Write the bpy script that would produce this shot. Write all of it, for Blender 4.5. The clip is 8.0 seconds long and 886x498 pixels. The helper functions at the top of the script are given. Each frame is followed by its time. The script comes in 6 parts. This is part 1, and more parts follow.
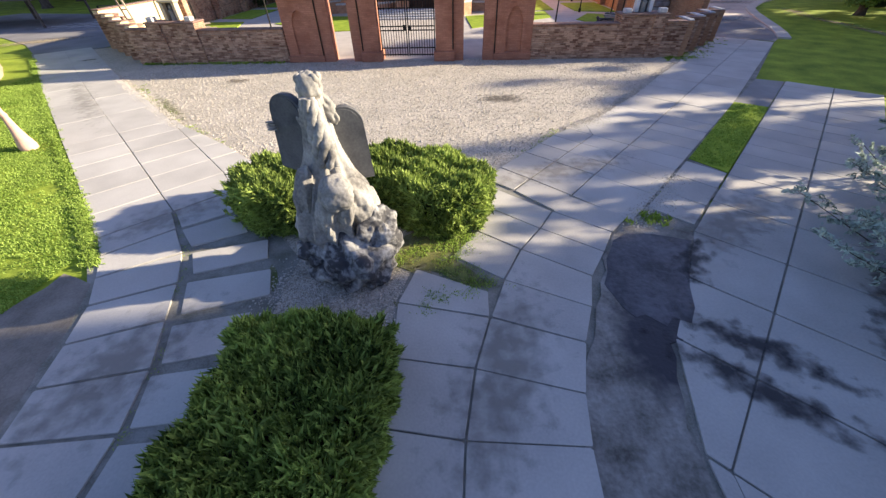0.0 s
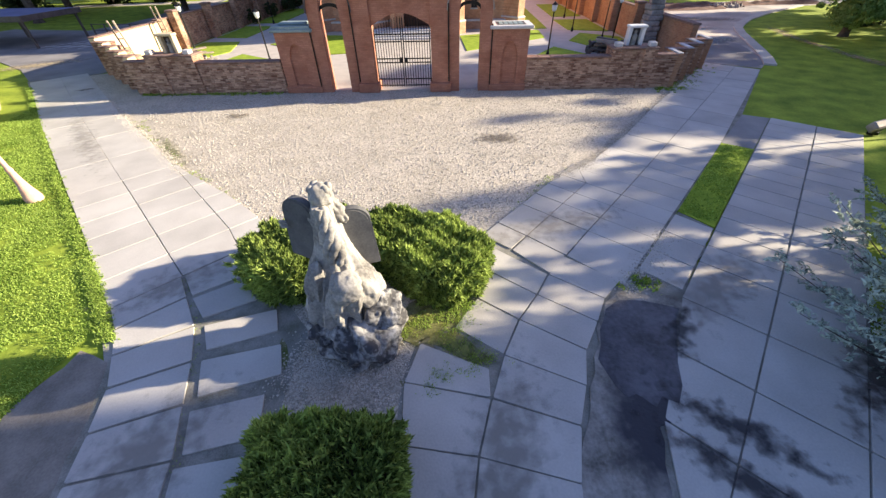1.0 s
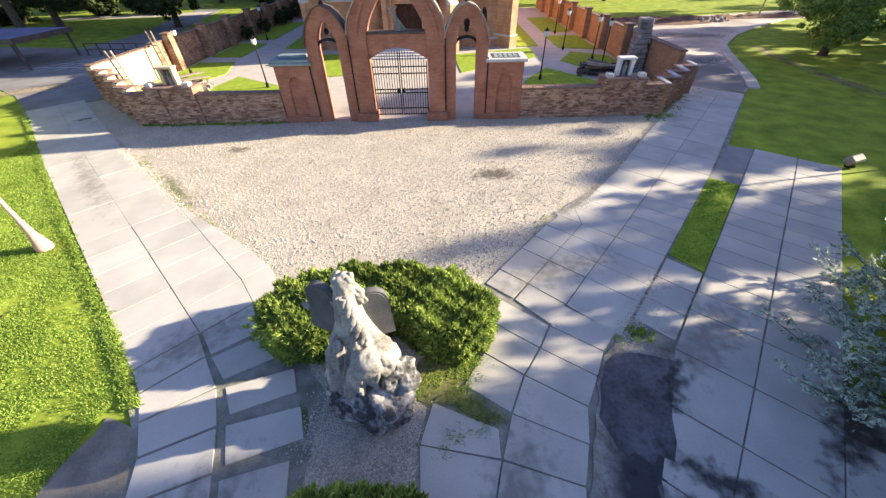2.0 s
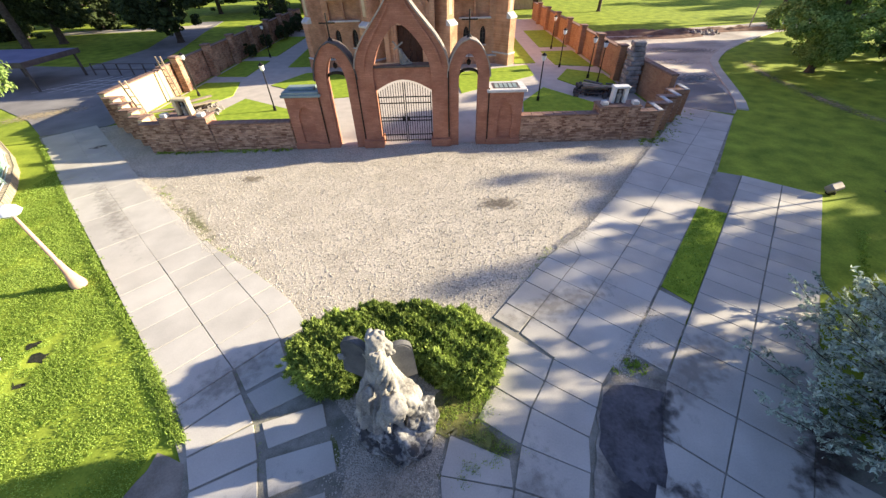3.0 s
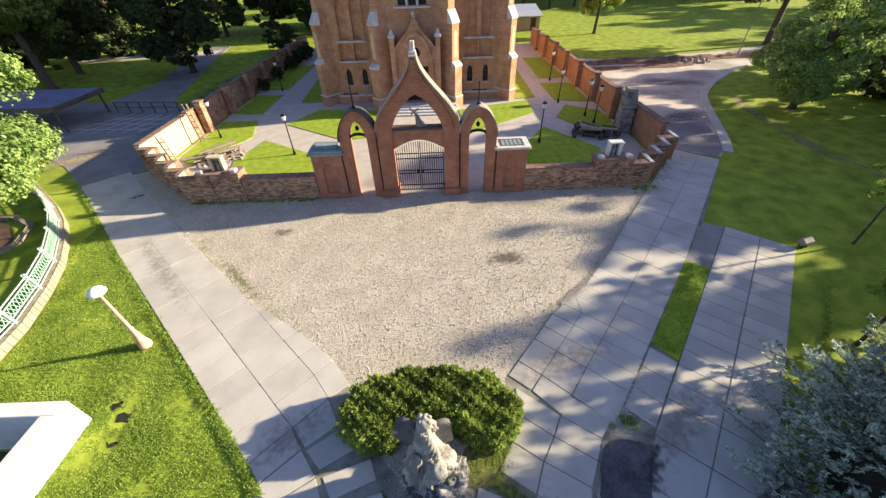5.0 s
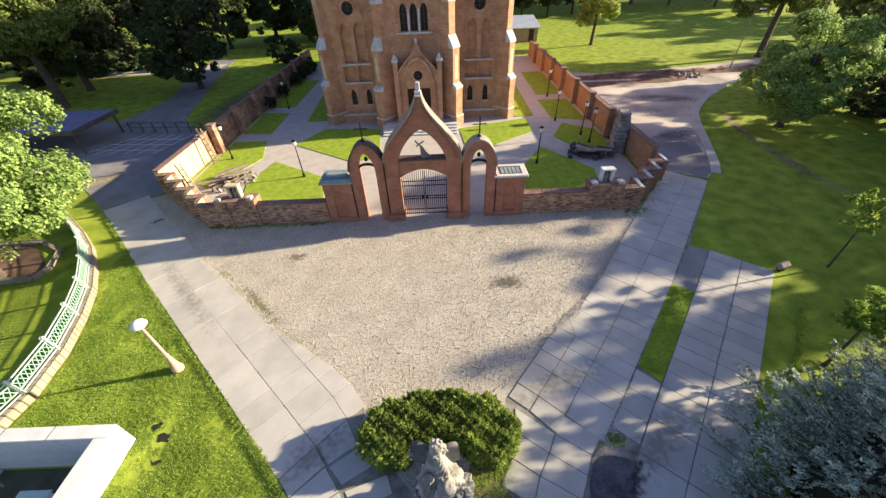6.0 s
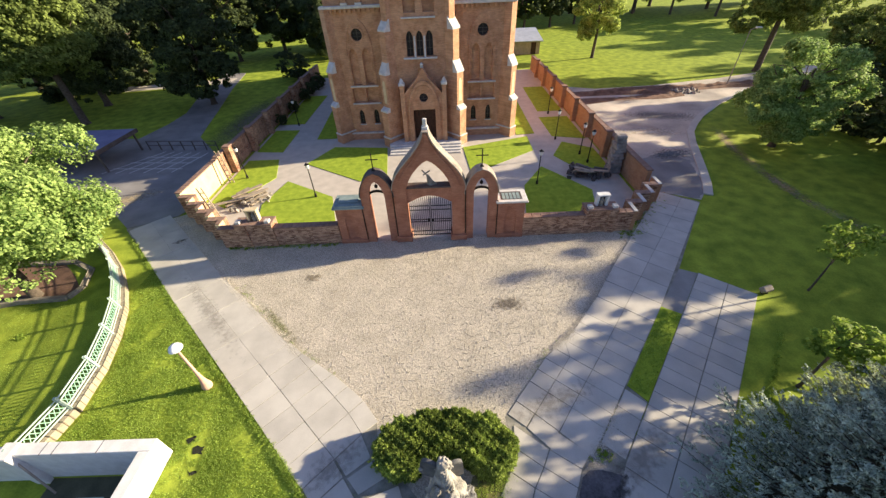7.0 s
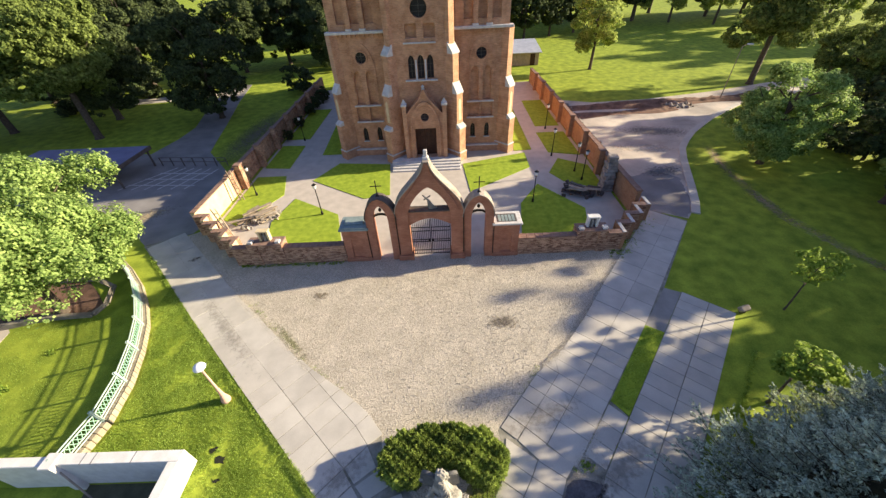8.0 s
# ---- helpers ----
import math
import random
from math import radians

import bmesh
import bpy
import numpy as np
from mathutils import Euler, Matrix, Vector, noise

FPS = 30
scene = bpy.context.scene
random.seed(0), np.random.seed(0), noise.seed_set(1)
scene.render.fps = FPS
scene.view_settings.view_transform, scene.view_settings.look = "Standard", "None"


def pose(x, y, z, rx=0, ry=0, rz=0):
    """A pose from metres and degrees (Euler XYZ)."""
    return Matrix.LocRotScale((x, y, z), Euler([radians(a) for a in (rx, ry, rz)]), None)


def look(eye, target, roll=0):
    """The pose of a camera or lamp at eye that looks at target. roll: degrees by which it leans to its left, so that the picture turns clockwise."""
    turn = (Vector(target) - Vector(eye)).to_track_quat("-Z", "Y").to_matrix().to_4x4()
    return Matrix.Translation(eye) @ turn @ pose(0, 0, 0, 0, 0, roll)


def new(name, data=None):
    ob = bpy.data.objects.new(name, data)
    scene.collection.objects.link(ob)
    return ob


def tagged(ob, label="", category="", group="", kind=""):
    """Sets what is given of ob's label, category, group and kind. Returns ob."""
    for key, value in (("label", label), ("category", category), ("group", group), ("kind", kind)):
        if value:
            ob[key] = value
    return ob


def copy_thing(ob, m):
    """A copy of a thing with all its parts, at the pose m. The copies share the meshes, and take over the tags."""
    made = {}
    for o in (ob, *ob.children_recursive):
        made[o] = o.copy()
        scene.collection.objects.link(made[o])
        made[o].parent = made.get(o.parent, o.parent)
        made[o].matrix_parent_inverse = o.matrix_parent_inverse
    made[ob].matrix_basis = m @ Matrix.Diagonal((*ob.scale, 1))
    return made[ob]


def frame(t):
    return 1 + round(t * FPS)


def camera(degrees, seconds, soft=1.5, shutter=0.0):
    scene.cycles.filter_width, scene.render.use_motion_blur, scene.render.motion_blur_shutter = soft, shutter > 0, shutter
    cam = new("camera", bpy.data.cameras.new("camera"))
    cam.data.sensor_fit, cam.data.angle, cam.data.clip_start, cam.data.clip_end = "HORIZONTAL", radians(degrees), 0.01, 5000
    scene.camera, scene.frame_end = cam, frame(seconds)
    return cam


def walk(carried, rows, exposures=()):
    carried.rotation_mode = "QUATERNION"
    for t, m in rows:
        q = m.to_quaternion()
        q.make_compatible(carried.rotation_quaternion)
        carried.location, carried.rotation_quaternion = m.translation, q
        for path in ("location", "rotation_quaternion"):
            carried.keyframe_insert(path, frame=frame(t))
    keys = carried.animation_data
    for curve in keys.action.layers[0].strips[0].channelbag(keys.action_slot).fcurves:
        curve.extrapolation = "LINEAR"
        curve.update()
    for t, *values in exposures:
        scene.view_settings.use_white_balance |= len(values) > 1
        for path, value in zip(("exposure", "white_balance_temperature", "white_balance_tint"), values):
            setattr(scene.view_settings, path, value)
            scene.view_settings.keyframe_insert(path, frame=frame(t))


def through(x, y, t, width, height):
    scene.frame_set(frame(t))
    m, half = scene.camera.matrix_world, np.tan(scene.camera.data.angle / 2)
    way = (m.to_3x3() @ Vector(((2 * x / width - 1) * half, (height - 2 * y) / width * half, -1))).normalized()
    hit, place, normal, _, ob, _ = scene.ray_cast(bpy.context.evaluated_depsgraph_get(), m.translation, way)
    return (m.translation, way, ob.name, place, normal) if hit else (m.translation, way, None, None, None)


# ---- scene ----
cam = camera(102.43, 8.0, 1.4)
# seconds, x, y, z, and the turn about x, y, z
PATH = [
    (0.0, 2.582, -1.546, 4.298, 49.74, 1.11, 2.21),
    (0.5, 2.543, -1.262, 4.898, 49.8, 1.09, 1.9),
    (1.0, 2.461, -0.916, 5.559, 49.74, 1.03, 1.28),
    (1.5, 2.343, -0.659, 6.158, 49.73, 0.94, 0.32),
    (2.0, 2.169, -0.435, 6.794, 49.83, 0.99, -0.11),
    (3.5, 1.636, -0.357, 8.791, 50.02, 1.26, -1.02),
    (4.0, 1.417, -0.292, 9.469, 50.14, 1.26, -1.11),
    (4.5, 1.255, -0.262, 10.157, 50.27, 1.37, -1.16),
    (6.0, 0.969, -0.493, 12.787, 50.33, 1.78, -1.53),
    (6.5, 0.927, -0.645, 13.651, 50.49, 1.9, -1.27),
    (7.0, 0.918, -0.784, 14.608, 50.58, 2.02, -1.07),
    (7.5, 0.974, -0.93, 15.487, 50.65, 2.09, -0.91),
    (8.0, 1.125, -1.115, 16.472, 50.66, 2.21, -0.84),
]
walk(cam, [(t, pose(*p)) for t, *p in PATH], [(0.0, 1.72, 5010, 15), (2.0, 1.95, 5080, 13), (4.0, 1.7, 5160, 11), (8.0, 1.58, 5320, 11)])

# ---- world, sun, exposure ----
SUN = Vector((5.1, 1.0, 1.7)).normalized()
world = bpy.data.worlds.new("sky")
scene.world = world
world.use_nodes = True
wn = world.node_tree
sky = wn.nodes.new("ShaderNodeTexSky")
sky.sky_type, sky.sun_disc = "NISHITA", False
sky.sun_elevation, sky.sun_rotation = math.asin(SUN.z), math.atan2(SUN.x, SUN.y)
haze = wn.nodes.new("ShaderNodeMix")  # a slightly hazy, less green sky
haze.data_type, haze.blend_type = "RGBA", "MULTIPLY"
haze.inputs["Factor"].default_value, haze.inputs["B"].default_value = 1.0, (1.16, 0.97, 1.0, 1)
wn.links.new(sky.outputs[0], haze.inputs["A"])
wn.links.new(haze.outputs["Result"], wn.nodes["Background"].inputs[0])
wn.nodes["Background"].inputs[1].default_value = 0.059
lamp = bpy.data.lights.new("sun", "SUN")
lamp.energy, lamp.angle, lamp.color = 5.0, radians(1.0), (1.0, 0.75, 0.41)
sun = new("sun", lamp)
sun.matrix_world = look(SUN * 80, (0, 0, 0))


# ---- materials ----
def mat(name, c1, c2, scale=6.0, rough=0.85, bump=0.3, grain=60.0, metal=0.0, spread=0.25, rand="", spec=0.3, dist=0.02):
    """Two colours mixed by noise at two scales, with fine relief; rand: 'object' or 'island' varies pieces."""
    m = bpy.data.materials.new(name)
    m.use_nodes = True
    n, l = m.node_tree.nodes, m.node_tree.links
    b = n["Principled BSDF"]
    geo = n.new("ShaderNodeNewGeometry")
    big, fine = n.new("ShaderNodeTexNoise"), n.new("ShaderNodeTexNoise")
    big.inputs["Scale"].default_value, big.inputs["Detail"].default_value = scale, 5
    fine.inputs["Scale"].default_value, fine.inputs["Detail"].default_value = grain, 4
    for q in (big, fine):
        l.new(geo.outputs["Position"], q.inputs["Vector"])
    add = n.new("ShaderNodeMath")
    add.operation = "MULTIPLY_ADD"
    l.new(fine.outputs[0], add.inputs[0])
    add.inputs[1].default_value = 0.5
    l.new(big.outputs[0], add.inputs[2])
    last = add.outputs[0]
    if rand:
        src = n.new("ShaderNodeObjectInfo").outputs["Random"] if rand == "object" else geo.outputs["Random Per Island"]
        ra = n.new("ShaderNodeMath")
        ra.operation = "MULTIPLY_ADD"
        l.new(src, ra.inputs[0])
        ra.inputs[1].default_value = spread * (0.5 if rand == "object" else 1.6)
        l.new(last, ra.inputs[2])
        off = n.new("ShaderNodeMath")
        off.operation = "SUBTRACT"
        l.new(ra.outputs[0], off.inputs[0])
        off.inputs[1].default_value = spread * (0.25 if rand == "object" else 0.8)
        last = off.outputs[0]
    ramp = n.new("ShaderNodeValToRGB")
    ramp.color_ramp.elements[0].position, ramp.color_ramp.elements[1].position = 0.75 - spread, 0.75 + spread
    ramp.color_ramp.elements[0].color, ramp.color_ramp.elements[1].color = (*c1, 1), (*c2, 1)
    l.new(last, ramp.inputs[0])
    l.new(ramp.outputs[0], b.inputs["Base Color"])
    b.inputs["Roughness"].default_value, b.inputs["Metallic"].default_value = rough, metal
    b.inputs["Specular IOR Level"].default_value = spec
    if bump:
        bp = n.new("ShaderNodeBump")
        bp.inputs["Strength"].default_value, bp.inputs["Distance"].default_value = bump, dist
        l.new(add.outputs[0], bp.inputs["Height"])
        l.new(bp.outputs[0], b.inputs["Normal"])
    return m


def brick_mat(name, c1, c2, mortar, width=0.26, height=0.075, stain=0.5, flat=0.55):
    """Brickwork of real size on upright faces, weathered by large noise."""
    m = mat(name, c1, c2, 1.6, 0.9, 0.0, 22, spread=0.2)
    n, l = m.node_tree.nodes, m.node_tree.links
    b, geo = n["Principled BSDF"], n["Geometry"]
    sep, com, s = n.new("ShaderNodeSeparateXYZ"), n.new("ShaderNodeCombineXYZ"), n.new("ShaderNodeMath")
    l.new(geo.outputs["Position"], sep.inputs[0])
    l.new(sep.outputs[0], s.inputs[0])
    l.new(sep.outputs[1], s.inputs[1])
    l.new(s.outputs[0], com.inputs[0])
    l.new(sep.outputs[2], com.inputs[1])
    br = n.new("ShaderNodeTexBrick")
    br.inputs["Scale"].default_value = 1.0
    br.inputs["Brick Width"].default_value, br.inputs["Row Height"].default_value = width, height
    br.inputs["Mortar Size"].default_value, br.inputs["Bias"].default_value = 0.007, 0.0
    br.inputs["Color1"].default_value, br.inputs["Color2"].default_value = (0.42, 0.42, 0.42, 1), (1.15, 1.12, 1.1, 1)
    br.inputs["Mortar"].default_value = (*mortar, 1)
    l.new(com.outputs[0], br.inputs["Vector"])
    ramp = n["Color Ramp"]
    mul = n.new("ShaderNodeMix")
    mul.data_type, mul.blend_type = "RGBA", "MULTIPLY"
    mul.inputs["Factor"].default_value = flat
    l.new(ramp.outputs[0], mul.inputs["A"])
    l.new(br.outputs["Color"], mul.inputs["B"])
    mo = n.new("ShaderNodeMix")
    mo.data_type = "RGBA"
    mf = n.new("ShaderNodeMath")
    mf.operation = "MULTIPLY"
    mf.inputs[1].default_value = stain
    l.new(br.outputs["Fac"], mf.inputs[0])
    l.new(mf.outputs[0], mo.inputs["Factor"])
    l.new(mul.outputs["Result"], mo.inputs["A"])
    mo.inputs["B"].default_value = (*mortar, 1)
    l.new(mo.outputs["Result"], b.inputs["Base Color"])
    bp = n.new("ShaderNodeBump")
    bp.invert = True
    bp.inputs["Strength"].default_value, bp.inputs["Distance"].default_value = 0.6, 0.012
    l.new(br.outputs["Fac"], bp.inputs["Height"])
    l.new(bp.outputs[0], b.inputs["Normal"])
    return m


def leaf_mat(name, c1, c2, rough=0.55, through=0.35):
    m = mat(name, c1, c2, 0.7, rough + 0.15, 0.0, 9, spread=0.35, rand="island", spec=0.12)
    n, l = m.node_tree.nodes, m.node_tree.links
    b = n["Principled BSDF"]
    tr, mix = n.new("ShaderNodeBsdfTranslucent"), n.new("ShaderNodeMixShader")
    l.new(n["Color Ramp"].outputs[0], tr.inputs["Color"])
    mix.inputs[0].default_value = through
    l.new(b.outputs[0], mix.inputs[1])
    l.new(tr.outputs[0], mix.inputs[2])
    l.new(mix.outputs[0], n["Material Output"].inputs["Surface"])
    return m


def wet_mat(name):
    """Bare earth, dark and damp about the middle of the hollow, with a ragged soft edge."""
    m = mat(name, (0.11, 0.1, 0.08), (0.38, 0.35, 0.3), 2.4, 0.95, 0.8, 20, spread=0.25)
    n, l = m.node_tree.nodes, m.node_tree.links
    b, geo = n["Principled BSDF"], n["Geometry"]
    mp, ln = n.new("ShaderNodeMapping"), n.new("ShaderNodeVectorMath")
    mp.vector_type = "TEXTURE"
    mp.inputs["Location"].default_value, mp.inputs["Rotation"].default_value = (5.45, 1.55, 0), (0, 0, radians(-14))
    mp.inputs["Scale"].default_value = (0.62, 1.0, 1)
    ln.operation = "LENGTH"
    l.new(geo.outputs["Position"], mp.inputs["Vector"])
    l.new(mp.outputs[0], ln.inputs[0])
    nz, ad, mr = n.new("ShaderNodeTexNoise"), n.new("ShaderNodeMath"), n.new("ShaderNodeMapRange")
    nz.inputs["Scale"].default_value, nz.inputs["Detail"].default_value = 4.5, 6
    l.new(geo.outputs["Position"], nz.inputs["Vector"])
    ad.operation = "MULTIPLY_ADD"
    ad.inputs[1].default_value = 1.1
    l.new(nz.outputs[0], ad.inputs[0])
    l.new(ln.outputs["Value"], ad.inputs[2])
    mr.inputs["From Min"].default_value, mr.inputs["From Max"].default_value = 1.1, 1.75
    mr.inputs["To Min"].default_value, mr.inputs["To Max"].default_value = 1.0, 0.0
    l.new(ad.outputs[0], mr.inputs[0])
    mx, ro = n.new("ShaderNodeMix"), n.new("ShaderNodeMapRange")
    mx.data_type = "RGBA"
    l.new(mr.outputs[0], mx.inputs["Factor"])
    l.new(n["Color Ramp"].outputs[0], mx.inputs["A"])
    mx.inputs["B"].default_value = (0.035, 0.034, 0.04, 1)
    l.new(mx.outputs["Result"], b.inputs["Base Color"])
    ro.inputs["To Min"].default_value, ro.inputs["To Max"].default_value = 0.95, 0.4
    l.new(mr.outputs[0], ro.inputs[0])
    l.new(ro.outputs[0], b.inputs["Roughness"])
    return m


def stain_light_mat(name, at, turn, size, colour, thick=0.85, rough=0.9):
    """A thin stain, or painted sun or shade, that fades out raggedly round a middle; elsewhere what lies under it
    shows.
    """
    m = bpy.data.materials.new(name)
    m.use_nodes = True
    n, l = m.node_tree.nodes, m.node_tree.links
    b = n["Principled BSDF"]
    b.inputs["Base Color"].default_value, b.inputs["Roughness"].default_value = (*colour, 1), rough
    geo, mp, ln = n.new("ShaderNodeNewGeometry"), n.new("ShaderNodeMapping"), n.new("ShaderNodeVectorMath")
    mp.vector_type, ln.operation = "TEXTURE", "LENGTH"
    mp.inputs["Location"].default_value, mp.inputs["Rotation"].default_value = (at[0], at[1], 0.05), (0, 0, radians(turn))
    mp.inputs["Scale"].default_value = (size[0], size[1], 1)
    l.new(geo.outputs["Position"], mp.inputs["Vector"])
    l.new(mp.outputs[0], ln.inputs[0])
    nz, ad, mr = n.new("ShaderNodeTexNoise"), n.new("ShaderNodeMath"), n.new("ShaderNodeMapRange")
    nz.inputs["Scale"].default_value, nz.inputs["Detail"].default_value = 5.0, 8
    l.new(geo.outputs["Position"], nz.inputs["Vector"])
    ad.operation = "MULTIPLY_ADD"
    ad.inputs[1].default_value = 2.4
    l.new(nz.outputs[0], ad.inputs[0])
    l.new(ln.outputs["Value"], ad.inputs[2])
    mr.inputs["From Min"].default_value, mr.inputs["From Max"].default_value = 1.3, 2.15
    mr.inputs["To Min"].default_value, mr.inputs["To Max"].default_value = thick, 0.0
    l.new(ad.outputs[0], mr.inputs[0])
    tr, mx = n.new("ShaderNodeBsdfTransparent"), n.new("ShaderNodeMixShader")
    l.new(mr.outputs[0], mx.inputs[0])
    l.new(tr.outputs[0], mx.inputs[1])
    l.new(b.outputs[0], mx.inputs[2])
    l.new(mx.outputs[0], n["Material Output"].inputs["Surface"])
    return m


def gravel_mat(name, c1, c2, cell=38.0):
    """Small stones: cells of their own shade with round relief."""
    m = mat(name, c1, c2, 0.8, 0.9, 0.0, 14, spread=0.35)
    n, l = m.node_tree.nodes, m.node_tree.links
    vo = n.new("ShaderNodeTexVoronoi")
    vo.inputs["Scale"].default_value = cell
    l.new(n["Geometry"].outputs["Position"], vo.inputs["Vector"])
    sv, hs = n.new("ShaderNodeSeparateColor"), n.new("ShaderNodeMix")
    l.new(vo.outputs["Color"], sv.inputs[0])
    mr = n.new("ShaderNodeMapRange")
    mr.inputs["To Min"].default_value, mr.inputs["To Max"].default_value = 0.6, 1.24
    l.new(sv.outputs[0], mr.inputs[0])
    hs.data_type, hs.blend_type = "RGBA", "MULTIPLY"
    hs.inputs["Factor"].default_value = 1.0
    l.new(n["Color Ramp"].outputs[0], hs.inputs["A"])
    l.new(mr.outputs[0], hs.inputs["B"])
    l.new(hs.outputs["Result"], n["Principled BSDF"].inputs["Base Color"])
    bp = n.new("ShaderNodeBump")
    bp.invert = True
    bp.inputs["Strength"].default_value, bp.inputs["Distance"].default_value = 0.75, 0.018
    l.new(vo.outputs["Distance"], bp.inputs["Height"])
    l.new(bp.outputs[0], n["Principled BSDF"].inputs["Normal"])
    return m


M_GRASS = mat("grass", (0.115, 0.17, 0.016), (0.36, 0.43, 0.04), 0.9, 0.9, 0.3, 16, spread=0.3, spec=0.1, dist=0.04)
M_LAWN = mat("lawn", (0.17, 0.25, 0.018), (0.34, 0.42, 0.034), 2.2, 0.9, 0.35, 50, spread=0.3, spec=0.1, dist=0.03)
M_BLADE = leaf_mat("grass blades", (0.16, 0.25, 0.024), (0.44, 0.56, 0.1), 0.6, 0.45)
M_GRAVEL = gravel_mat("gravel", (0.4, 0.355, 0.275), (0.59, 0.53, 0.425), 33.0)
M_STONES = mat("loose stones", (0.33, 0.3, 0.24), (0.6, 0.55, 0.46), 3, 0.9, 0, 20, rand="island", spread=0.3)
M_SLAB = mat("concrete slab", (0.36, 0.335, 0.295), (0.55, 0.52, 0.46), 0.9, 0.85, 0.45, 30, spread=0.42, rand="object", dist=0.01)
M_SOIL = mat("joint soil", (0.16, 0.155, 0.115), (0.34, 0.32, 0.27), 2.2, 0.95, 0.6, 40, spread=0.2)
M_RUNNEL = wet_mat("damp runnel earth")
M_MOSS = mat("mossy soil", (0.1, 0.12, 0.03), (0.24, 0.22, 0.13), 2.6, 0.95, 0.7, 35, spread=0.2)
M_DIRT = mat("bare earth", (0.16, 0.14, 0.11), (0.3, 0.27, 0.22), 2.2, 0.95, 0.7, 30, spread=0.25)
M_EARTH = mat("dug soil", (0.085, 0.052, 0.036), (0.24, 0.145, 0.1), 1.5, 0.95, 0.8, 20, spread=0.25)
M_WET = mat("wet grit", (0.015, 0.015, 0.019), (0.12, 0.115, 0.125), 1.5, 0.5, 0.9, 14, spread=0.22, spec=0.4)
M_ASPH = mat("worn asphalt", (0.15, 0.14, 0.14), (0.29, 0.275, 0.26), 0.5, 0.9, 0.4, 45, spread=0.3)
M_SAND = mat("sandy road", (0.26, 0.235, 0.21), (0.62, 0.55, 0.46), 0.3, 0.95, 0.4, 25, spread=0.22)
# olive floor with the parapet's deep shade put into the colour
M_YARDSHADE = mat("yard floor darkened for shade", (0.05, 0.052, 0.03), (0.12, 0.12, 0.07), 1.6, 0.95, 0.5, 25, spread=0.3)
M_INFILL = mat("dull concrete", (0.2, 0.19, 0.175), (0.34, 0.325, 0.3), 1.0, 0.9, 0.4, 35, spread=0.3)
M_PAVE = mat("yard paving", (0.4, 0.36, 0.31), (0.53, 0.48, 0.42), 1.2, 0.9, 0.4, 30, spread=0.3)
M_GATE = brick_mat("gate brick", (0.33, 0.145, 0.084), (0.47, 0.235, 0.145), (0.33, 0.16, 0.1), stain=0.35, flat=0.3)
M_CHURCH = brick_mat("church brick", (0.41, 0.21, 0.107), (0.63, 0.375, 0.215), (0.5, 0.39, 0.3), stain=0.4, flat=0.35)
M_WALL = brick_mat("old wall brick", (0.22, 0.085, 0.042), (0.62, 0.4, 0.25), (0.4, 0.34, 0.26), stain=0.85, flat=0.85)
M_BRICKS = mat("old bricks", (0.15, 0.075, 0.045), (0.56, 0.38, 0.25), 2.0, 0.9, 0.4, 30, rand="island", spread=0.3, dist=0.01)
M_CREAM = mat("cream plaster", (0.5, 0.4, 0.23), (0.66, 0.55, 0.35), 1.5, 0.9, 0.2, 30, spread=0.3)
M_TAN = mat("tan plinth stone", (0.24, 0.2, 0.14), (0.4, 0.35, 0.26), 2.5, 0.9, 0.4, 25, spread=0.3)
M_ORANGE = brick_mat("ochre wall brick", (0.32, 0.165, 0.085), (0.46, 0.265, 0.14), (0.45, 0.35, 0.24), stain=0.5, flat=0.4)
M_STONE = mat("pale stone trim", (0.42, 0.4, 0.38), (0.66, 0.64, 0.61), 2.5, 0.8, 0.3, 30, spread=0.3)
M_STATUE = mat("weathered statue stone", (0.15, 0.141, 0.124), (0.42, 0.4, 0.35), 2.6, 0.9, 0.7, 24, spread=0.22, dist=0.02)
# darker than the body: the tablets' shaded faces are put into the colour
M_TABLET = mat("tablet stone darkened for shade", (0.07, 0.07, 0.072), (0.15, 0.147, 0.14), 3.0, 0.8, 0.3, 30, spread=0.25, dist=0.01)
M_ROCK = mat("dark lichened rock", (0.06, 0.058, 0.058), (0.42, 0.41, 0.38), 2.2, 0.9, 0.9, 14, spread=0.13, dist=0.03)
M_TILE = mat("coping tile", (0.16, 0.1, 0.08), (0.3, 0.2, 0.15), 4, 0.85, 0.5, 30, spread=0.25)
for e, p in zip(M_ROCK.node_tree.nodes["Color Ramp"].color_ramp.elements, (0.68, 0.92)):
    e.position = p
M_COPPER = mat("green-grey copper", (0.15, 0.2, 0.2), (0.3, 0.36, 0.35), 2.2, 0.6, 0.2, 25, spread=0.3, metal=0.1)
M_SLATE = mat("dark arch sheet", (0.06, 0.05, 0.045), (0.12, 0.1, 0.09), 3, 0.55, 0.2, 25)
M_LEAD = mat("weathered sheet metal", (0.24, 0.2, 0.165), (0.42, 0.37, 0.31), 2.5, 0.5, 0.2, 30, metal=0.2)
M_ZINC = mat("pale zinc roofing", (0.36, 0.38, 0.42), (0.5, 0.52, 0.56), 1.2, 0.5, 0.2, 25, metal=0.2)
M_IRON = mat("black iron", (0.012, 0.012, 0.012), (0.035, 0.032, 0.03), 8, 0.5, 0.2, 50, metal=0.6)
M_GLASS = mat("dark window glass", (0.012, 0.012, 0.018), (0.03, 0.03, 0.04), 3, 0.3, 0.0, 10, spec=0.2)
M_DOOR = mat("dark wooden door", (0.03, 0.014, 0.008), (0.07, 0.032, 0.018), 5, 0.6, 0.3, 40)
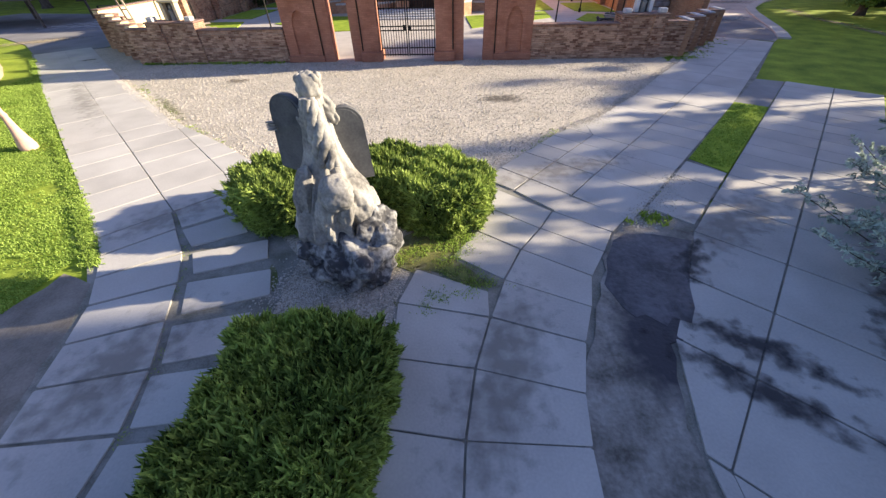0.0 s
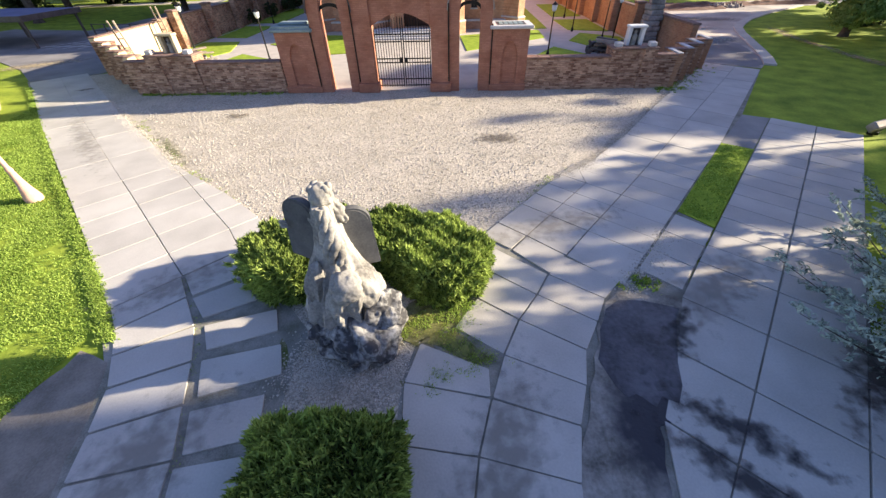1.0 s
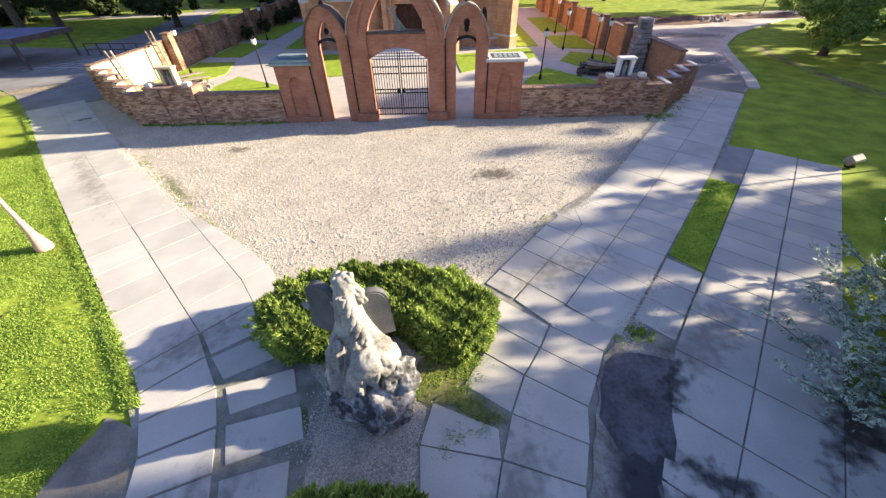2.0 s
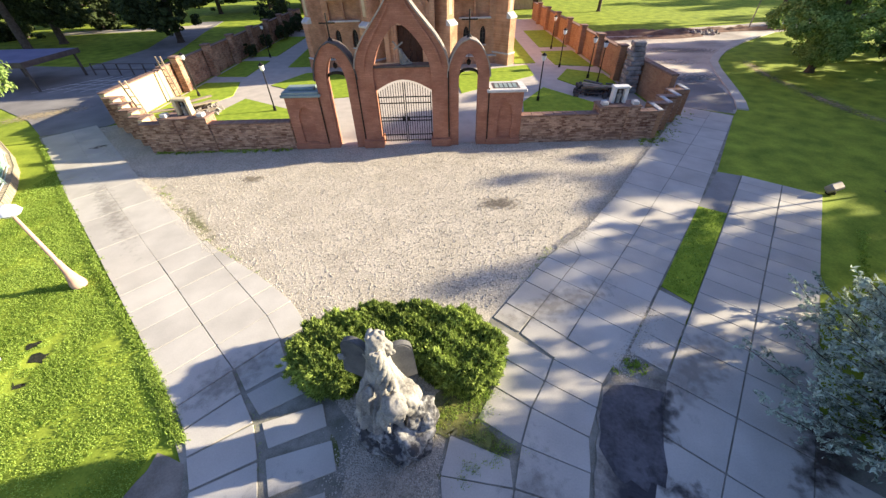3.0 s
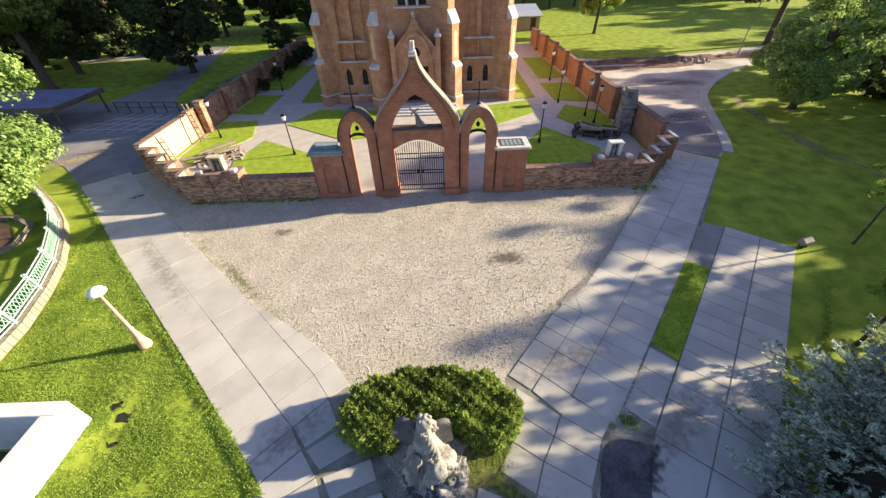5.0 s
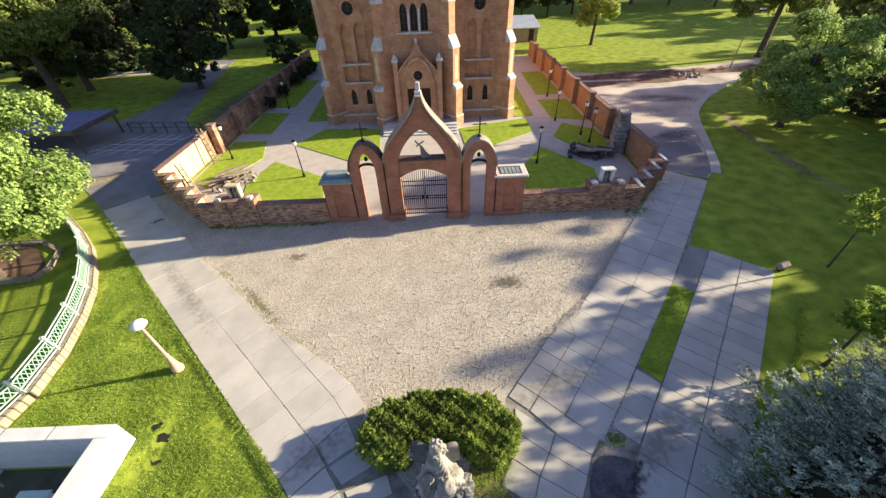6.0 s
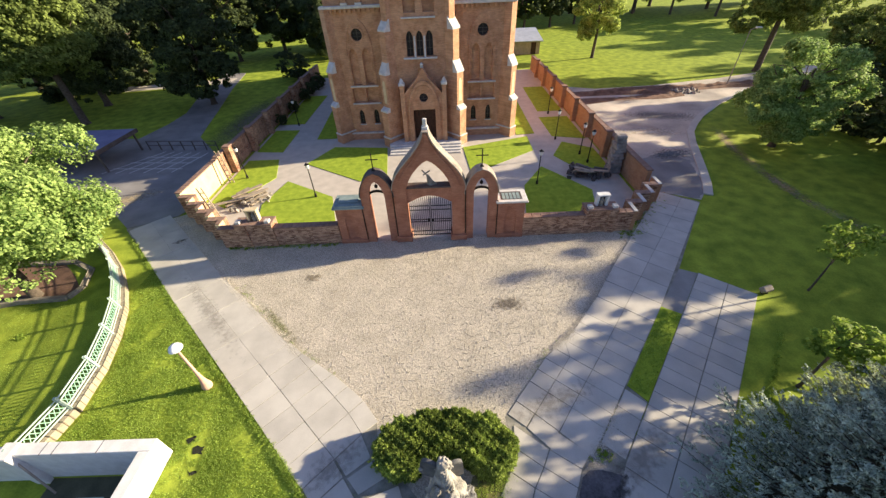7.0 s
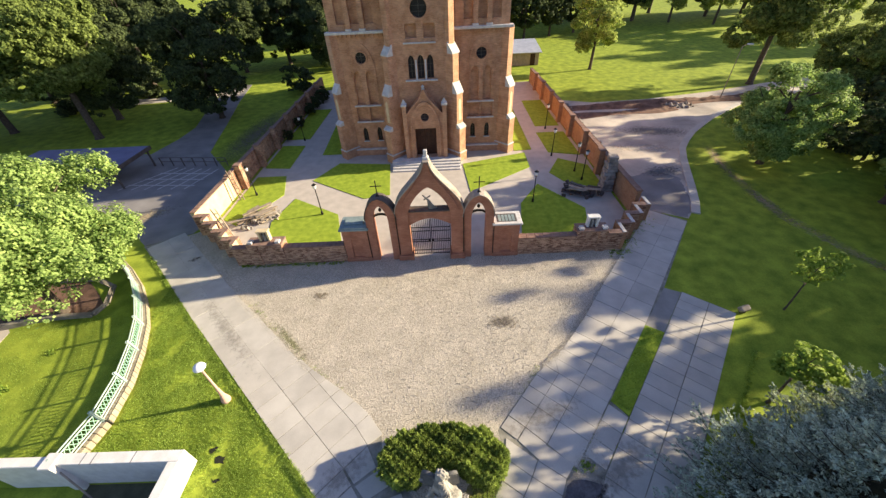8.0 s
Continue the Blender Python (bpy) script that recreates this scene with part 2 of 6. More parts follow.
M_POST = mat("pinkish lamp post paint", (0.5, 0.3, 0.22), (0.62, 0.42, 0.33), 4, 0.7, 0.2, 30)
M_WHITE = mat("white paint", (0.6, 0.59, 0.56), (0.78, 0.77, 0.74), 2.5, 0.6, 0.15, 30)
M_OPAL = mat("opal lamp shade", (0.7, 0.72, 0.74), (0.82, 0.84, 0.86), 3, 0.35, 0.0, 20)
M_MINT = mat("mint green paint", (0.2, 0.36, 0.25), (0.32, 0.5, 0.38), 3, 0.6, 0.2, 30)
M_MINTW = mat("pale mint paint", (0.36, 0.46, 0.39), (0.52, 0.62, 0.54), 3, 0.6, 0.2, 30)
M_ROOF = mat("blue-grey roofing felt", (0.14, 0.14, 0.23), (0.21, 0.21, 0.32), 0.8, 0.7, 0.3, 25)
M_WOOD = mat("grey timber", (0.2, 0.16, 0.12), (0.42, 0.35, 0.26), 3, 0.85, 0.4, 35, rand="object")
M_RUBBLE = mat("rubble", (0.12, 0.11, 0.1), (0.42, 0.38, 0.34), 2.5, 0.9, 0.5, 25, rand="island")
M_BARK = mat("bark", (0.05, 0.04, 0.03), (0.13, 0.105, 0.08), 5, 0.95, 0.8, 25, dist=0.04)
M_YEW = leaf_mat("yew shoots", (0.035, 0.065, 0.012), (0.42, 0.52, 0.1), 0.6, 0.3)
# near-black: deep shade put into the colour
M_DEEPSHADE = mat("near-black painted deep shade", (0.012, 0.015, 0.008), (0.03, 0.03, 0.018), 5, 0.95, 0.5, 20)
M_SPRUCE = leaf_mat("blue spruce needles", (0.13, 0.17, 0.125), (0.66, 0.74, 0.6), 0.6, 0.2)
M_LEAF = leaf_mat("maple leaves", (0.12, 0.2, 0.04), (0.42, 0.55, 0.16), 0.5, 0.42)
# dark and less yellow: the leaves' shade is put into the colour
M_LEAFSHADED = leaf_mat("tree leaves darkened for shade", (0.03, 0.045, 0.022), (0.1, 0.13, 0.045), 0.6, 0.25)
M_LEAFM = leaf_mat("mid tree leaves", (0.14, 0.2, 0.034), (0.56, 0.64, 0.145), 0.55, 0.45)
M_LEAFP = leaf_mat("park tree leaves", (0.07, 0.1, 0.025), (0.27, 0.34, 0.08), 0.55, 0.4)
M_LEAFY = leaf_mat("young leaves", (0.16, 0.26, 0.03), (0.4, 0.5, 0.08), 0.5, 0.45)


# ---- builders ----
def part(name, bm, material, parent=None, label="", smooth=False):
    """Links a bmesh as one mesh object, under a thing or part where one is given."""
    me = bpy.data.meshes.new(name)
    bm.normal_update()
    bm.to_mesh(me)
    bm.free()
    return raw(name, me, material, parent, label, smooth)


def raw(name, me, material, parent=None, label="", smooth=False):
    if material and not me.materials:
        me.materials.append(material)
    if smooth:
        me.polygons.foreach_set("use_smooth", [True] * len(me.polygons))
        me.set_sharp_from_angle(angle=radians(55))
    ob = new(name, me)
    if parent is not None:
        ob.parent = parent
        root = parent
        while root.parent:
            root = root.parent
        if root.type == "EMPTY" and parent is root:
            ob.matrix_parent_inverse = Matrix.Translation(-root.location)
    if label:
        ob["label"] = label
    return ob


def thing(name, at, label, category, group="", kind=""):
    e = new(name)
    e.location = at
    e.empty_display_size = 0.3
    return tagged(e, label, category, group, kind)


def box(bm, x0, x1, y0, y1, z0, z1, bevel=0.0, m=None):
    r = bmesh.ops.create_cube(bm, size=1.0)
    vs = r["verts"]
    for v in vs:
        v.co = Vector(((x0 + x1) / 2 + v.co.x * (x1 - x0), (y0 + y1) / 2 + v.co.y * (y1 - y0), (z0 + z1) / 2 + v.co.z * (z1 - z0)))
    if m is not None:
        for v in vs:
            v.co = m @ v.co
    if bevel:
        bmesh.ops.bevel(bm, geom=list({e for v in vs for e in v.link_edges}), offset=bevel, segments=1, affect="EDGES")
    return bm


def prism(bm, pts, z0, z1):
    """A flat polygon of (x, y) raised from z0 to z1."""
    lo = [bm.verts.new((x, y, z0)) for x, y in pts]
    hi = [bm.verts.new((x, y, z1)) for x, y in pts]
    n = len(pts)
    bm.faces.new(hi)
    bm.faces.new(lo[::-1])
    for i in range(n):
        bm.faces.new((lo[i], lo[(i + 1) % n], hi[(i + 1) % n], hi[i]))
    return bm


def slabxz(bm, pts, y0, y1):
    """A polygon of (x, z) given depth from y0 to y1."""
    a = [bm.verts.new((x, y0, z)) for x, z in pts]
    b = [bm.verts.new((x, y1, z)) for x, z in pts]
    n = len(pts)
    bm.faces.new(a)
    bm.faces.new(b[::-1])
    for i in range(n):
        bm.faces.new((a[i], b[i], b[(i + 1) % n], a[(i + 1) % n]))
    return bm


def band(bm, outer, inner, y0, y1, closed=False):
    """A solid strip between two polylines of (x, z) of equal length, from y0 to y1."""
    n = len(outer)
    q = [[bm.verts.new((x, y, z)) for x, z in line] for line in (outer, inner) for y in (y0, y1)]
    of, ob_, nf, nb = q
    for i in range(n if closed else n - 1):
        j = (i + 1) % n
        for f in ((of[i], nf[i], nf[j], of[j]), (ob_[i], ob_[j], nb[j], nb[i]), (of[i], of[j], ob_[j], ob_[i]), (nf[i], nb[i], nb[j], nf[j])):
            bm.faces.new(f)
    if not closed:
        bm.faces.new((of[0], ob_[0], nb[0], nf[0]))
        bm.faces.new((of[-1], nf[-1], nb[-1], ob_[-1]))
    return bm


def pierced(bm, outer, holes, y0, y1):
    """A wall slab in the xz plane with openings that go through it."""
    es = []
    for loop in [outer] + holes:
        vs = [bm.verts.new((x, y0, z)) for x, z in loop]
        es += [bm.edges.new((vs[i], vs[(i + 1) % len(vs)])) for i in range(len(vs))]
    r = bmesh.ops.triangle_fill(bm, use_beauty=True, edges=es)
    fs = [g for g in r["geom"] if isinstance(g, bmesh.types.BMFace)]
    ex = bmesh.ops.extrude_face_region(bm, geom=fs)
    for v in ex["geom"]:
        if isinstance(v, bmesh.types.BMVert):
            v.co.y = y1
    bmesh.ops.recalc_face_normals(bm, faces=bm.faces[:])
    return bm


def lathe(bm, prof, cx, cy, n=16, cap=True):
    rings = []
    for r, z in prof:
        rings.append([bm.verts.new((cx + r * math.cos(2 * math.pi * i / n), cy + r * math.sin(2 * math.pi * i / n), z)) for i in range(n)])
    for a, b in zip(rings, rings[1:]):
        for i in range(n):
            bm.faces.new((a[i], a[(i + 1) % n], b[(i + 1) % n], b[i]))
    if cap:
        bm.faces.new(rings[0][::-1])
        bm.faces.new(rings[-1])
    return bm


def tube(bm, path, radii, n=7):
    """A round bar along points, with a radius at each."""
    rings = []
    pts = [Vector(p) for p in path]
    for i, p in enumerate(pts):
        d = (pts[min(i + 1, len(pts) - 1)] - pts[max(i - 1, 0)]).normalized()
        u = d.orthogonal().normalized()
        w = d.cross(u)
        r = radii[i] if isinstance(radii, (list, tuple)) else radii
        rings.append([bm.verts.new(p + (u * math.cos(2 * math.pi * k / n) + w * math.sin(2 * math.pi * k / n)) * r) for k in range(n)])
    for i in range(len(rings) - 1):
        a, b = rings[i], rings[i + 1]
        s = min(range(n), key=lambda k: (b[k].co - a[0].co).length)
        for k in range(n):
            bm.faces.new((a[k], a[(k + 1) % n], b[(k + 1 + s) % n], b[(k + s) % n]))
    bm.faces.new(rings[0][::-1])
    bm.faces.new(rings[-1])
    return bm


def pointed(cx, z0, w, zs, zt, n=6):
    """A pointed opening as a closed loop of (x, z): sill z0, spring zs, point zt."""
    h = w / 2
    r = [(cx + h, z0), (cx + h, zs)]
    arc = []
    for i in range(1, n):
        k = i / n
        arc.append((h * math.cos(k * math.pi / 2 * 0.98) ** 1.0 * (1 - 0.06 * k), zs + (zt - zs) * math.sin(k * math.pi / 2) ** 1.05 * (0.93 + 0.07 * k)))
    r += [(cx + a, z) for a, z in arc] + [(cx, zt)] + [(cx - a, z) for a, z in arc[::-1]]
    return r + [(cx - h, zs), (cx - h, z0)]


def ragged(pts, amp, seed, step=0.25):
    """An uneven outline: a polygon's sides cut into short steps and pushed about."""
    rr, out = random.Random(seed), []
    for (ax, ay), (bx, by) in zip(pts, pts[1:] + pts[:1]):
        n = max(1, int(math.hypot(bx - ax, by - ay) / step))
        for i in range(n):
            k = i / n
            out.append((ax + (bx - ax) * k + rr.uniform(-amp, amp), ay + (by - ay) * k + rr.uniform(-amp, amp)))
    return out


def circle(cx, cz, r, n=20):
    return [(cx + r * math.cos(2 * math.pi * i / n), cz + r * math.sin(2 * math.pi * i / n)) for i in range(n)]


def leaves(centres, normals, length, width, seed, jitter=0.6, fold=0.25, along=False):
    """A mesh of separate leaf blades, one at each centre, facing roughly along its normal (along: pointing that way)."""
    g = np.random.default_rng(seed)
    c, nm = np.asarray(centres, float), np.asarray(normals, float)
    k = len(c)
    nm = nm + g.normal(size=(k, 3)) * jitter
    nm /= np.linalg.norm(nm, axis=1)[:, None] + 1e-9
    t = np.cross(nm, g.normal(size=(k, 3)))
    t /= np.linalg.norm(t, axis=1)[:, None] + 1e-9
    if along:
        nm, t = t, nm
    s = np.cross(nm, t)
    ln = (length * g.uniform(0.65, 1.35, k))[:, None]
    wd = (width * g.uniform(0.65, 1.35, k))[:, None]
    v = np.stack([c - t * ln / 2, c + s * wd / 2 + nm * wd * fold, c + t * ln / 2, c - s * wd / 2 + nm * wd * fold], 1).reshape(-1, 3)
    me = bpy.data.meshes.new("leaves")
    me.vertices.add(4 * k)
    me.vertices.foreach_set("co", v.ravel())
    me.loops.add(4 * k)
    me.loops.foreach_set("vertex_index", np.arange(4 * k))
    me.polygons.add(k)
    me.polygons.foreach_set("loop_start", np.arange(0, 4 * k, 4))
    me.update()
    me.validate()
    return me


def clumped(g, n_clumps, per, shape, size):
    """Leaf places in clumps: shape(g) gives a clump's centre and its outward way; size is the clump's radius."""
    cs, ns = [], []
    for _ in range(n_clumps):
        c, out = shape(g)
        r = size * g.uniform(0.6, 1.3)
        d = g.normal(size=(per, 3))
        d /= np.linalg.norm(d, axis=1)[:, None]
        cs.append(np.asarray(c) + d * r * g.uniform(0.5, 1.0, (per, 1)) * np.array([1, 1, 0.7]))
        ns.append(d * 0.7 + np.asarray(out) * 0.4 + np.array([0, 0, 0.5]))
    return np.concatenate(cs), np.concatenate(ns)


# ---- ground and paving ----
AX = -0.66  # axis of the church


def sheet(name, pts, z, material, label, category, depth=0.1, rough=0.0):
    if rough:
        pts = ragged(pts, rough, int(abs(pts[0][0] * 100)))
    return tagged(part(name, prism(bmesh.new(), pts, z - depth, z), material), label, category, kind="structure")


FL = [(-15.5, 4.9), (-15.25, 6.9), (-15.55, 8.9), (-16.2, 10.8), (-17.05, 12.6), (-18.2, 14.3), (-19.6, 16.0), (-21.3, 17.6), (-23.2, 19.1), (-25.2, 20.6)]  # the curved fence
YARD = -1.1  # floor of the sunken yard behind fence and parapet


def in_yard(x, y):
    """True on the sunken side of the curved fence and of the white parapet."""
    if y < 4.9:
        return -45 < x < -10.4 and y > -20
    for (ax, ay), (bx, by) in zip(FL, FL[1:]):
        if ay <= y <= by:
            return -45 < x < ax + (bx - ax) * (y - ay) / (by - ay) - 0.12
    return False


def yard_z(x, y):
    """Height of the yard: flat inside the parapet, falling away from the fence elsewhere."""
    if y < 4.9:
        return YARD
    near = 99.0
    for (ax, ay), (bx, by) in zip(FL, FL[1:]):
        dx, dy = bx - ax, by - ay
        k = min(1.0, max(0.0, ((x - ax) * dx + (y - ay) * dy) / (dx * dx + dy * dy)))
        near = min(near, math.hypot(x - ax - k * dx, y - ay - k * dy))
    return float(np.interp(near, (0, 3.0, 9.0), (-0.12, -0.35, -0.6)))


def lines_between(lo, hi, fine0, fine1, coarse, fine):
    a = np.concatenate([np.arange(lo, fine0, coarse), np.arange(fine0, fine1, fine), np.arange(fine1, hi + 1, coarse)])
    return a.tolist()


gxs, gys = lines_between(-400, 400, -27, -9.8, 9.0, 0.24), lines_between(-340, 460, -8, 22, 9.0, 0.24)
gv = []
for y in gys:
    for x in gxs:
        far = max(0.0, math.hypot(x, y - 20) - 75)
        z = -0.03 + noise.noise(Vector((x, y, 0)) * 0.02) * min(1.5, far * 0.02)
        gv.append((x, y, yard_z(x, y) if in_yard(x, y) else z))
nx = len(gxs)
gm = bpy.data.meshes.new("ground")
gm.from_pydata(gv, [], [(j * nx + i, j * nx + i + 1, (j + 1) * nx + i + 1, (j + 1) * nx + i) for j in range(len(gys) - 1) for i in range(nx - 1)])
tagged(raw("ground", gm, M_GRASS), "green grass of park lawns and meadow", "grass", kind="structure")

sheet("gravel_court", [(-20.2, 21.6), (-14.6, 15.2), (-7.4, 8.6), (-4.0, 6.0), (-2.6, 2.0), (-0.6, 1.9), (-0.6, -3.2), (1.8, -3.2), (1.8, 1.9), (3.2, 2.0), (4.2, 6.4), (7.3, 8.6), (9.4, 11.2), (14.4, 17.0), (13.4, 18.6), (6, 18.35), (-6, 18.35), (-13.6, 18.4), (-18.2, 22.8)], 0.0, M_GRAVEL, "pale beige gravel court before the gate", "gravel")
sheet("road", [(-19.4, 22.2), (-18.8, 24), (-19.5, 30), (-22.0, 33.6), (-26.0, 38.4), (-27.1, 42.7), (-28.2, 47.3), (-31, 58), (-33, 68), (-37, 68), (-34.8, 56), (-32.2, 47), (-32.2, 43), (-33.0, 38.5), (-42, 40), (-46, 29), (-30, 26.3), (-25.5, 23.5), (-22.4, 20.8)], 0.004, M_ASPH, "grey worn asphalt lane beside the churchyard wall", "road")
sheet("road", [(17.2, 23.2), (20.0, 21.6), (21.2, 23.0), (21.9, 24.6), (24.0, 29.6), (26.1, 34), (29, 37.6), (33.4, 41.7), (40, 46.6), (60, 53), (80, 55), (80, 60), (58, 58), (40, 52.5), (30, 50.5), (22, 50), (17.4, 52), (16.6, 40), (16.6, 30), (16.9, 26)], 0.004, M_SAND, "sandy rutted lane behind the churchyard wall", "road")
sheet("asphalt_patch", [(17.2, 23.1), (20.0, 21.7), (21.4, 23.6), (22.6, 28.0), (21.0, 29.6), (18.2, 28.4), (17.0, 26)], 0.012, M_ASPH, "grey asphalt patch at the lane's mouth", "road", 0.02, 0.12)
kb = bmesh.new()
kl = [(20.6, 22.4), (21.4, 23.9), (22.4, 26.2), (23.6, 29.2), (24.7, 31.9), (25.9, 34.4), (27.4, 36.4), (29.3, 38.6), (33.6, 42.5), (40.3, 47.3)]
for (ax, ay), (bx, by) in zip(kl, kl[1:]):
    d = Vector((bx - ax, by - ay))
    box(kb, 0, d.length - 0.02, -0.65, 0.0, -0.05, 0.08, 0.02, Matrix.Translation((ax, ay, 0)) @ Matrix.Rotation(math.atan2(d.y, d.x), 4, "Z"))
tagged(part("kerb", kb, M_SLAB), "pale concrete kerb round the lane's bend", "kerb", kind="structure")
sheet("churchyard_paving", [(-18, 23), (-13.5, 19), (-6, 18.36), (6, 18.36), (12.3, 18.9), (15.6, 22.4), (15.8, 62), (-18, 62)], 0.006, M_PAVE, "beige paving of the churchyard paths", "paving", 0.06)
for pts in ([(-12.4, 19.1), (-13.4, 23.3), (-12.5, 27.0), (-8.0, 24.1), (-6.9, 20.2), (-6.7, 19.1)],
            [(-17.7, 24.0), (-16.2, 23.0), (-13.8, 27.8), (-14.8, 31.5), (-17.7, 31.5)],
            [(-11.8, 30.3), (-9.9, 33.9), (-4.5, 33.2), (-3.9, 27.0), (-6.2, 26.5)],
            [(3.0, 32.6), (9.7, 34.7), (9.6, 31.3), (3.4, 27.0)],
            [(6.6, 19.2), (7.5, 24.7), (9.6, 27.9), (12.6, 23.6), (11.6, 19.3)],
            [(11.2, 30.0), (12.8, 33.0), (15.3, 31.2), (15.3, 26.4), (12.1, 28.2)],
            [(12.2, 34.5), (15.3, 33.6), (15.3, 40), (12.1, 40)], [(12.4, 42), (15.3, 42), (15.3, 52), (12.6, 52)],
            [(8.7, 35.2), (10.6, 35.4), (10.8, 52), (8.7, 52)], [(-17.7, 33.5), (-15.0, 33.2), (-15.0, 39), (-17.7, 39.2)],
            [(-17.7, 41), (-15.0, 41), (-14.9, 52), (-17.7, 52)], [(-12.3, 36.2), (-10.2, 36.2), (-10.2, 54), (-13.2, 54)]):
    sheet("lawn", pts, 0.05, M_LAWN, "clipped bright green churchyard lawn", "lawn")

# slabs: each one is a piece under its pavement
R1 = random.Random(4)


def slab_piece(parent, q, gap=0.025, top=0.035):
    """One concrete slab from four corners, shrunk by the joint and set a little uneven."""
    c = Vector((sum(p[0] for p in q) / 4, sum(p[1] for p in q) / 4))
    h = [R1.uniform(-0.004, 0.004) for _ in range(4)]
    bm = bmesh.new()
    out = []
    for (x, y), dz in zip(q, h):
        p = Vector((x, y))
        d = (c - p).normalized() * (gap * 1.3 + R1.uniform(0, gap * 0.6))
        out.append((p + d, dz))
    ring = []
    for i in range(4):
        p, dz = out[i]
        for o in (out[i - 1], out[(i + 1) % 4]):
            cut = R1.uniform(0.006, 0.03)
            ring.append((p + (o[0] - p).normalized() * cut, dz))
    lo = [bm.verts.new((p.x, p.y, -0.06)) for p, _ in ring]
    mid = [bm.verts.new((p.x, p.y, top - 0.006 + dz)) for p, dz in ring]
    hi = [bm.verts.new((*(p + (c - p).normalized() * 0.007), top + dz)) for p, dz in ring]
    for a, b in ((lo, mid), (mid, hi)):
        for i in range(8):
            bm.faces.new((a[i], a[(i + 1) % 8], b[(i + 1) % 8], b[i]))
    bm.faces.new(hi)
    bmesh.ops.recalc_face_normals(bm, faces=bm.faces[:])
    part("slab", bm, M_SLAB, parent)


def pavement(name, bed, material, label):
    return tagged(part(name, prism(bmesh.new(), bed, -0.09, 0.006), material), label, "pavement", kind="structure")


def rows_of(parent, rows, gap=0.025):
    for a, b in zip(rows, rows[1:]):
        for i in range(len(a) - 1):
            if a[i] and a[i + 1] and b[i] and b[i + 1]:
                slab_piece(parent, [a[i], a[i + 1], b[i + 1], b[i]], gap)


# western path, two lanes that bend round the statue
west = pavement("pavement_west", [(-22.4, 20.7), (-19.9, 22.0), (-13.0, 15.3), (-7.5, 10.4), (-6.4, 9.5), (-3.1, 7.1), (-2.2, 6.2), (-2.0, 5.0), (-0.3, 3.2), (-0.2, -8), (-2.75, -8), (-2.85, 0.0), (-3.7, 2.4), (-5.9, 5.0)], M_SOIL, "pale worn concrete slab path with dark joints")


def uv(u, w):
    return ((w - u) / math.sqrt(2), (w + u) / math.sqrt(2))


US = (7.3, 9.0, 11.5, 14.0, 16.0, 20.0, 30.0)  # stations along the path, and where its long joints run
WL, WC = (-0.67, -0.69, -0.76, -0.82, -0.88, -1.02, -1.1), (0.71, 0.66, 0.6, 0.52, 0.47, 0.36, 0.3)
WT, WR = (2.13, 2.1, 2.06, 2.0, 1.9, 1.68, 1.6), (2.9, 2.68, 2.2, 2.0, 1.9, 1.68, 1.6)
wide = []
for u in (30, 27.4, 24.8, 22.2, 19.6, 17.0, 14.4, 12.12, 11.09, 10.06, 9.03, 8.0, 6.95):
    l_, c_, t_, r_ = (float(np.interp(u, US, q)) for q in (WL, WC, WT, WR))
    wide.append([uv(u, l_), uv(u, c_), uv(u, t_), uv(u, r_) if r_ > t_ + 0.1 else None])
# outer edge and middle joint of the near slabs
near_rows = [((-4.59, 3.69), (-3.62, 4.67)), ((-4.12, 3.15), (-3.14, 4.06)), ((-3.75, 2.59), (-2.54, 3.32)), ((-3.37, 1.97), (-2.14, 2.54)), ((-3.12, 1.25), (-1.85, 1.75)),
             ((-2.92, 0.58), (-1.53, 0.93)), ((-2.73, -0.1), (-1.33, 0.08)), ((-2.68, -1.0), (-1.28, -0.85)), ((-2.66, -1.9), (-1.26, -1.8)), ((-2.66, -2.8), (-1.26, -2.7))]
rows_of(west, wide[:8], 0.004)
rows_of(west, wide[7:] + [[*near_rows[0], (-2.72, 5.56), (-2.1, 6.02)]], 0.009)
rows_of(west, near_rows, 0.03)
for q in ([(-3.6, 4.66), (-2.72, 5.56), (-2.2, 4.68), (-3.08, 4.06)], [(-3.04, 4.0), (-2.18, 4.58), (-1.6, 3.98), (-2.52, 3.46)], [(-2.41, 3.3), (-1.08, 3.74), (-0.86, 3.2), (-2.06, 2.73)],
          [(-2.05, 2.54), (-0.69, 2.91), (-0.44, 2.29), (-1.74, 1.84)], [(-1.74, 1.64), (-0.6, 1.95), (-0.42, 1.25), (-1.48, 0.97)], [(-1.51, 0.83), (-0.5, 1.03), (-0.32, 0.28), (-1.3, 0.13)],
          [(-1.3, -0.02), (-0.34, 0.1), (-0.32, -0.8), (-1.25, -0.85)], [(-1.25, -0.95), (-0.34, -0.9), (-0.34, -1.75), (-1.24, -1.8)]):
    slab_piece(west, q, 0.02)

# eastern paths on one grid: s along, w across
DS, DW = Vector((0.645, 0.764)), Vector((0.764, -0.645))


def sw(s, w):
    p = DS * s + DW * w
    return (p.x, p.y)


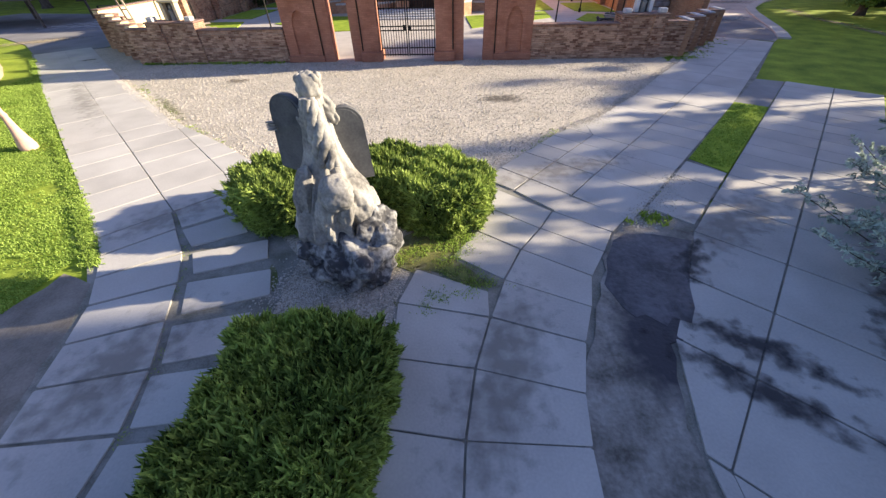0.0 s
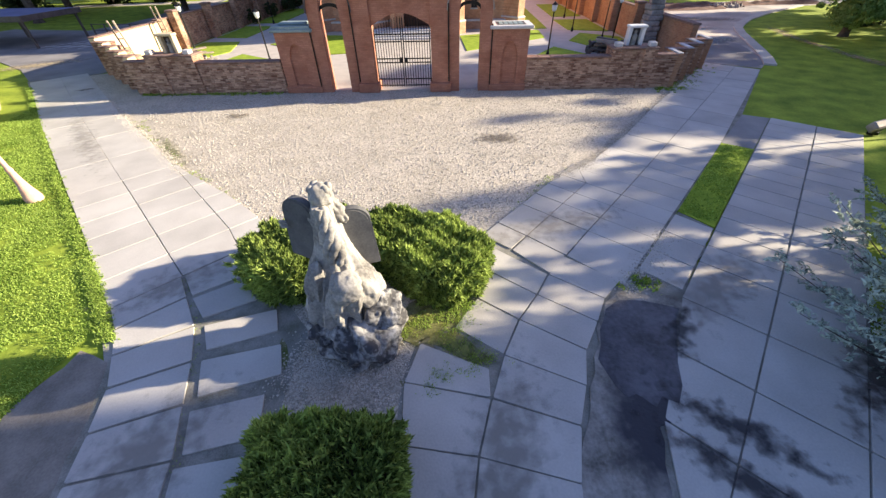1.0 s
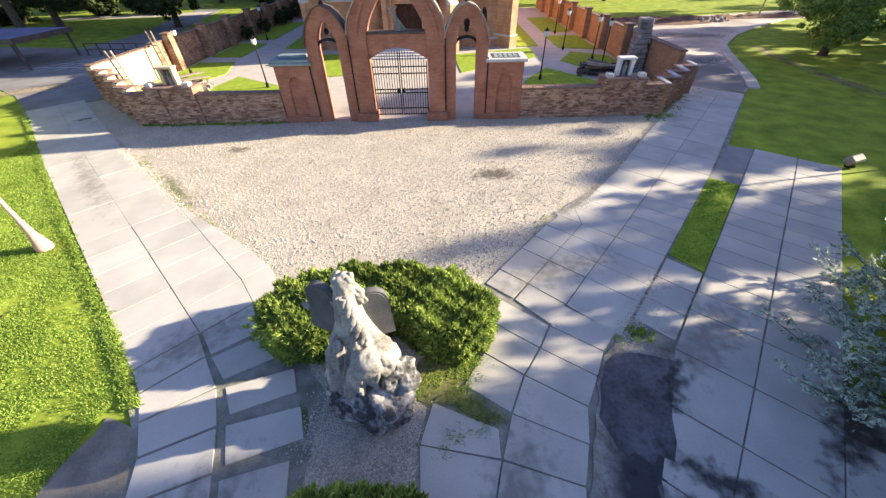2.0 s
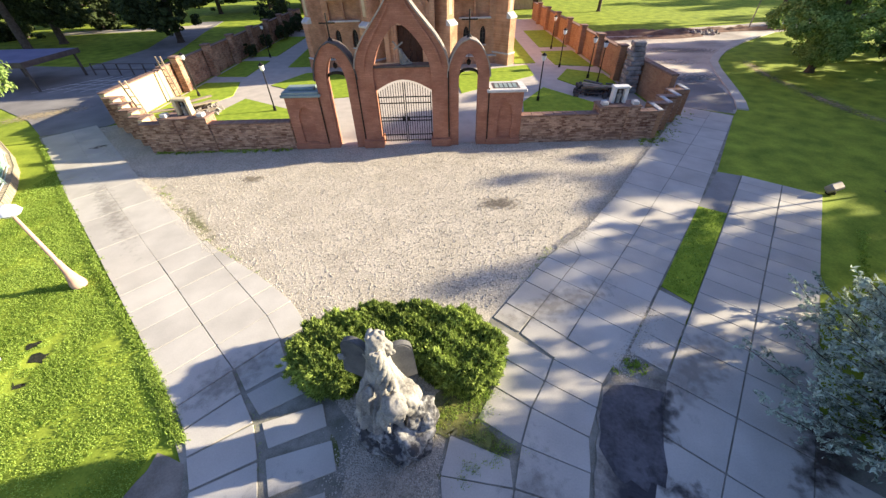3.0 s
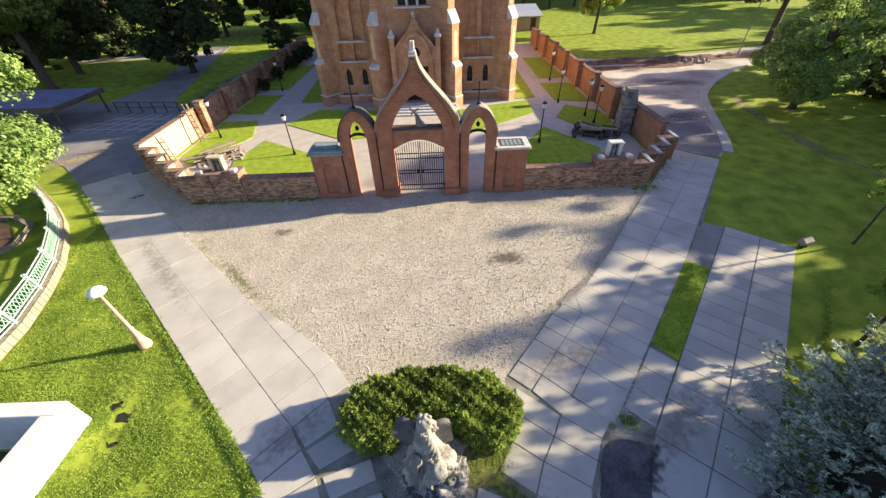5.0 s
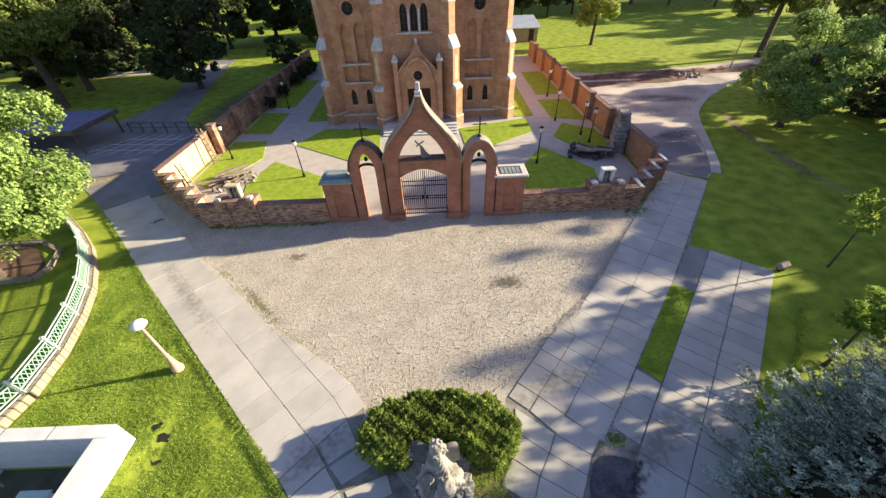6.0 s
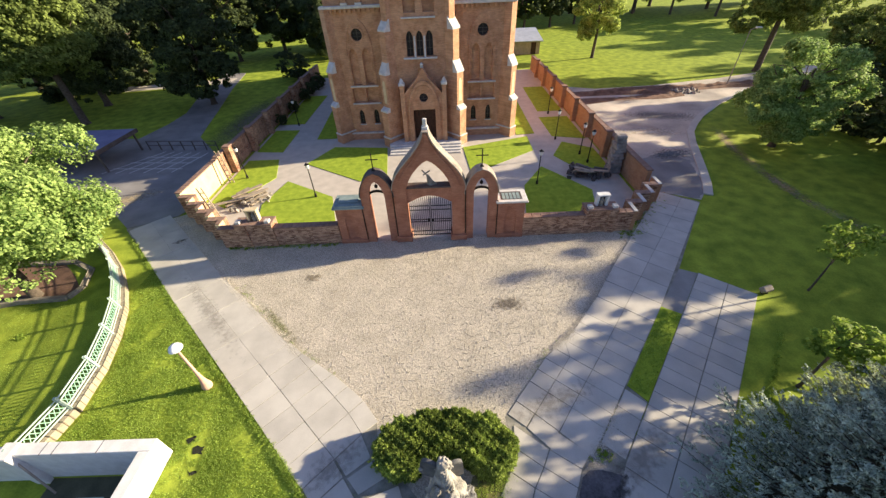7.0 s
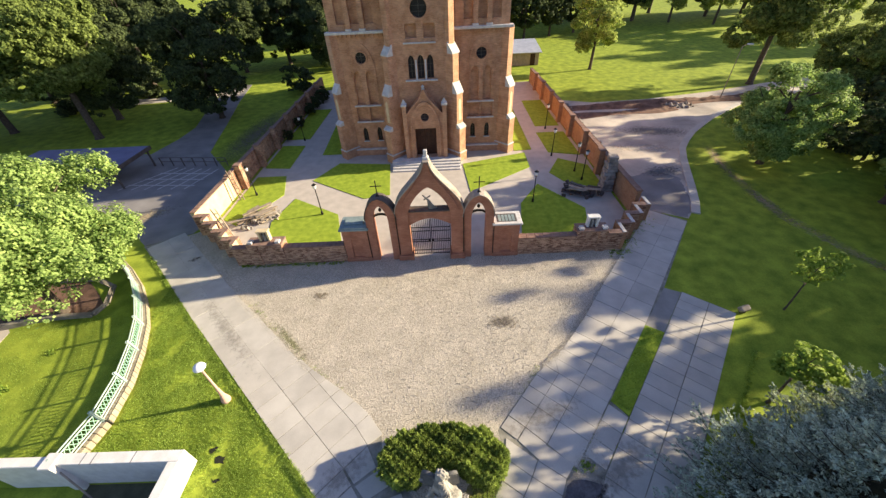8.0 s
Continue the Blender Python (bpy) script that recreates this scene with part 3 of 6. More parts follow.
east = pavement("pavement_east", [sw(28.9, -1.4), sw(29.0, 1.35), sw(20.3, 1.85), sw(11.0, 1.85), sw(6.6, 1.8), (4.6, 2.1), (4.15, 0.2), (4.05, -8), (1.5, -8), (1.6, 2.2), (1.8, 3.0), (2.5, 3.4), (3.2, 5.0), sw(6.6, -1.56), sw(10.2, -1.56), sw(12.0, -1.15), sw(15.3, -1.12), sw(18.7, -1.28)], M_SOIL, "pale concrete slab path with dark weedy joints")
s = 28.8
er = []
while s > 8.0:
    k = (28.8 - s) / 17
    edge = float(np.interp(s, (10.2, 12.2, 15.3, 18.7, 28.8), (-1.54, -1.15, -1.1, -1.26, -1.4)))
    er.append([sw(s, edge) if s < 11.6 else None, sw(s, -0.67 if s < 11.0 else edge), sw(s, 0.15 + 0.25 * min(k, 1)), sw(s, 1.35 + 0.45 * min(k * 1.4, 1))])
    s -= 1.5 if s > 14 else 0.74
rows_of(east, er, 0.009)
last = er[-1]
rows_of(east, [last, [sw(7.45, -1.55), sw(7.45, -0.67), sw(7.4, 0.42), sw(7.3, 1.8)]], 0.014)
rows_of(east, [[sw(7.45, -1.55), sw(7.45, -0.67), sw(7.4, 0.42)], [sw(6.75, -1.55), sw(6.75, -0.67), sw(6.6, 0.45)]], 0.02)
rows_of(east, [[(4.98, 5.4), (6.05, 4.55)], [(4.55, 4.75), (5.57, 4.04)], [(4.2, 4.15), (5.25, 3.45)], [(3.74, 3.5), (4.86, 2.82)], [(3.36, 2.71), (4.67, 2.14)], [(3.08, 1.92), (4.41, 1.49)]], 0.013)
rows_of(east, [[(3.35, 5.72), (4.55, 4.75)], [(3.2, 4.9), (4.2, 4.15)], [(2.95, 4.05), (3.74, 3.5)], [(2.48, 3.3), (3.36, 2.71)]], 0.014)
slab_piece(east, [(1.85, 2.95), (3.1, 2.43), (3.08, 1.92), (1.63, 2.17)], 0.014)
rows_of(east, [[(1.63, 2.17), (3.08, 1.9), (4.41, 1.49)], [(1.69, 1.18), (2.83, 1.04), (4.21, 0.73)], [(1.63, 0.25), (2.69, 0.13), (4.12, 0.11)], [(1.6, -0.7), (2.65, -0.75), (4.08, -0.8)], [(1.6, -1.7), (2.62, -1.7), (4.05, -1.7)], [(1.6, -2.7), (2.6, -2.7), (4.05, -2.7)]], 0.011)

outer = pavement("pavement_outer", [sw(20.6, 2.77), sw(20.6, 5.55), sw(9.0, 5.65), sw(8.4, 7.1), (10.4, 0.6), (9.4, -8.0), (5.1, -8.0), (5.1, 0.6), (5.9, 2.1), sw(8.1, 2.8)], M_SOIL, "broad concrete slab strip with narrow dark joints")
orow = []
s = 20.55
while s > 0.6:
    lo = float(np.interp(s, (4.2, 4.85, 5.57, 6.66, 7.9), (3.47, 3.28, 3.39, 2.93, 2.78))) if s > 4.2 else (5.3 - 0.645 * s) / 0.764
    orow.append([sw(s, lo), sw(s, max(4.25, lo + 0.15)), sw(s, max(5.6, lo + 0.9)), sw(s, 7.3) if s < 8.4 else None])
    s -= 0.76 if s > 9.5 else 1.42
rows_of(outer, orow, 0.014)
sheet("grass_strip", [sw(16.6, 1.8), sw(16.7, 2.76), sw(10.8, 2.76), sw(11.0, 1.85)], 0.03, M_LAWN, "narrow grass strip between two slab paths", "grass")
sheet("concrete_apron", [sw(20.3, 1.85), sw(20.5, 2.76), sw(16.7, 2.76), sw(16.6, 1.8)], 0.02, M_INFILL, "plain grey concrete infill between the paths", "pavement")
sheet("concrete_apron", [sw(11.0, 1.85), sw(10.8, 2.76), sw(7.6, 2.8), sw(6.6, 1.85)], 0.012, M_SOIL, "worn crumbling concrete between the paths", "pavement", rough=0.03)
rows_of(east, [[sw(10.8, 1.84), sw(10.7, 2.76)], [sw(9.85, 1.84), sw(9.8, 2.76)], [sw(8.9, 1.84), sw(8.85, 2.76)], [sw(8.0, 1.84), sw(7.95, 2.76)]], 0.01)

# the worn runnel beside the path
sheet("earth_bed", [(3.6, -8), (5.6, -8), (5.9, 1.2), (7.6, 3.6), (7.4, 5.2), (6.0, 5.4), (4.2, 3.0), (3.6, 1.0)], 0.002, M_SOIL, "grey gritty earth under the worn paving", "earth", 0.02)
sheet("earth_runnel", [(5.5, 3.95), (6.2, 4.6), (7.1, 4.0), (6.55, 3.2), (6.25, 2.3), (5.95, 1.6), (5.6, 1.55), (5.4, 1.0), (5.25, 0.3), (5.2, -8), (3.9, -8), (3.98, 0.2), (4.3, 0.98), (4.7, 2.1), (4.95, 2.7), (5.2, 3.3)], 0.03, M_RUNNEL, "bare earth runnel beside the slab path", "earth", rough=0.05)
sheet("damp_hollow", [(5.52, 3.8), (5.8, 3.98), (6.3, 4.0), (6.9, 3.82), (6.6, 3.25), (6.36, 2.6), (6.18, 2.2), (5.98, 1.86), (5.8, 1.94), (5.6, 1.8), (5.42, 1.98), (5.28, 1.94), (5.1, 2.15), (5.0, 2.62), (5.2, 3.3)], 0.036, M_WET, "dark damp hollow full of wet grit", "puddle", 0.02, rough=0.035)
for pts in ([(1.45, 3.0), (1.75, 2.95), (2.5, 3.3), (2.95, 4.05), (2.2, 4.25), (1.5, 3.9)], [(1.75, 3.02), (2.9, 2.55), (3.1, 2.65), (2.5, 3.25)], [(1.55, 2.2), (1.95, 2.1), (2.2, 1.98), (1.7, 1.95)], [(-0.75, 3.05), (-0.55, 2.85), (-0.45, 2.35), (-0.7, 2.5)]):
    sheet("moss_patch", pts, 0.014, M_MOSS, "yellow-green moss in the gravel bed by the statue", "moss", 0.02, rough=0.06)
sheet("bare_earth", [(-2.85, 0.0), (-3.15, 1.2), (-3.75, 2.45), (-4.4, 2.7), (-4.7, 1.6), (-4.4, 0.4), (-4.3, -8), (-2.75, -8)], 0.008, M_DIRT, "bare earth strip between lawn and slabs", "earth", 0.05, rough=0.07)
# flat patches; the dark depth of each hole is put into the colour
for cx, cy, r in ((-9.1, 5.2, 0.24), (-8.9, 4.4, 0.16), (-9.6, 5.6, 0.14)):
    pb = [(cx + r * math.cos(a), cy + 0.7 * r * math.sin(a)) for a in [i * math.pi / 7 for i in range(14)]]
    sheet("hole_patch", pb, -0.015, M_DEEPSHADE, "small hole in the lawn, a flat patch painted near-black", "earth", 0.05, rough=0.09)
# dug-over soil bank along the meadow's edge
for x0, y0, ln, rise, wide_, hgt in ((17.5, 47.8, 26, 1.5, 1.4, 1.0), (18.2, 44.9, 13.5, 1.2, 0.8, 0.5)):
    sbk = bmesh.new()
    bmesh.ops.create_grid(sbk, x_segments=70, y_segments=10, size=0.5)
    for v in sbk.verts:
        u, w = v.co.x + 0.5, v.co.y * 2
        h = max(0.0, 1 - w * w) * (0.25 + 0.35 * noise.noise(Vector((u * 14, w * 2, 3 + y0))) + 0.2 * noise.noise(Vector((u * 45, w * 5, 1)))) * hgt
        v.co = Vector((x0 + ln * u, y0 + rise * u + w * (wide_ + 0.35 * math.sin(u * 9 + y0)), 0.01 + max(-0.02, h)))
    tagged(part("soil_bank", sbk, M_EARTH, smooth=True), "low bank of reddish brown dug soil beside the lane", "soil", kind="structure")


# ---- churchyard gate ----
def ogee(h, zs, zt, n=14):
    """Outer curve of the great arch: upright, rounding in, then sweeping up to a point."""
    pts = [(h, 0.0), (h, zs)]
    ctrl = [Vector((h, zs)), Vector((h * 0.97, zs + 1.0)), Vector((h * 0.58, zs + 1.75)), Vector((0.42, zt - 1.1)), Vector((0.16, zt - 0.35)), Vector((0.12, zt))]
    for i in range(1, n + 1):
        k, c = i / n, ctrl
        while len(c) > 1:
            c = [a.lerp(b, k) for a, b in zip(c, c[1:])]
        pts.append((c[0].x, c[0].y))
    return pts


def inner_arch(h, zs, zt, n=14, q=0.3):
    """Half of a pointed arch; q: how round its shoulders are."""
    return [(h, 0.0), (h, zs)] + [(h * ((1 - q) * (1 - k) * (1 + 0.75 * k) + q * math.sqrt(1 - k * k)), zs + (zt - zs) * k) for k in [i / n for i in range(1, n + 1)]]


def mirrored(pts, cx):
    """A half profile and its mirror image, as one line over the top."""
    return [(cx + x, z) for x, z in pts] + [(cx - x, z) for x, z in pts[::-1]]


gate = thing("church_gate", (0, 18.4, 0), "red brick ogee-arched gate with iron leaves, before the churchyard", "gate")
gx = 0.03
out_p, in_p = mirrored(ogee(2.2, 3.9, 7.35), gx), mirrored(inner_arch(1.38, 3.7, 5.7), gx)
part("great_arch", band(bmesh.new(), out_p, in_p, 18.0, 18.75), M_GATE, gate)
hood = [(x + (0.05 if x > gx else -0.05), z + 0.045) for x, z in out_p]
tr = [i for i, p in enumerate(out_p) if p[1] > 3.4]
part("arch_hood", band(bmesh.new(), [hood[i] for i in tr], [out_p[i] for i in tr], 17.9, 18.85), M_LEAD, gate, "grey sheet-metal hood along the arch")
rib = [(gx + (x - gx) * 0.86, z * 0.985) for x, z in out_p]
rib2 = [(gx + (x - gx) * 0.8, z * 0.97) for x, z in out_p]
part("arch_moulding", band(bmesh.new(), rib[1:-1], rib2[1:-1], 17.93, 18.0), M_GATE, gate)
for sx in (-1, 1):
    part("plinth", box(bmesh.new(), gx + sx * 1.8 - 0.52, gx + sx * 1.8 + 0.52, 17.86, 18.9, 0, 0.42, 0.03), M_GATE, gate)
fin = bmesh.new()
box(fin, gx - 0.17, gx + 0.17, 18.2, 18.55, 7.3, 7.55, 0.03)
box(fin, gx - 0.11, gx + 0.11, 18.27, 18.48, 7.55, 7.95, 0.03)
part("finial", fin, M_STONE, gate, "small pale stone finial")
lin = [(gx - 1.4, 3.0)] + [(gx - 1.36 + 2.72 * i / 10, 2.85 + 0.5 * math.sin(math.pi * i / 10)) for i in range(11)] + [(gx + 1.4, 3.0), (gx + 1.4, 3.88), (gx - 1.4, 3.88)]
part("lintel", slabxz(bmesh.new(), lin, 18.12, 18.62), M_GATE, gate)
part("lintel_cap", box(bmesh.new(), gx - 1.36, gx + 1.36, 18.05, 18.7, 3.88, 3.98, 0.02), M_SLATE, gate)
for sx in (-1, 1):
    cx = gx + sx * 3.2
    so, si = mirrored(inner_arch(1.0, 3.4, 5.0, 14, 0.75), cx), mirrored(inner_arch(0.48, 3.3, 4.45, 14, 0.6), cx)
    arch = part("side_arch", band(bmesh.new(), so, si, 18.05, 18.7), M_GATE, gate)
    st = [i for i, p in enumerate(so) if p[1] > 3.2]
    # west hood dark, east hood pale: shade and sun put into the colour
    part("arch_hood", band(bmesh.new(), [(cx + (so[i][0] - cx) * 1.06, so[i][1] + 0.05) for i in st], [so[i] for i in st], 17.96, 18.8), M_SLATE if sx < 0 else M_LEAD, gate)
    part("cross_bar", band(bmesh.new(), [(cx + 0.5 * math.cos(a), 3.5 + 0.25 * math.sin(a)) for a in [math.pi * i / 8 for i in range(9)]], [(cx + 0.44 * math.cos(a), 3.42 + 0.2 * math.sin(a)) for a in [math.pi * i / 8 for i in range(9)]], 18.3, 18.4), M_IRON, gate)
    lan = bmesh.new()
    tube(lan, [(cx, 18.38, 4.4), (cx, 18.38, 4.12)], 0.012, 6)
    lathe(lan, [(0.04, 3.86), (0.1, 3.92), (0.11, 4.04), (0.03, 4.13)], cx, 18.38, 8)
    part("hanging_lantern", lan, M_IRON, gate)
    # black bars added to draw the shadowed gaps between arches and piers
    part("gap_bar", tube(bmesh.new(), [(gx + sx * 2.21, 17.97, 0.5), (gx + sx * 2.21, 17.97, 3.7)], 0.032, 6), M_IRON, gate)
    part("gap_bar", tube(bmesh.new(), [(gx + sx * 4.22, 17.99, 0.3), (gx + sx * 4.22, 17.99, 2.9)], 0.028, 6), M_IRON, gate)
    cr = bmesh.new()
    tube(cr, [(cx, 18.38, 4.98), (cx, 18.38, 6.1)], 0.035, 6)
    tube(cr, [(cx - 0.36, 18.38, 5.72), (cx + 0.36, 18.38, 5.72)], 0.032, 6)
    lathe(cr, [(0.13, 4.97), (0.1, 5.1), (0.04, 5.16)], cx, 18.38, 8)
    part("iron_cross", cr, M_IRON, gate)
    px = gx + sx * 5.1
    pier = bmesh.new()
    half = 0.85
    pierced(pier, [(px - half, 0), (px + half, 0), (px + half, 2.68), (px - half, 2.68)], [pointed(px, 0.35, 0.74, 1.55, 2.2)], 18.02, 18.14)
    box(pier, px - half, px + half, 18.14, 19.25, 0, 2.68)
    pr = part("pier", pier, M_GATE, gate)
    part("plinth", box(bmesh.new(), px - half - 0.05, px + half + 0.05, 17.97, 19.3, 0, 0.3, 0.02), M_GATE, gate)
    cap = bmesh.new()
    box(cap, px - half - 0.14, px + half + 0.14, 17.88, 19.4, 2.68, 2.82, 0.03)
    if sx < 0:
        prism(cap, [(px - half - 0.05, 17.95), (px + half + 0.05, 17.95), (px + half + 0.05, 19.35), (px - half - 0.05, 19.35)], 2.82, 2.92)
        part("pier_cap", cap, M_COPPER, gate, "green copper cap")
        part("cap_ridge", box(bmesh.new(), px - half + 0.2, px + half - 0.2, 18.3, 19.0, 2.92, 3.02, 0.04), M_COPPER, gate)
    else:
        part("pier_cap", cap, M_STONE, gate, "pale stone cap with a sunk green panel")
        part("cap_panel", box(bmesh.new(), px - half + 0.18, px + half - 0.18, 18.15, 19.1, 2.78, 2.828), M_SLATE, gate)
        for q in range(5):
            part("cap_pane", box(bmesh.new(), px - 0.55 + 0.23 * q, px - 0.38 + 0.23 * q, 18.22, 18.95, 2.828, 2.84), M_COPPER, gate)
for sx in (-1, 1):
    leaf = bmesh.new()
    x0, x1 = (gx - 1.34, gx - 0.02) if sx < 0 else (gx + 0.02, gx + 1.34)
    for z in (0.2, 0.5, 1.25, 1.42, 2.15, 2.45):
        box(leaf, x0, x1, 18.34, 18.37, z, z + 0.05)
    for i in range(11):
        bx = x0 + 0.03 + (x1 - x0 - 0.06) * i / 10
        top = 2.62 + 0.5 * math.sin(math.pi * (bx - gx + 1.36) / 2.72)
        tube(leaf, [(bx, 18.355, 0.15), (bx, 18.355, top)], 0.017 if i % 10 else 0.028, 5)
        tube(leaf, [(bx, 18.355, top), (bx, 18.355, top + 0.09)], [0.024, 0.003], 5)
    lf = part("gate_leaf", leaf, M_IRON, gate, "black iron gate leaf, closed")
    part("lock_box", box(bmesh.new(), gx + sx * 0.04, gx + sx * 0.2, 18.3, 18.4, 1.28, 1.48, 0.01), M_IRON, lf)
# figure with a beam in the great arch, a plain shape
fg = bmesh.new()
tube(fg, [(gx + 0.1, 18.4, 3.95), (gx + 0.06, 18.4, 4.3), (gx - 0.05, 18.4, 4.62)], [0.2, 0.15, 0.07], 8)
tube(fg, [(gx - 0.35, 18.36, 4.95), (gx + 0.4, 18.36, 4.05)], 0.045, 6)
tube(fg, [(gx - 0.3, 18.36, 4.62), (gx + 0.12, 18.36, 4.9)], 0.045, 6)
tube(fg, [(gx + 0.1, 18.4, 4.0), (gx + 0.5, 18.4, 4.0)], [0.12, 0.05], 7)
tagged(part("arch_sculpture", fg, M_STATUE), "small grey sculpture with a crossed beam standing in the arch", "sculpture")


# ---- churchyard walls ----
def wall_run(name, x0, y0, x1, y1, h, th, material, label, cap=M_TILE):
    d = Vector((x1 - x0, y1 - y0))
    m = Matrix.Translation((x0, y0, 0)) @ Matrix.Rotation(math.atan2(d.y, d.x), 4, "Z")
    w = tagged(part(name, box(bmesh.new(), 0, d.length, 0, th, -0.05, h, 0, m), material), label, "wall", kind="structure")
    if cap:
        cb = bmesh.new()
        n = max(1, round(d.length / 0.6))
        for i in range(n):
            box(cb, d.length * i / n + 0.008, d.length * (i + 1) / n - 0.008, -0.07, th + 0.07, h, h + 0.07, 0.015, m)
        part("coping", cb, cap, w)
    return w


def brickwork(parent, x0, x1, y, z1, seed, bw=0.27, bh=0.085):
    """Courses of old bricks, uneven and a little proud, on a face that looks south."""
    rr, vs, fs = random.Random(seed), [], []
    for r in range(int(z1 / bh)):
        z, x = r * bh, x0 - (bw / 2 if r % 2 else 0)
        while x < x1:
            w = bw * rr.uniform(0.85, 1.12)
            a, b = max(x0, x) + 0.008, min(x1, x + w) - 0.006
            x += w
            if b - a < 0.04 or rr.random() < 0.05:
                continue
            p, k = y - rr.uniform(0.004, 0.028), len(vs)
            za, zb = z + rr.uniform(0.004, 0.014), z + bh - rr.uniform(0.004, 0.014)
            vs += [(a, p, za), (b, p, za), (b, p, zb), (a, p, zb), (a, y + 0.01, za), (b, y + 0.01, za), (b, y + 0.01, zb), (a, y + 0.01, zb)]
            fs += [(k, k + 1, k + 2, k + 3), (k, k + 4, k + 5, k + 1), (k + 1, k + 5, k + 6, k + 2), (k + 2, k + 6, k + 7, k + 3), (k + 3, k + 7, k + 4, k)]
    me = bpy.data.meshes.new("brickwork")
    me.from_pydata(vs, [], fs)
    ob = raw("brickwork", me, M_BRICKS, parent)
    ob["kind"] = "stuff"
    return ob


W_LAB = "old weathered red brick churchyard wall"
brickwork(wall_run("wall_front_west", -10.2, 18.05, -5.98, 18.05, 1.42, 0.4, M_WALL, W_LAB + " with dark coping"), -10.2, -6.0, 18.05, 1.4, 11)
brickwork(wall_run("wall_front_east", 5.98, 18.1, 10.0, 18.1, 1.42, 0.4, M_WALL, W_LAB + " with a worn top"), 6.0, 10.0, 18.1, 1.4, 12)


def shrine_pier(x0, x1, y, name_label, mirror):
    """A brick pier in three strips that carries a small pale niche frame."""
    t = thing("shrine_pier", ((x0 + x1) / 2, y + 0.4, 0), name_label, "pier", "piers at the wall's corners")
    b = bmesh.new()
    for a, c, pr in ((0, 0.28, 0.0), (0.28, 0.72, 0.1), (0.72, 1.0, 0.0)):
        box(b, x0 + (x1 - x0) * a, x0 + (x1 - x0) * c, y - 0.06 + pr, y + 0.85, 0, 1.75)
    part("shaft", b, M_WALL, t)
    for a, c, pr in ((0, 0.28, 0.0), (0.28, 0.72, 0.1), (0.72, 1.0, 0.0)):
        brickwork(t, x0 + (x1 - x0) * a, x0 + (x1 - x0) * c, y - 0.06 + pr, 1.74, int(x0 * 10 + a * 100))
    part("cap", box(bmesh.new(), x0 - 0.05, x1 + 0.05, y - 0.1, y + 0.9, 1.75, 1.83, 0.03), M_TILE, t)
    for xx in (x0 + 0.1, x1 - 0.42):
        part("corner_block", box(bmesh.new(), xx, xx + 0.32, y, y + 0.36, 1.83, 2.02, 0.03), M_STONE, t)
    cx = (x0 + x1) / 2
    fr = bmesh.new()
    for s1 in (-1, 1):
        box(fr, cx + s1 * 0.3 - 0.08, cx + s1 * 0.3 + 0.08, y + 0.35, y + 0.7, 1.83, 2.55, 0.02)
    box(fr, cx - 0.42, cx + 0.42, y + 0.3, y + 0.75, 2.55, 2.66, 0.03)
    part("niche_frame", fr, M_WHITE if mirror else M_CREAM, t, "pale stone niche frame")
    part("niche_back", box(bmesh.new(), cx - 0.22, cx + 0.22, y + 0.6, y + 0.66, 1.83, 2.55), M_SLATE, t)
    fg2 = bmesh.new()
    lathe(fg2, [(0.13, 1.83), (0.11, 2.1), (0.14, 2.22), (0.05, 2.3), (0.08, 2.38), (0.02, 2.46)], cx, y + 0.52, 9)
    part("niche_ornament", fg2, M_STATUE, t)
    return t


shrine_pier(-12.6, -10.2, 18.0, "weathered brick corner pier carrying a broken stone niche", False)
shrine_pier(10.0, 12.1, 18.15, "weathered brick corner pier carrying a small white niche", True)
# stepped corners of the wall: short fronts set back one behind the other
for i in range(5):
    x, y = -12.6 - i * 1.16, 18.0 + i * 0.98
    f = wall_run("wall_step_west", x - 1.18, y, x, y, 1.5 + 0.05 * i, 0.35, M_WALL, W_LAB + " in a stepped corner")
    brickwork(f, x - 1.18, x, y, 1.48, 40 + i)
    cw = box(bmesh.new(), x - 1.42, x - 1.18, y + 0.36, y + 0.97, 0, 1.62 + 0.05 * i)
    rw_ = tagged(part("wall_return_west", cw, M_CREAM), "cream plastered return of the stepped wall", "wall", kind="structure")
    part("coping", box(bmesh.new(), x - 1.46, x - 1.17, y + 0.42, y + 0.97, 1.625 + 0.05 * i, 1.67 + 0.05 * i, 0.01), M_TILE, rw_)
for i in range(4):
    x, y = 12.1 + i * 1.05, 18.2 + i * 1.1
    brickwork(wall_run("wall_step_east", x, y, x + 1.05, y, 1.45, 0.35, M_WALL, W_LAB + " in a stepped corner"), x, x + 1.05, y, 1.43, 50 + i)
    cw = bmesh.new()
    box(cw, x + 1.05, x + 1.32, y, y + 1.12, 0, 1.5)
    w = tagged(part("wall_return_east", cw, M_ORANGE), "ochre brick return of the stepped wall", "wall", kind="structure")
    part("coping", box(bmesh.new(), x + 1.04, x + 1.28, y + 0.0, y + 1.1, 1.5, 1.56, 0.015), M_STONE, w)
wall_run("wall_side_west", -18.35, 22.2, -18.35, 28.0, 1.9, 0.32, M_CREAM, "cream plastered churchyard side wall", M_TILE)
wall_run("wall_side_west", -18.35, 28.0, -18.3, 62.0, 2.0, 0.32, M_WALL, W_LAB + " in the shade", M_TILE)
wall_run("wall_side_east", 16.2, 22.6, 16.0, 62.0, 2.0, 0.32, M_ORANGE, "ochre brick churchyard side wall", M_TILE)
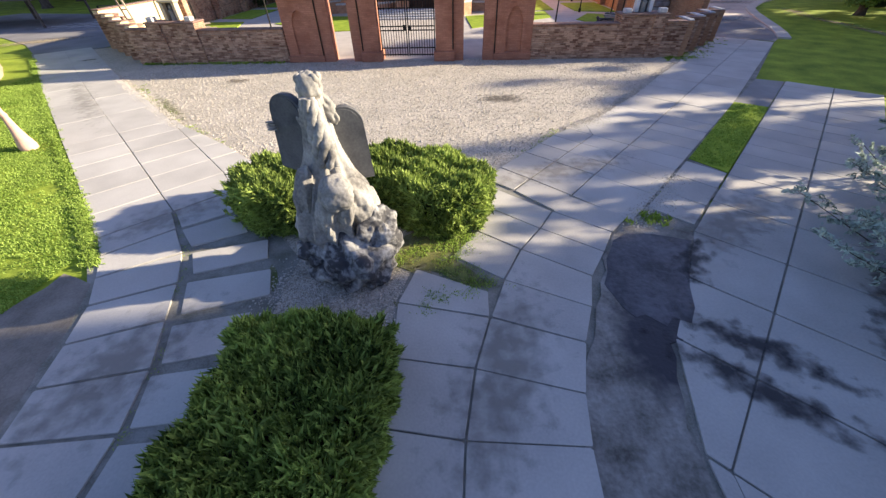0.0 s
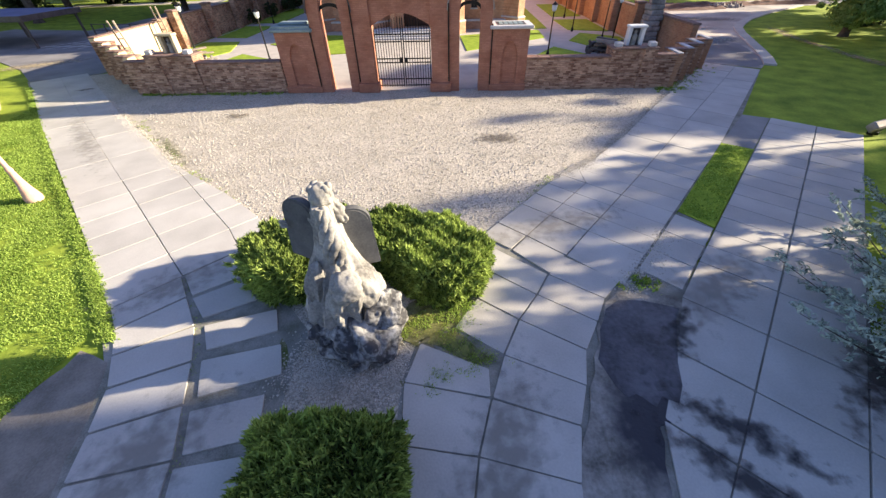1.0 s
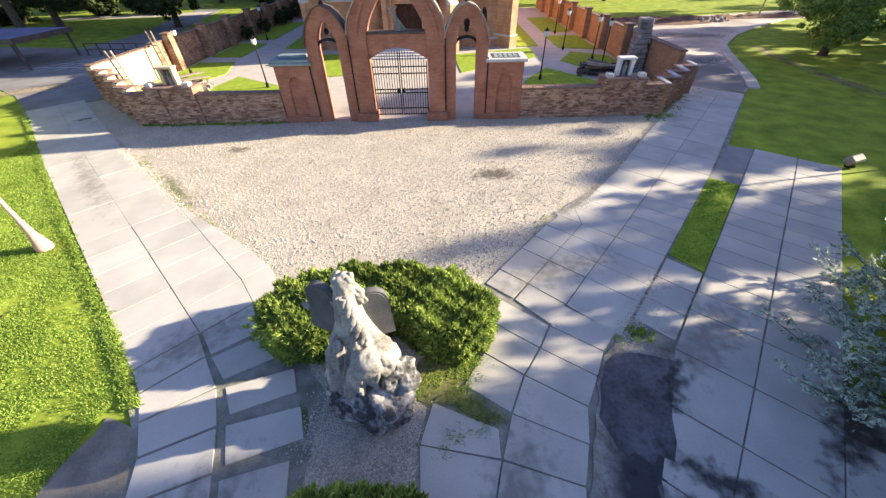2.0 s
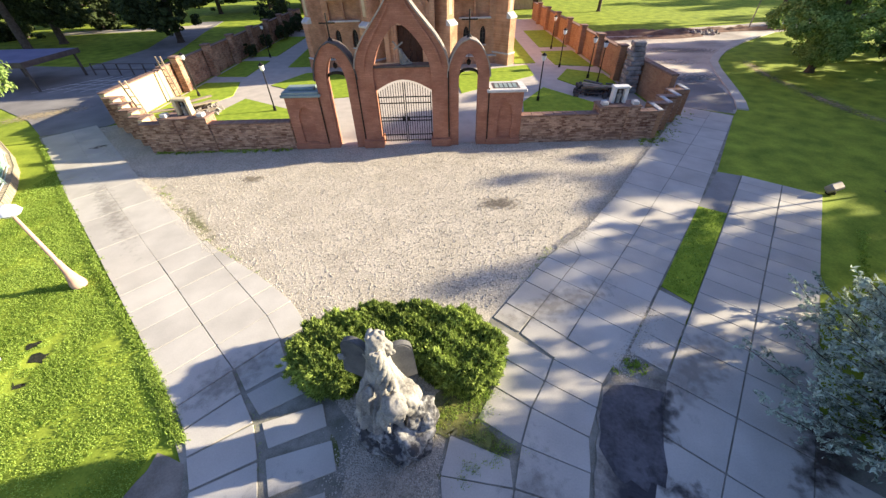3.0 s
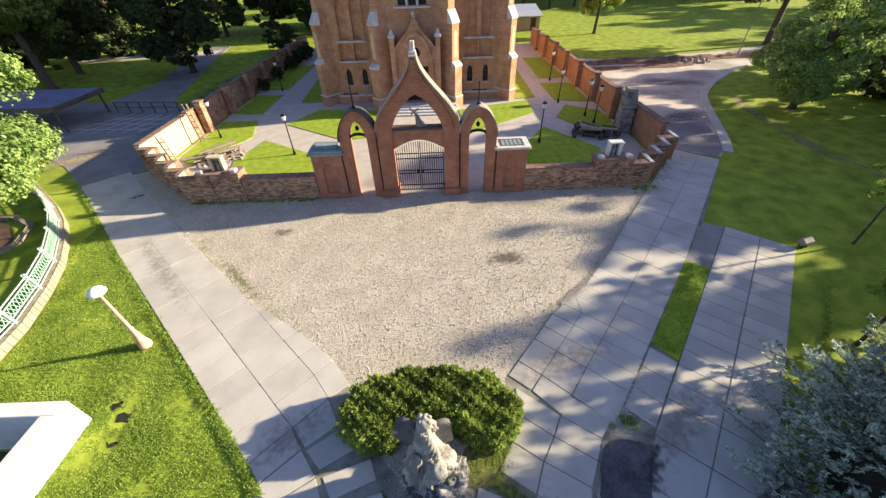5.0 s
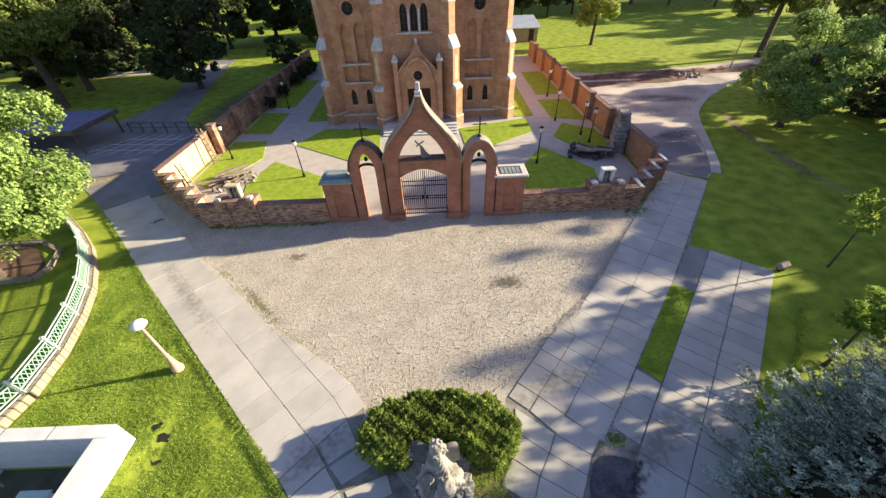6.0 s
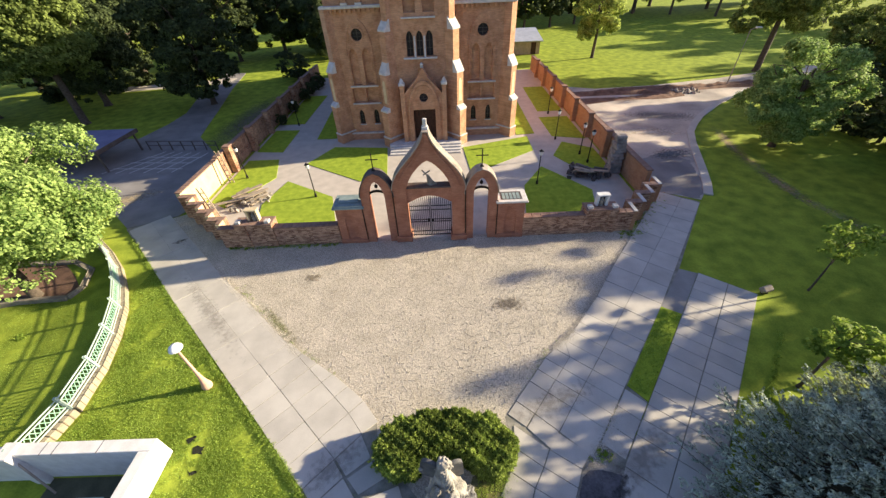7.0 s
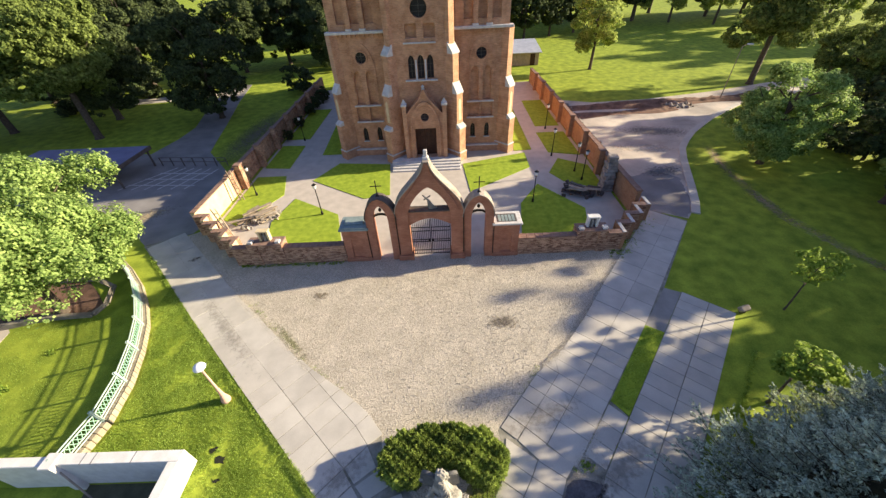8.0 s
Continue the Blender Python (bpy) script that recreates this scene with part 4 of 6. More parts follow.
for side, xs in (("west", -18.0), ("east", 15.55)):
    for i in range(7):
        y = 29.5 + i * 4.6
        pb = bmesh.new()
        box(pb, xs - 0.25, xs + 0.25, y - 0.3, y + 0.3, 0, 2.35, 0.02)
        p = tagged(part("wall_pier", pb, M_ORANGE if side == "east" else M_WALL), "square brick pier of the churchyard wall", "pier", "piers of the side walls")
        part("pier_cap", box(bmesh.new(), xs - 0.32, xs + 0.32, y - 0.37, y + 0.37, 2.35, 2.48, 0.03), M_TILE, p)
# posts and frames left from building work at the western corner
for (x, y, h, lean) in ((-15.6, 21.0, 2.9, -0.5), (-17.6, 27.2, 2.9, -0.25)):
    t = thing("ladder", (x, y, 0), "leaning timber ladder frame beside the wall", "ladder", "timber at the wall")
    for dx in (0, 0.34):
        b = bmesh.new()
        tube(b, [(x + dx, y, 0), (x + dx + lean, y + 0.1, h)], 0.05, 5)
        part("rail", b, M_WOOD, t)
    for i in range(6):
        k = (i + 0.6) / 6.5
        b = bmesh.new()
        tube(b, [(x + lean * k, y + 0.1 * k, h * k), (x + 0.34 + lean * k, y + 0.1 * k, h * k)], 0.03, 5)
        part("rung", b, M_WOOD, t)
# stacked stone pillar at the eastern wall
sp = thing("stone_pillar", (15.3, 26.6, 0), "ragged pillar of stacked grey stones at the wall", "pillar")
R2 = random.Random(9)
for i in range(11):
    b = bmesh.new()
    w = 0.55 - 0.015 * i
    box(b, 15.3 - w + R2.uniform(-.08, .08), 15.3 + w + R2.uniform(-.08, .08), 26.6 - w, 26.6 + w, i * 0.29, i * 0.29 + 0.28, 0.05, Matrix.Translation((15.3, 26.6, 0)) @ Matrix.Rotation(R2.uniform(-.2, .2), 4, "Z") @ Matrix.Translation((-15.3, -26.6, 0)))
    part("stone", b, M_RUBBLE, sp)


def heap(name, cx, cy, ang, label, ln, dark):
    """A heap of boards and broken pieces."""
    t = thing(name, (cx, cy, 0), label, "heap")
    rr = random.Random(int(cx * 10))
    for i in range(16):
        b = bmesh.new()
        L = rr.uniform(0.8, ln)
        m = Matrix.Translation((cx + rr.uniform(-1.1, 1.1) * math.cos(ang), cy + rr.uniform(-1.1, 1.1) * math.sin(ang) + rr.uniform(-.4, .4), 0.12 + 0.045 * i)) @ Matrix.Rotation(ang + rr.uniform(-.35, .35), 4, "Z") @ Matrix.Rotation(rr.uniform(-.06, .06), 4, "Y")
        box(b, -L / 2, L / 2, -rr.uniform(.06, .22), rr.uniform(.06, .22), -0.04, 0.04, 0.008, m)
        part("board", b, M_WOOD if (i % 3 or not dark) else M_SLATE, t)
    rb = bmesh.new()
    for i in range(70):
        s1 = rr.uniform(0.06, 0.2)
        k, q = rr.uniform(-1.6, 1.6), rr.gauss(0, 0.45)
        m = Matrix.Translation((cx + k * math.cos(ang) - q * math.sin(ang), cy + k * math.sin(ang) + q * math.cos(ang), s1 * 0.7 + 0.05 + max(0, 0.35 - abs(q)))) @ Euler((rr.random() * 3, rr.random() * 3, rr.random() * 3)).to_matrix().to_4x4()
        box(rb, -s1, s1, -s1 * .7, s1 * .7, -s1 * .5, s1 * .5, 0, m)
    tagged(part("broken_brick", rb, M_SLATE if dark else M_RUBBLE, t), kind="stuff")
    return t


heap("timber_heap", -14.6, 23.9, 0.75, "heap of grey boards and rubble on the lawn", 2.6, False)
heap("dark_heap", 13.1, 26.0, -0.5, "low dark heap of boards and rubble by the wall", 2.2, True)


# ---- church ----
church = thing("church", (AX, 36, 0), "tall ochre-red brick neo-gothic church with twin tower bays", "church")


def cpart(name, bm, material=None, parent=None, label="", smooth=False):
    return part(name, bm, material or M_CHURCH, parent or church, label, smooth)


def window(loop, y, parent, bars=True, label=""):
    """A recessed dark pane with a brick reveal and thin bars."""
    bm = slabxz(bmesh.new(), loop, y, y + 0.04)
    bmesh.ops.recalc_face_normals(bm, faces=bm.faces[:])
    w = cpart("window", bm, M_GLASS, parent, label)
    xs, zs = [p[0] for p in loop], [p[1] for p in loop]
    if bars:
        b = bmesh.new()
        cx, z0, z1 = (min(xs) + max(xs)) / 2, min(zs), max(zs)
        box(b, cx - 0.02, cx + 0.02, y - 0.04, y - 0.005, z0, z1)
        for k in (0.3, 0.6):
            box(b, min(xs), max(xs), y - 0.035, y - 0.008, z0 + (z1 - z0) * k, z0 + (z1 - z0) * k + 0.03)
        part("glazing_bar", b, M_SLATE, w)
    return w


nave = bmesh.new()
slabxz(nave, [(AX - 7.4, 0), (AX + 7.4, 0), (AX + 7.4, 13), (AX, 22), (AX - 7.4, 13)], 39.5, 66)
cpart("nave", nave)
for s1 in (-1, 1):
    b = bmesh.new()
    slabxz(b, [(AX, 22.35), (AX + s1 * 7.9, 12.75), (AX + s1 * 7.9, 12.5), (AX, 22.05)], 39.4, 66.3)
    bmesh.ops.recalc_face_normals(b, faces=b.faces[:])
    cpart("nave_roof", b, M_TILE)
for s1 in (-1, 1):
    tx = AX + s1 * 5.65
    x0, x1 = tx - 2.45, tx + 2.45
    holes = [pointed(tx + q, 1.55, 0.5, 2.4, 2.95) for q in (-0.74, 0.74)]
    holes += [[(tx + q - 0.58, 3.66), (tx + q + 0.58, 3.66), (tx + q + 0.58, 4.95), (tx + q - 0.58, 4.95)] for q in (-0.66, 0.66)]
    holes += [pointed(tx + q, 5.3, 0.78, 7.7, 8.4) for q in (-0.6, 0.6)] + [circle(tx, 9.48, 0.5)]
    holes += [pointed(tx + q, 12.2, 0.8, 15.0, 16.0) for q in (-1.25, 0, 1.25)]
    b = bmesh.new()
    pierced(b, [(x0, 0), (x1, 0), (x1, 19), (x0, 19)], holes, 36.0, 36.32)
    t = cpart("tower", b, None, None, "square tower bay with blind lancets and a round window")
    b = bmesh.new()
    box(b, x0 + 0.01, x1 - 0.01, 36.32, 41.0, 0, 19)
    part("tower_core", b, M_CHURCH, t)
    for q in (-0.74, 0.74):
        w = window(pointed(tx + q, 1.57, 0.48, 2.4, 2.92), 36.24, t)
        part("sill", box(bmesh.new(), tx + q - 0.32, tx + q + 0.32, 35.9, 36.2, 1.45, 1.55, 0.015), M_STONE, t)
    window(circle(tx, 9.48, 0.49), 36.22, t, True, "round dark window")
    ring = bmesh.new()
    band(ring, circle(tx, 9.48, 0.66), circle(tx, 9.48, 0.5), 35.93, 36.0, True)
    part("window_ring", ring, M_CHURCH, t)
    fr = bmesh.new()
    o, i_ = pointed(tx, 5.2, 2.5, 8.4, 10.75, 10), pointed(tx, 5.2, 2.22, 8.35, 10.5, 10)
    band(fr, o, i_, 35.93, 36.0)
    part("blind_arch", fr, M_CHURCH, t)
    for z, hw in ((3.5, 1.4), (5.1, 1.35)):
        part("stone_shelf", box(bmesh.new(), tx - hw, tx + hw, 35.8, 36.0, z, z + 0.14, 0.03), M_STONE, t)
    part("plinth", box(bmesh.new(), x0 - 0.1, x1 + 0.1, 35.7, 36.0, 0, 0.6), M_CHURCH, t)
    part("plinth_course", box(bmesh.new(), x0 - 0.1, x1 + 0.1, 35.64, 36.0, 0.6, 0.74, 0.03), M_STONE, t)
    part("cornice", box(bmesh.new(), x0 - 0.35, x1 + 0.35, 35.6, 36.3, 11.45, 11.68, 0.04), M_STONE, t)
    for k in range(12):
        xx = x0 + 0.2 + k * (x1 - x0 - 0.4) / 11
        part("dentil", box(bmesh.new(), xx - 0.1, xx + 0.1, 35.75, 36.0, 11.2, 11.45), M_CHURCH, t)
    for q in (-0.62, 0.62):
        b = bmesh.new()
        box(b, tx + q - 0.22, tx + q + 0.22, 35.75, 36.0, 11.68, 14.5)
        part("pilaster", b, M_CHURCH, t)
        part("pilaster_base", box(bmesh.new(), tx + q - 0.28, tx + q + 0.28, 35.66, 36.0, 11.68, 11.86, 0.02), M_STONE, t)
    sp_ = bmesh.new()
    r = bmesh.ops.create_cone(sp_, cap_ends=True, segments=4, radius1=3.9, radius2=0.02, depth=9)
    bmesh.ops.transform(sp_, matrix=Matrix.Translation((tx, 38.5, 23.5)) @ Matrix.Rotation(radians(45), 4, "Z"), verts=r["verts"])
    part("spire", sp_, M_COPPER, t)
    # corner buttresses set diagonally: outer corner, and between tower and middle bay
    for rx_, ry_, reach, w, stages in ((AX + s1 * 7.75, 36.25, 1.55, 0.42, ((3.7, 0.0, 0.45), (6.7, 0.35, 1.05), (11.45, 0.8, 0))),
                                       (AX + s1 * 2.35, 35.0, 1.95, 0.44, ((3.5, 0.0, 0.4), (6.7, 0.35, 1.15), (10.0, 0.8, 1.0), (17.0, 1.25, 0)))):
        m = Matrix.Translation((rx_, ry_, 0)) @ Matrix.Rotation(radians(45 * s1), 4, "Z")
        bt = cpart("buttress", box(bmesh.new(), -w - 0.07, w + 0.07, -reach - 0.1, 0.6, 0, 0.85, 0, m))
        part("plinth_course", box(bmesh.new(), -w - 0.1, w + 0.1, -reach - 0.13, 0.6, 0.85, 0.98, 0.03, m), M_STONE, bt)
        z0 = 0.98
        for z1, back, hh in stages:
            part("buttress_stage", box(bmesh.new(), -w + back * 0.08, w - back * 0.08, -reach + back, 0.6, z0, z1, 0, m), M_CHURCH, bt)
            if hh:
                hh *= 0.75
                y, dd, w2 = -reach + back - 0.05, 0.45 + back * 0.25, w + 0.03
                c = bmesh.new()
                vs = [c.verts.new(m @ Vector(p)) for p in ((-w2, y, z1), (w2, y, z1), (w2, y + dd, z1 + hh), (-w2, y + dd, z1 + hh), (-w2, y, z1 - 0.14), (w2, y, z1 - 0.14), (w2, y + dd, z1 - 0.14), (-w2, y + dd, z1 - 0.14))]
                for f in ((0, 1, 2, 3), (4, 7, 6, 5), (0, 4, 5, 1), (1, 5, 6, 2), (2, 6, 7, 3), (3, 7, 4, 0)):
                    c.faces.new([vs[k] for k in f])
                part("weathering", c, M_STONE, bt, "pale sloped stone cap")
            z0 = z1
        lan_ = slabxz(bmesh.new(), pointed(0, 4.1, 0.36, 5.7, 6.1), -reach + 0.335, -reach + 0.36)
        bmesh.ops.transform(lan_, matrix=m, verts=lan_.verts[:])
        part("blind_lancet", lan_, M_CREAM, bt)
# middle bay
mb = bmesh.new()
mh = [pointed(AX + q, 7.82, 0.6, 9.2, 9.78) for q in (-0.86, 0, 0.86)] + [circle(AX + 0.1, 13.3, 0.72), pointed(AX + 0.1, 0.5, 2.1, 2.9, 3.6)]
mh += [[(AX + q - 0.5, 11.1), (AX + q + 0.5, 11.1), (AX + q + 0.5, 12.2), (AX + q - 0.5, 12.2)] for q in (-0.7, 0.9)]
pierced(mb, [(AX - 2.7, 0), (AX + 2.7, 0), (AX + 2.7, 20), (AX - 2.7, 20)], mh, 34.6, 35.0)
mid = cpart("middle_bay", mb, None, None, "middle bay with a triple lancet window")
part("bay_core", box(bmesh.new(), AX - 2.69, AX + 2.69, 35.0, 40, 0, 20), M_CHURCH, mid)
part("bay_gable", slabxz(bmesh.new(), [(AX - 2.7, 20), (AX + 2.7, 20), (AX, 24.5)], 34.6, 40), M_CHURCH, mid)
for q in (-0.86, 0, 0.86):
    window(pointed(AX + q, 7.84, 0.58, 9.2, 9.75), 34.85, mid)
window(circle(AX + 0.1, 13.3, 0.7), 34.85, mid, True, "round dark window")
part("window_ring", band(bmesh.new(), circle(AX + 0.1, 13.3, 0.9), circle(AX + 0.1, 13.3, 0.72), 34.5, 34.6, True), M_CHURCH, mid)
part("sill", box(bmesh.new(), AX - 1.5, AX + 1.5, 34.35, 34.6, 7.62, 7.76, 0.03), M_STONE, mid)
part("string_course", box(bmesh.new(), AX - 1.45, AX + 1.45, 34.42, 34.6, 10.68, 10.8, 0.02), M_STONE, mid)
for q in (-0.43, 0.43):
    part("mullion", box(bmesh.new(), AX + q - 0.08, AX + q + 0.08, 34.52, 34.6, 7.76, 9.4), M_STONE, mid)
# portal with its gable
po = bmesh.new()
pierced(po, [(AX - 1.75, 0.5), (AX + 1.85, 0.5), (AX + 1.85, 4.7), (AX + 1.3, 5.3), (AX + 0.45, 6.2), (AX + 0.05, 7.0), (AX - 0.35, 6.2), (AX - 1.2, 5.3), (AX - 1.75, 4.7)], [[(AX - 1.0, 0.52), (AX + 1.1, 0.52), (AX + 1.1, 3.5), (AX - 1.0, 3.5)], circle(AX + 0.07, 4.57, 0.4, 16)], 33.55, 34.6)
portal = cpart("portal", po, None, None, "projecting gabled doorway")
window(circle(AX + 0.07, 4.57, 0.4, 16), 33.8, portal)
part("gable_coping", band(bmesh.new(), [(AX + 1.95, 4.75), (AX + 1.38, 5.42), (AX + 0.52, 6.3), (AX + 0.12, 7.1), (AX + 0.0, 7.1), (AX - 0.42, 6.3), (AX - 1.28, 5.42), (AX - 1.85, 4.75)], [(AX + 1.85, 4.7), (AX + 1.3, 5.3), (AX + 0.45, 6.2), (AX + 0.06, 6.98), (AX + 0.04, 6.98), (AX - 0.35, 6.2), (AX - 1.2, 5.3), (AX - 1.75, 4.7)], 33.45, 34.6), M_CHURCH, portal)
for wo, wi, zo, zi, y0 in ((2.9, 2.6, 6.1, 5.75, 33.38), (2.56, 2.25, 5.7, 5.3, 33.46)):
    part("archivolt", band(bmesh.new(), pointed(AX + 0.06, 0.5, wo, 3.5, zo, 10), pointed(AX + 0.06, 0.5, wi, 3.45, zi, 10), y0, 33.55), M_CHURCH, portal)
fb = bmesh.new()
lathe(fb, [(0.1, 7.05), (0.16, 7.15), (0.08, 7.22), (0.17, 7.34), (0.03, 7.5)], AX + 0.06, 33.7, 8)
part("finial", fb, M_STONE, portal)
for q in (-1.85, 1.98):
    pn = bmesh.new()
    box(pn, AX + q - 0.2, AX + q + 0.2, 33.4, 34.6, 0.5, 5.7)
    part("pinnacle", pn, M_CHURCH, portal)
    pc = bmesh.new()
    box(pc, AX + q - 0.28, AX + q + 0.28, 33.3, 33.9, 5.7, 5.9, 0.03)
    lathe(pc, [(0.26, 5.9), (0.05, 6.3)], AX + q, 33.6, 4)
    part("pinnacle_cap", pc, M_STONE, portal)
for s1 in (-1, 1):
    d = bmesh.new()
    xa = AX + 0.05 + (0.01 if s1 > 0 else -1.05)
    box(d, xa, xa + 1.04, 34.3, 34.4, 0.52, 3.5)
    for k in range(2):
        for z in (0.8, 1.7, 2.6):
            box(d, xa + 0.1 + k * 0.47, xa + 0.47 + k * 0.47, 34.26, 34.3, z, z + 0.7, 0.015)
    part("door_leaf", d, M_DOOR, portal, "dark panelled door leaf, closed")
stp = cpart("steps", box(bmesh.new(), AX - 3.5, AX + 3.5, 32.6, 34.6, 0, 0.5, 0.02), M_STONE, None, "broad worn stone steps")
for i in range(3):
    part("step", box(bmesh.new(), AX - 3.4, AX + 3.4, 31.4 + i * 0.4, 32.6, 0.0, 0.125 + i * 0.125, 0.015), M_STONE, stp)


# ---- lamps ----
def yard_lamp():
    t = thing("yard_lamp", (0, 0, 0), "slim dark iron churchyard lamp with a small lantern head", "lamp", "lamps in the churchyard")
    part("post", lathe(bmesh.new(), [(0.1, 0), (0.1, 0.25), (0.05, 0.32), (0.035, 2.45)], 0, 0, 8), M_IRON, t)
    part("lantern", lathe(bmesh.new(), [(0.05, 2.45), (0.13, 2.52), (0.17, 2.78), (0.05, 2.8)], 0, 0, 8), M_OPAL, t)
    part("lantern_roof", lathe(bmesh.new(), [(0.2, 2.79), (0.06, 2.9), (0.01, 2.96)], 0, 0, 8), M_IRON, t)
    return t


yl = yard_lamp()
spots = [(-9.34, 24.2), (8.53, 24.86), (-16.37, 27.9), (13.76, 28.3), (12.3, 33.6), (13.4, 41), (-15.5, 40.5), (13.6, 30.0)]
yl.matrix_basis = pose(*spots[0], 0.05)
for x, y in spots[1:]:
    copy_thing(yl, pose(x, y, 0.05))
gl = thing("garden_lamp", (-10.05, 7.9, 0), "pinkish lamp post with a swollen foot and pale shade", "lamp")
part("post", lathe(bmesh.new(), [(0.21, 0), (0.22, 0.12), (0.16, 0.35), (0.11, 0.6), (0.075, 0.95), (0.09, 1.0), (0.06, 1.08), (0.045, 2.75)], -10.05, 7.9, 14), M_POST, gl, smooth=True)
part("shade", lathe(bmesh.new(), [(0.05, 2.72), (0.2, 2.78), (0.27, 2.86), (0.22, 2.98), (0.06, 3.08)], -10.05, 7.9, 16), M_OPAL, gl, "pale glass shade", True)
fl = thing("flood_light", (17.9, 12.2, 0), "grey ground flood lamp tilted at the edge of the slabs", "lamp")
part("bracket", box(bmesh.new(), 17.75, 18.05, 12.1, 12.3, 0, 0.14, 0.02), M_IRON, fl)
hm = Matrix.Translation((17.9, 12.2, 0.32)) @ Matrix.Rotation(radians(35), 4, "X") @ Matrix.Rotation(radians(15), 4, "Z")
part("housing", box(bmesh.new(), -0.27, 0.27, -0.16, 0.16, -0.17, 0.17, 0.05, hm), M_LEAD, fl)
part("lens", box(bmesh.new(), -0.22, 0.22, -0.17, -0.155, -0.13, 0.13, 0, hm), M_GLASS, fl)
sl = thing("street_lamp", (39.1, 49.0, 0), "tall thin street lamp by the lane", "lamp")
slb = bmesh.new()
tube(slb, [(39.1, 49, 0), (39.1, 49, 6.4), (39.5, 48.6, 6.7)], [0.09, 0.06, 0.04], 7)
part("pole", slb, M_LEAD, sl)
part("head", box(bmesh.new(), 39.3, 39.9, 48.3, 48.7, 6.62, 6.76, 0.03), M_WHITE, sl)

# ---- statue, one plain mesh ----
st = bmesh.new()


def shade_of(k, n0):
    """Gives the newest faces the k-th stone."""
    st.faces.ensure_lookup_table()
    for f in st.faces[n0:]:
        f.material_index = k


def lump(centre, size, seed, rough=0.08, sub=4, folds=0.0, tilt=None, stone=0, facet=0.0):
    n0 = len(st.faces)
    r = bmesh.ops.create_icosphere(st, subdivisions=sub, radius=1.0)
    for v in r["verts"]:
        d = v.co.normalized()
        k = 1 + rough * noise.noise(d * 2.2 + Vector((seed, 0, 0))) * 2 + rough * 0.6 * noise.noise(d * 5.5 + Vector((0, seed, 0)))
        k += facet * (abs(noise.noise(d * 1.7 + Vector((0, 0, seed)))) - 0.25) + facet * 0.3 * (abs(noise.noise(d * 4.2 + Vector((seed, 0, 2)))) - 0.25)
        if folds:
            k += folds * (0.6 - abs(math.sin(math.atan2(d.x, -d.y) * 3.5 + d.z * 2 + seed + 1.5 * noise.noise(d * 1.5)))) * (1 - abs(d.z))
        p = Vector((d.x * size[0], d.y * size[1], d.z * size[2])) * k
        if tilt:
            p = tilt @ p
        v.co = p + Vector(centre)
    shade_of(stone, n0)


def tablet(m, h, w=0.275):
    pts = [(-w, -h), (w, -h), (w, h - w)] + [(w * math.cos(a), h - w + w * math.sin(a)) for a in [math.pi * i / 14 for i in range(1, 14)]] + [(-w, h - w)]
    b0, n0 = len(st.verts), len(st.faces)
    slabxz(st, pts, -0.055, 0.055)
    slabxz(st, [(x * 0.86, z * 0.93 + 0.01) for x, z in pts], -0.067, -0.05)
    st.verts.ensure_lookup_table()
    for v in st.verts[b0:]:
        v.co = m @ v.co
    shade_of(1, n0)


def loft(rings, seed, n=96, steps=90):
    """The draped body: rings (z, x, y, half width, half depth) joined smoothly, with deep creases between cloth folds."""
    n0 = len(st.faces)
    zs = [r[0] for r in rings]
    grid = []
    for i in range(steps + 1):
        z = zs[0] + (zs[-1] - zs[0]) * i / steps
        cx, cy, rx, ry = (float(np.interp(z, zs, [r[k] for r in rings])) for k in (1, 2, 3, 4))
        row = []
        for j in range(n):
            a = 2 * math.pi * j / n
            q = Vector((math.cos(a), math.sin(a), z * 0.6))
            low = min(1.0, max(0.0, (2.1 - z) / 0.5))
            wave = a * 5.5 + 0.9 * z + 2.2 * noise.noise(q * 1.1 + Vector((seed, 0, 0)))
            f = low * (0.2 * (0.55 - abs(math.sin(wave))) + 0.06 * math.sin(wave * 2.3 + z * 5)) + 0.08 * noise.noise(q * 5) + 0.05 * noise.noise(q * 11)
            row.append(st.verts.new((cx + rx * (1 + f) * math.cos(a), cy + ry * (1 + f) * math.sin(a), z)))
        grid.append(row)
    for a_, b_ in zip(grid, grid[1:]):
        for j in range(n):
            st.faces.new((a_[j], a_[(j + 1) % n], b_[(j + 1) % n], b_[j]))
    st.faces.new(grid[-1])
    shade_of(0, n0)


# rock, dark and faceted
lump((0.62, 3.2, 0.28), (0.72, 0.66, 0.62), 3, 0.1, 5, stone=2, facet=0.35)
lump((0.95, 2.86, 0.3), (0.55, 0.55, 0.58), 8, 0.1, 5, stone=2, facet=0.4)
lump((1.2, 3.14, 0.62), (0.4, 0.42, 0.52), 5, 0.12, 5, stone=2, facet=0.35)
lump((0.25, 3.0, 0.42), (0.34, 0.34, 0.42), 12, 0.1, 5, stone=2, facet=0.4)
